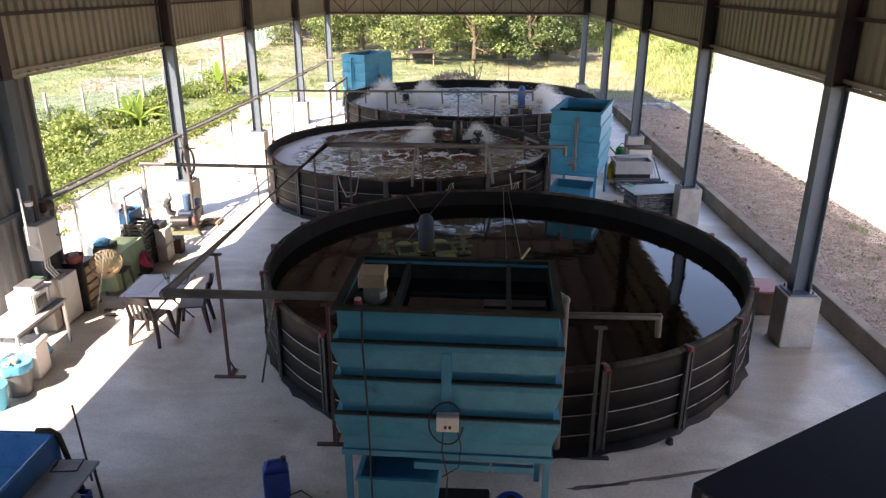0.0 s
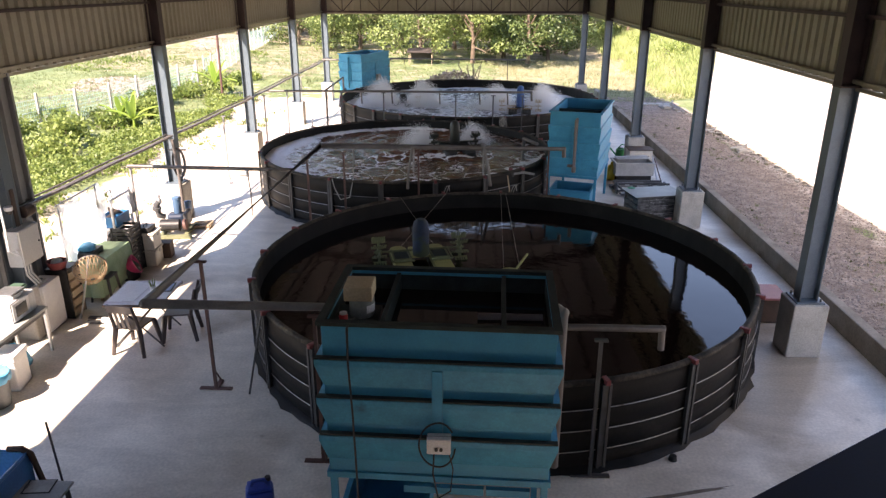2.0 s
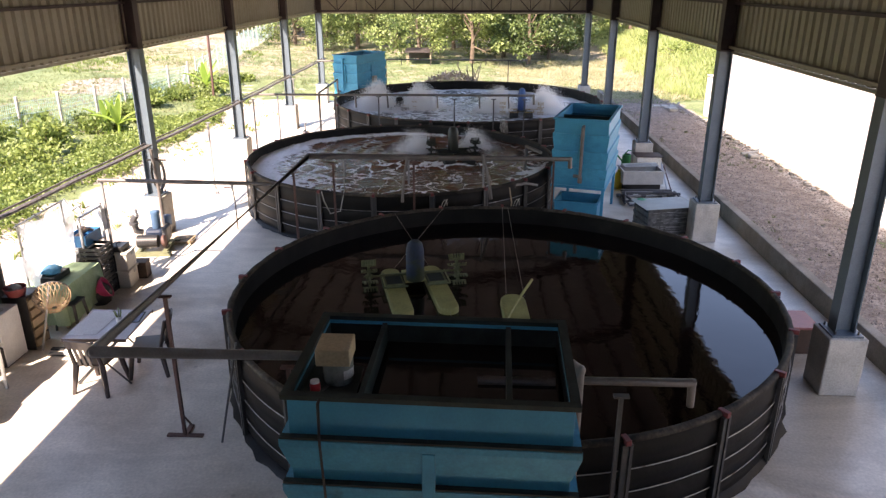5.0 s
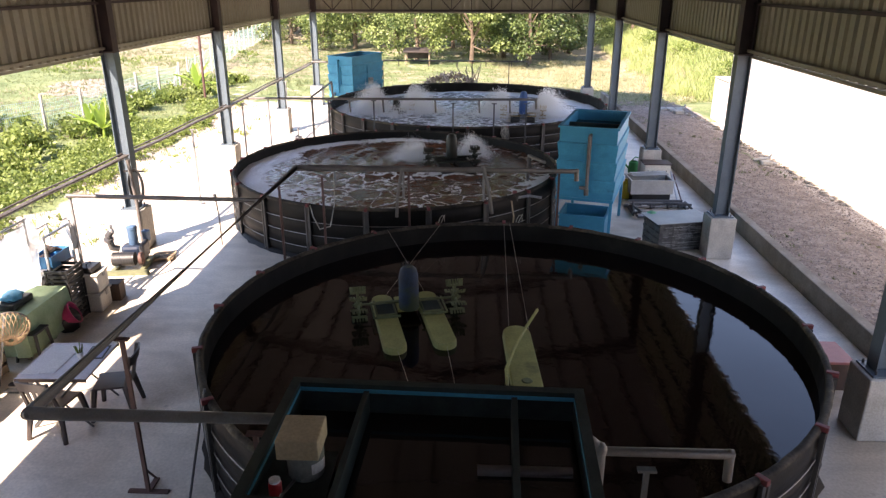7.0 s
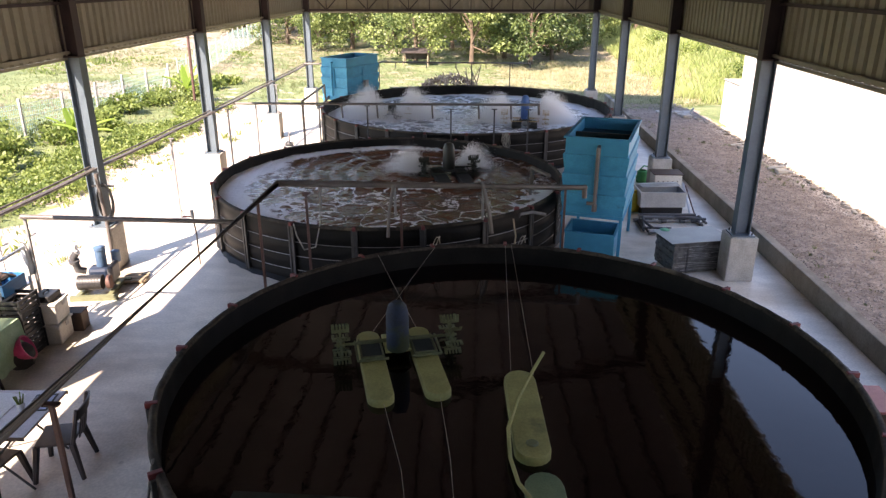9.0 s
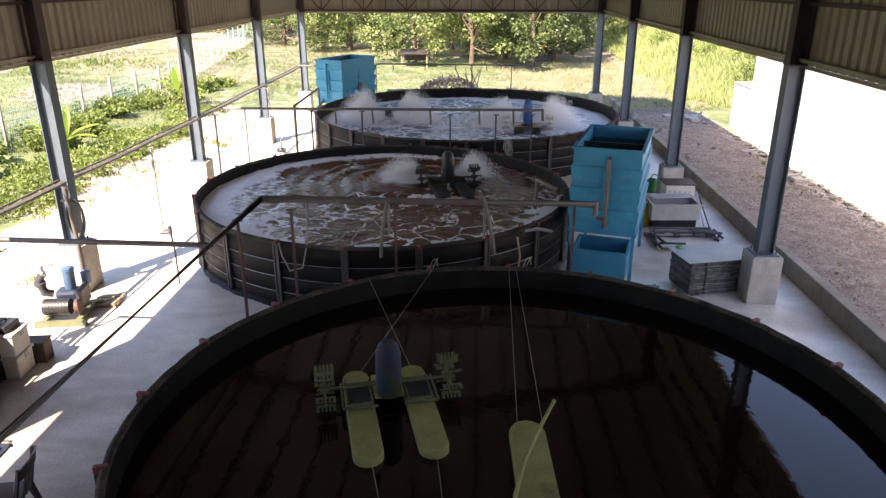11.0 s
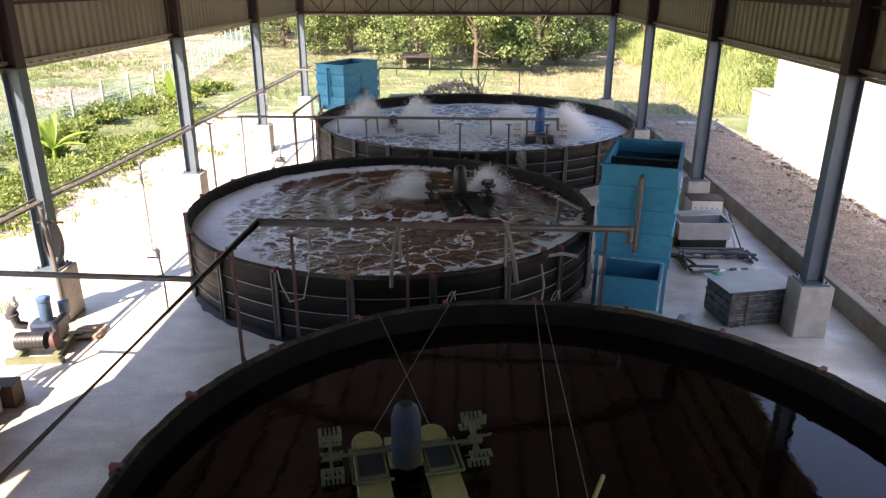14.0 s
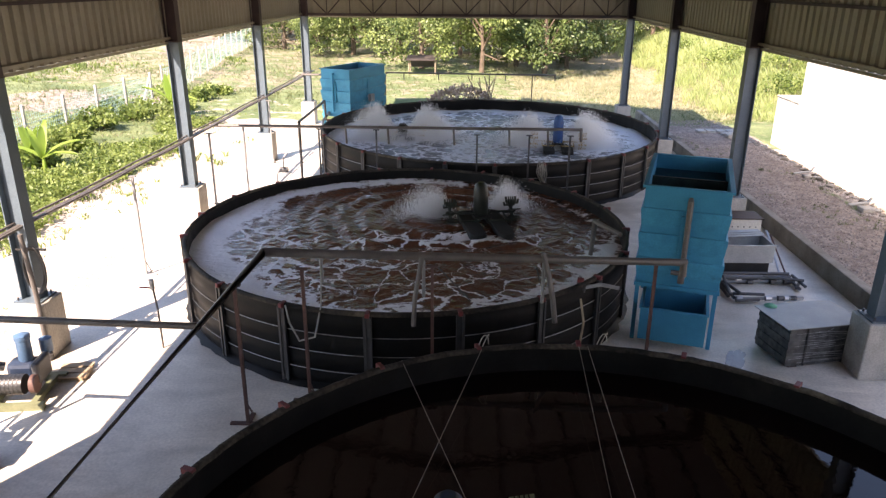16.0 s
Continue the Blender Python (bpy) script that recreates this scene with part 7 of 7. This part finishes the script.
drape = thing("plastic_sheet", "milky plastic sheet draped beside the rack", "plastic sheet", pose(-6.5, 1.95, 0))
bm = bmesh.new()
rows = []
for i in range(15):
    y = -0.75 + 1.45 * i / 14
    rows.append([bm.verts.new((0.05 * math.sin(i * 1.3 + j) + 0.09 * j / 8, y + 0.03 * math.sin(j * 1.1), 1.74 - 0.15 * j - 0.1 * math.sin(math.pi * i / 14))) for j in range(9)])
for a, b in zip(rows, rows[1:]):
    for j in range(8):
        bm.faces.new((a[j], b[j], b[j + 1], a[j + 1]))
part("sheet", bm, clear_sheet(), drape, smooth=True)
part("batten", tubes(0.015, [(0, -0.78, 1.72), (0, 0.58, 1.74)], seg=6), WHITEPLASTIC, drape)
part("batten_post", tubes(0.018, [(-0.02, -0.7, 0), (0, -0.7, 1.72)], seg=6), GALV, drape)
part("batten_post", tubes(0.018, [(-0.02, 0.52, 0), (0, 0.52, 1.74)], seg=6), GALV, drape)
sack = thing("white_sack", "white sack hanging on the rack corner", "sack", pose(-6.3, 3.3, 0.95))
part("body", lathe([(0.001, 0), (0.07, 0.02), (0.1, 0.15), (0.08, 0.35), (0.03, 0.46)], 12), WHITEPLASTIC, sack, smooth=True)
part("tie", lathe([(0.032, 0.46), (0.02, 0.49), (0.035, 0.53)], 10), WHITEPLASTIC, sack)
PINK = surf("pink_plastic", (0.5, 0.03, 0.13), (0.6, 0.06, 0.18), 0.4, scale=5)
tub = thing("pink_tub", "bright pink plastic tub leaning on the crates", "tub", pose(-5.95, 2.15, 0.25, 0, 65, 20))
part("body", lathe([(0.001, 0), (0.12, 0), (0.17, 0.16), (0.18, 0.16), (0.13, -0.005), (0.001, -0.005)], 22), PINK, tub, smooth=True)
part("rim", lathe([(0.17, 0.155), (0.19, 0.16), (0.19, 0.175), (0.17, 0.175)], 22), PINK, tub, smooth=True)
tubr = thing("dark_sack", "dark sack on the floor by the crates", "sack", pose(-5.95, 2.2, 0))
bm = bmesh.new()
bmesh.ops.create_icosphere(bm, subdivisions=2, radius=0.2)
for v in bm.verts:
    v.co *= rng.uniform(0.88, 1.12)
    v.co.z = max(v.co.z, -0.17)
part("body", moved(bm, Matrix.Translation((0, 0, 0.17))), BLACKPLASTIC, tubr, smooth=True)
part("knot", lathe([(0.05, 0.36), (0.02, 0.39), (0.05, 0.43)], 8), LIGHTGREY, tubr)


def slotted_crate(x, y, z, label):
    t = thing("slotted_crate", label, "crate", pose(x, y, z), "black crates")
    for k in range(4):
        part("slat", boxes((-0.17, 0.17, -0.22, -0.2, 0.02 + 0.075 * k, 0.07 + 0.075 * k), (-0.17, 0.17, 0.2, 0.22, 0.02 + 0.075 * k, 0.07 + 0.075 * k),
                           (-0.17, -0.15, -0.2, 0.2, 0.02 + 0.075 * k, 0.07 + 0.075 * k), (0.15, 0.17, -0.2, 0.2, 0.02 + 0.075 * k, 0.07 + 0.075 * k)), BLACKPLASTIC, t)
    for sx in (-1, 1):
        for sy in (-1, 1):
            part("corner", boxes((sx * 0.17 - 0.012, sx * 0.17 + 0.012, sy * 0.22 - 0.012, sy * 0.22 + 0.012, 0, 0.31)), BLACKPLASTIC, t)
    part("base", boxes((-0.16, 0.16, -0.21, 0.21, 0.0, 0.019)), BLACKPLASTIC, t)
    return t


for k in range(3):
    slotted_crate(-6.12, 2.62, 0.311 * k, "black slotted plastic crate in a stack")


def lidded_bin(x, y, z, label):
    t = thing("storage_bin", label, "storage bin", pose(x, y, z, 0, 0, 4), "white storage bins")
    part("body", boxes((-0.17, 0.17, -0.2, 0.2, 0, 0.3, 0.02)), CREAM, t)
    part("lid", boxes((-0.19, 0.19, -0.22, 0.22, 0.301, 0.335, 0.01)), CREAM, t)
    part("latch", boxes((0.191, 0.2, -0.04, 0.04, 0.25, 0.33)), LIGHTGREY, t)
    return t


lidded_bin(-5.92, 3.05, 0, "cream lidded storage bin in a stack")
lidded_bin(-5.92, 3.05, 0.337, "cream lidded storage bin in a stack")
tb = thing("black_toolbox", "small black box on the storage bins", "box", pose(-5.95, 3.05, 0.674))
part("body", boxes((-0.13, 0.13, -0.16, 0.16, 0, 0.1, 0.012)), BLACKPLASTIC, tb)
part("handle", tubes(0.01, [(0, -0.07, 0.1), (0, -0.06, 0.13), (0, 0.06, 0.13), (0, 0.07, 0.1)], seg=6), BLACKPLASTIC, tb)
db = thing("brown_box", "dark brown wooden box on the floor", "box", pose(-5.8, 3.42, 0, 0, 0, 6))
part("body", boxes((-0.15, 0.15, -0.12, 0.12, 0, 0.3, 0.008)), DARKBROWN, db)
part("lid", boxes((-0.16, 0.16, -0.13, 0.13, 0.301, 0.32, 0.004)), DARKBROWN, db)

# roots blower with filters by the plinth
MOTORBLUE = surf("machine_blue", (0.012, 0.022, 0.045), (0.025, 0.04, 0.07), 0.45, scale=5, fine=60)
FILTBLUE = surf("filter_blue", (0.06, 0.12, 0.2), (0.08, 0.15, 0.25), 0.4, scale=5, fine=60)
blower = thing("roots_blower", "dark blue blower set with motor, pulley and filters", "blower", pose(-6.12, 4.85, 0, 0, 0, 8))
part("skid", boxes((-0.38, 0.4, -0.45, -0.37, 0, 0.09), (-0.38, 0.4, 0.3, 0.38, 0, 0.09), (-0.3, -0.22, -0.369, 0.299, 0.02, 0.09), (0.22, 0.3, -0.369, 0.299, 0.02, 0.09)), surf("olive_skid", (0.12, 0.13, 0.07), (0.18, 0.19, 0.11), 0.6), blower)
part("motor", tubes(0.13, [(-0.28, -0.2, 0.25), (0.12, -0.2, 0.25)], seg=18), BLACKPLASTIC, blower, smooth=True)
for k in range(7):
    part("fin", tubes(0.134, [(-0.24 + 0.05 * k, -0.2, 0.25), (-0.225 + 0.05 * k, -0.2, 0.25)], seg=18), BLACKPLASTIC, blower)
part("pulley", tubes(0.12, [(0.2, -0.2, 0.25), (0.27, -0.2, 0.25)], seg=20), RUST, blower, smooth=True)
part("belt_guard", boxes((0.19, 0.29, -0.15, 0.22, 0.2, 0.5, 0.03)), DARKSTEEL, blower)
part("casing", boxes((-0.2, 0.16, 0.0, 0.28, 0.12, 0.42, 0.06)), MOTORBLUE, blower)
part("silencer", lathe([(0.001, 0), (0.08, 0), (0.09, 0.02), (0.09, 0.3), (0.1, 0.31), (0.1, 0.36), (0.04, 0.38), (0.001, 0.38)], 18), FILTBLUE, blower, "blue intake filter", smooth=True).matrix_basis = pose(0.02, 0.14, 0.42)
part("intake", lathe([(0.001, 0), (0.07, 0), (0.08, 0.02), (0.08, 0.2), (0.03, 0.22), (0.001, 0.22)], 18), FILTBLUE, blower, "small blue filter", smooth=True).matrix_basis = pose(0.2, 0.35, 0.42)
part("outlet", tubes(0.06, [(-0.25, 0.1, 0.35), (-0.36, 0.05, 0.4), (-0.38, 0.0, 0.65), (-0.3, -0.02, 0.75)], seg=12), DARKSTEEL, blower, smooth=True)
part("relief_valve", lathe([(0.001, 0), (0.05, 0), (0.05, 0.06), (0.03, 0.08), (0.03, 0.16), (0.001, 0.17)], 12), GALV, blower).matrix_basis = pose(-0.3, -0.02, 0.72)
part("flange", tubes(0.09, [(-0.38, 0.01, 0.55), (-0.38, 0.0, 0.6)], seg=14), DARKSTEEL, blower)
riser = thing("column_pipe", "dark pipe strapped up the column's foot", "pipe", pose(-6.3, 5.72, 0))
part("pipe", tubes(0.035, [(0.0, 0.0, 0.05), (0, 0, 1.0), (-0.05, 0.0, 1.9)], seg=10), PIPE, riser, smooth=True)
part("flange", tubes(0.06, [(0, 0, 0.02), (0, 0, 0.1)], seg=12), DARKSTEEL, riser)
slabs = thing("wooden_skid", "flat wooden skid by the plinth", "skid", pose(-5.75, 5.35, 0, 0, 0, 10))
for k in range(3):
    part("slat", boxes((-0.2, 0.22, -0.2 + 0.15 * k, -0.08 + 0.15 * k, 0.03, 0.06)), WOOD, slabs)
part("runner", boxes((-0.18, -0.1, -0.2, 0.22, 0, 0.029), (0.1, 0.18, -0.2, 0.22, 0, 0.029)), WOOD, slabs)
coil = thing("hose_coil", "black hose coiled on the column's hook", "hose", pose(-6.33, 5.86, 1.35))
for k in range(4):
    part("turn", tubes(0.013, [((0.12 + 0.01 * k) * math.cos(a) + 0.01 * k, -0.02 * k, (0.3 + 0.015 * k) * math.sin(a)) for a in (2 * math.pi * j / 24 for j in range(25))], seg=6), BLACKPLASTIC, coil, smooth=True)
part("hook", boxes((-0.2, 0.22, -0.04, -0.01, 0.28, 0.31)), BLACKPLASTIC, coil)
vs = thing("valve_standpipe", "thin standpipe with a lever valve", "standpipe", pose(-4.83, 6.16, 0))
part("pipe", tubes(0.016, [(0, 0, 0), (0, 0, 0.62), (-0.03, 0, 0.98)], seg=8), PIPE, vs)
part("valve", tubes(0.035, [(-0.035, 0, 0.95), (-0.04, 0, 1.1)], seg=10), LIGHTGREY, vs)
part("lever", boxes((-0.22, -0.05, -0.012, 0.012, 0.96, 0.98)), REDPAINT, vs)
vs2 = thing("floor_valve", "thin pipe and lever valve near the columns", "standpipe", pose(-5.7, 11.6, 0))
part("pipe", tubes(0.02, [(0, 0, 0), (0, 0, 0.6)], seg=8), PIPE, vs2)
part("lever", boxes((-0.18, 0.05, -0.02, 0.02, 0.55, 0.58)), BLACKPLASTIC, vs2)
for x, y in ((-5.6, 16.4), (-5.3, 14.6)):
    g = thing("small_pump", "small dark pump set on the pale floor", "pump", pose(x, y, 0), "small pumps")
    part("body", tubes(0.07, [(-0.12, 0, 0.12), (0.12, 0, 0.12)], seg=12), DARKSTEEL, g, smooth=True)
    part("foot", boxes((-0.15, 0.15, -0.08, 0.08, 0, 0.05)), GALV, g)
    part("pipe", tubes(0.025, [(0.0, 0, 0.18), (0.0, 0, 0.45), (0.12, 0.05, 0.6)], seg=8), PIPELIGHT, g)

rod2 = thing("leaning_pole", "thin dark pole leaning on the tank's rim", "pole", pose(-2.57, -1.61, 0))
part("pole", tubes(0.014, [(0, 0, 0), (0.2, 0.29, 1.2)], seg=8), DARKSTEEL, rod2)
# blue frame pool, side table, jerry can near the front
POOLBLUE = surf("pool_blue_pvc", (0.02, 0.14, 0.36), (0.03, 0.18, 0.42), 0.35, scale=2, fine=40, bump=0.1)
POOLIN = surf("pale_pool_lining", (0.05, 0.26, 0.5), (0.1, 0.36, 0.6), 0.3, scale=3, fine=30, bump=0.2, stain=(0.02, 0.05, 0.08), stain_at=0.64)
pool = thing("frame_pool", "blue frame pool with bent steel corner posts", "pool", pose(-4.05, -3.95, 0))
L, D, PH = 1.9, 1.75, 0.76
for a in ((-L, 0, -0.02, 0), (-L, 0, -D, -D + 0.02), (-0.02, 0, -D + 0.021, -0.021), (-L, -L + 0.02, -D + 0.021, -0.021)):
    part("wall", boxes((*a, 0.02, PH)), POOLBLUE, pool)
part("lining", boxes((-L + 0.025, -0.025, -0.035, -0.024, 0.06, PH - 0.01), (-L + 0.025, -0.025, -D + 0.024, -D + 0.035, 0.06, PH - 0.01), (-L + 0.024, -L + 0.034, -D + 0.04, -0.04, 0.06, PH - 0.01)), POOLIN, pool)
part("water", boxes((-L + 0.036, -0.026, -D + 0.036, -0.036, 0.3, 0.32)), surf("pool_water", (0.03, 0.2, 0.36), (0.04, 0.26, 0.42), 0.05, fine=8, bump=0.1), pool)
for y in (-0.06, -D + 0.06):
    part("corner_post", tubes(0.03, [(-0.2, y + 0.04, PH + 0.02), (-0.06, y + 0.04, PH + 0.03), (0.02, y + 0.05, PH - 0.04), (0.07, y + 0.06, 0.4), (0.14, y + 0.08, 0)], seg=10), DARKBROWN, pool, smooth=True)
part("top_rail", tubes(0.02, [(0.01, -0.1, PH), (0.01, -D + 0.1, PH)], seg=8), POOLBLUE, pool)
rod = thing("thin_rod", "thin dark rod standing at the pool corner", "rod", pose(-3.93, -3.78, 0))
part("rod", tubes(0.012, [(0.05, 0, 0), (0, 0, 0.98)], seg=6), DARKSTEEL, rod)
st = thing("side_table", "small side table with a pale grey top", "table", pose(-3.72, -4.62, 0))
part("tabletop", boxes((-0.22, 0.24, -0.5, 0.42, 0.57, 0.6, 0.005)), GREYSHEET, st)
for x in (-0.2, 0.2):
    for y in (-0.46, 0.36):
        part("leg", tubes(0.015, [(x, y, 0.57), (x * 1.12, y * 1.06, 0)], seg=8), DARKSTEEL, st)
cb2 = thing("clipboard", "grey clipboard lying on the side table", "clipboard", pose(-3.76, -4.3, 0.601, 0, 0, 6))
part("board", boxes((-0.14, 0.13, -0.1, 0.1, 0, 0.006)), BLACKPLASTIC, cb2)
part("page", boxes((-0.12, 0.12, -0.09, 0.09, 0.0065, 0.009)), GREYSHEET, cb2)
part("clip", boxes((-0.135, -0.11, -0.03, 0.03, 0.0065, 0.018)), DARKSTEEL, cb2)
bb = thing("blue_basket", "blue plastic basket under the side table", "basket", pose(-3.66, -4.6, 0))
for k in range(5):
    part("slat", boxes((-0.16, 0.16, -0.2, -0.19, 0.02 + 0.08 * k, 0.08 + 0.08 * k), (-0.16, 0.16, 0.19, 0.2, 0.02 + 0.08 * k, 0.08 + 0.08 * k), (0.15, 0.16, -0.19, 0.19, 0.02 + 0.08 * k, 0.08 + 0.08 * k), (-0.16, -0.15, -0.19, 0.19, 0.02 + 0.08 * k, 0.08 + 0.08 * k)), BLUEDRUM, bb)
part("base", boxes((-0.15, 0.15, -0.19, 0.19, 0, 0.019)), BLUEDRUM, bb)
part("paper", boxes((-0.1, 0.1, -0.05, 0.1, 0.02, 0.43)), WHITEPLASTIC, bb)
jc = thing("jerry_can", "blue plastic jerry can on the floor", "jerry can", pose(-1.74, -3.92, 0, 0, 0, 18))
part("body", boxes((-0.14, 0.14, -0.11, 0.11, 0, 0.36, 0.035)), BLUEDRUM, jc, smooth=True)
part("shoulder", boxes((-0.12, 0.12, -0.09, 0.09, 0.361, 0.4, 0.015)), BLUEDRUM, jc)
part("handle", tubes(0.018, [(-0.08, 0, 0.4), (-0.06, 0, 0.45), (0.05, 0, 0.45), (0.08, 0, 0.4)], seg=8), BLUEDRUM, jc, smooth=True)
part("cap", lathe([(0.03, 0.4), (0.03, 0.44), (0.001, 0.44)], 12), BLACKPLASTIC, jc).matrix_basis = pose(0.09, 0.05, 0)
wh = part("white_pad", boxes((-2.02, -1.86, -4.12, -3.98, 0, 0.03, 0.01)), WHITEPLASTIC)
tagged(wh, "small white plastic pad on the floor", "pad")
dk = thing("rubber_stopper", "small black rubber stopper lying on the floor", "stopper", pose(2.76, -2.78, 0))
part("plug", lathe([(0.001, 0), (0.05, 0), (0.04, 0.06), (0.001, 0.06)], 12), BLACKPLASTIC, dk)
cabl = part("floor_cable", tubes(0.006, [(-0.95, -4.1, 0.01), (-1.3, -4.0, 0.01), (-1.5, -3.85, 0.012), (-1.62, -3.95, 0.01)], seg=5), BLACKPLASTIC)
tagged(cabl, "thin black cable lying on the floor", "cable")

# bits along the foot of the white wall
for x, y, s in ((9.3, 14.2, 1.0), (9.25, 17.3, 0.7), (9.0, 23.0, 1.2)):
    deb = thing("debris", "pale broken pipe and stones by the white wall", "debris", pose(x, y, hill(x, y)), "debris by the wall")
    part("pipe", tubes(0.04 * s, [(-0.3, 0, 0.06), (0.2, 0.1, 0.1), (0.35, 0.1, 0.3)], seg=8), LIGHTGREY, deb)
    part("stone", moved(boxes((-0.2, 0.1, -0.5, -0.2, 0, 0.12, 0.03)), Matrix.Scale(s, 4)), CEMENT, deb)
dr = thing("drain_grate", "grey concrete drain slabs at the yard's end", "drain", pose(8.7, 23.6, hill(8.7, 23.6)))
for k in range(4):
    part("slab", boxes((-0.7 + 0.36 * k, -0.4 + 0.36 * k, -0.2, 0.2, 0.0, 0.08, 0.01)), CEMENT, dr)


# rubble edging the drain along the white wall
rng = np.random.default_rng(41)
for k in range(70):
    y = 9.5 + 14.2 * k / 69 + float(rng.uniform(-0.1, 0.1))
    x = 9.58 + float(rng.uniform(-0.12, 0.14)) - (0.5 * (y - 20.5) / 3 if y > 20.5 else 0)
    sx, sy, sz = (float(v) for v in rng.uniform((0.03, 0.04, 0.02), (0.1, 0.12, 0.06)))
    bm = boxes((-sx, sx, -sy, sy, -0.06, sz, 0.02))
    for v in bm.verts:
        v.co += Vector(rng.normal(0, 0.012, 3))
    st_ = part("rubble_stone", bm, KERB if k % 3 else CEMENT, smooth=False)
    st_.matrix_basis = pose(x, y, hill(x, y), 0, 0, float(rng.uniform(0, 180)))
    tagged(st_, "broken cement lump edging the yard drain", "stone", "rubble along the wall")


# wet patches on the concrete
WET = surf("wet_concrete", (0.16, 0.13, 0.105), (0.26, 0.22, 0.18), 0.16, scale=2.5, fine=35, bump=0.05, rvar=0.1, world=True)


def wet_patch(x, y, rx, ry, rz, seed):
    rg = np.random.default_rng(seed)
    bm = bmesh.new()
    n = 40
    ph = rg.uniform(0, 6.28, 4)
    vs = []
    for k in range(n):
        a = 2 * math.pi * k / n
        w = 1 + 0.22 * math.sin(2 * a + ph[0]) + 0.16 * math.sin(3 * a + ph[1]) + 0.1 * math.sin(7 * a + ph[2]) + 0.05 * math.sin(13 * a + ph[3])
        vs.append(bm.verts.new((rx * w * math.cos(a), ry * w * math.sin(a), 0)))
    bm.faces.new(vs)
    ob = part("puddle", bm, WET)
    ob.matrix_basis = pose(x, y, 0.004, 0, 0, rz)
    return tagged(ob, "thin wet patch drying on the concrete floor", "puddle", "wet patches", "structure")


wet_patch(2.55, -3.42, 0.75, 0.028, 15, 1)
wet_patch(1.75, -3.62, 0.3, 0.035, 10, 2)
wet_patch(-0.3, -5.0, 0.7, 0.3, 10, 5)
wet_patch(3.55, 6.2, 0.4, 0.12, 60, 4)



# ---- what moves ----
def motions():
    """Running paddle wheels turn, and the bursts of spray rise and fall."""
    steps = [k * 0.1 for k in range(161)]
    for wheels, turn in ((wheels_2, 37.0), (wheels_3, 41.0), (wheels_4, -43.0)):
        for w in wheels:
            at = w.matrix_basis.translation.copy()
            walk(w, [(t, pose(at.x, at.y, at.z, -turn * k, 0, 0)) for k, t in enumerate(steps)])
    for ob, q, seed in SPRAY_PARTS:
        rows = []
        for k, t in enumerate(steps):
            a = 2 * math.pi * (1.3 + 0.17 * (seed % 4)) * t + q * math.pi / 2 + seed
            rows.append((t, pose(0.03 * math.sin(a * 0.7), 0.03 * math.cos(a * 0.9), -0.06 + 0.09 * math.sin(a), 0, 0, 14 * math.sin(a * 0.5 + q))))
        walk(ob, rows)


motions()
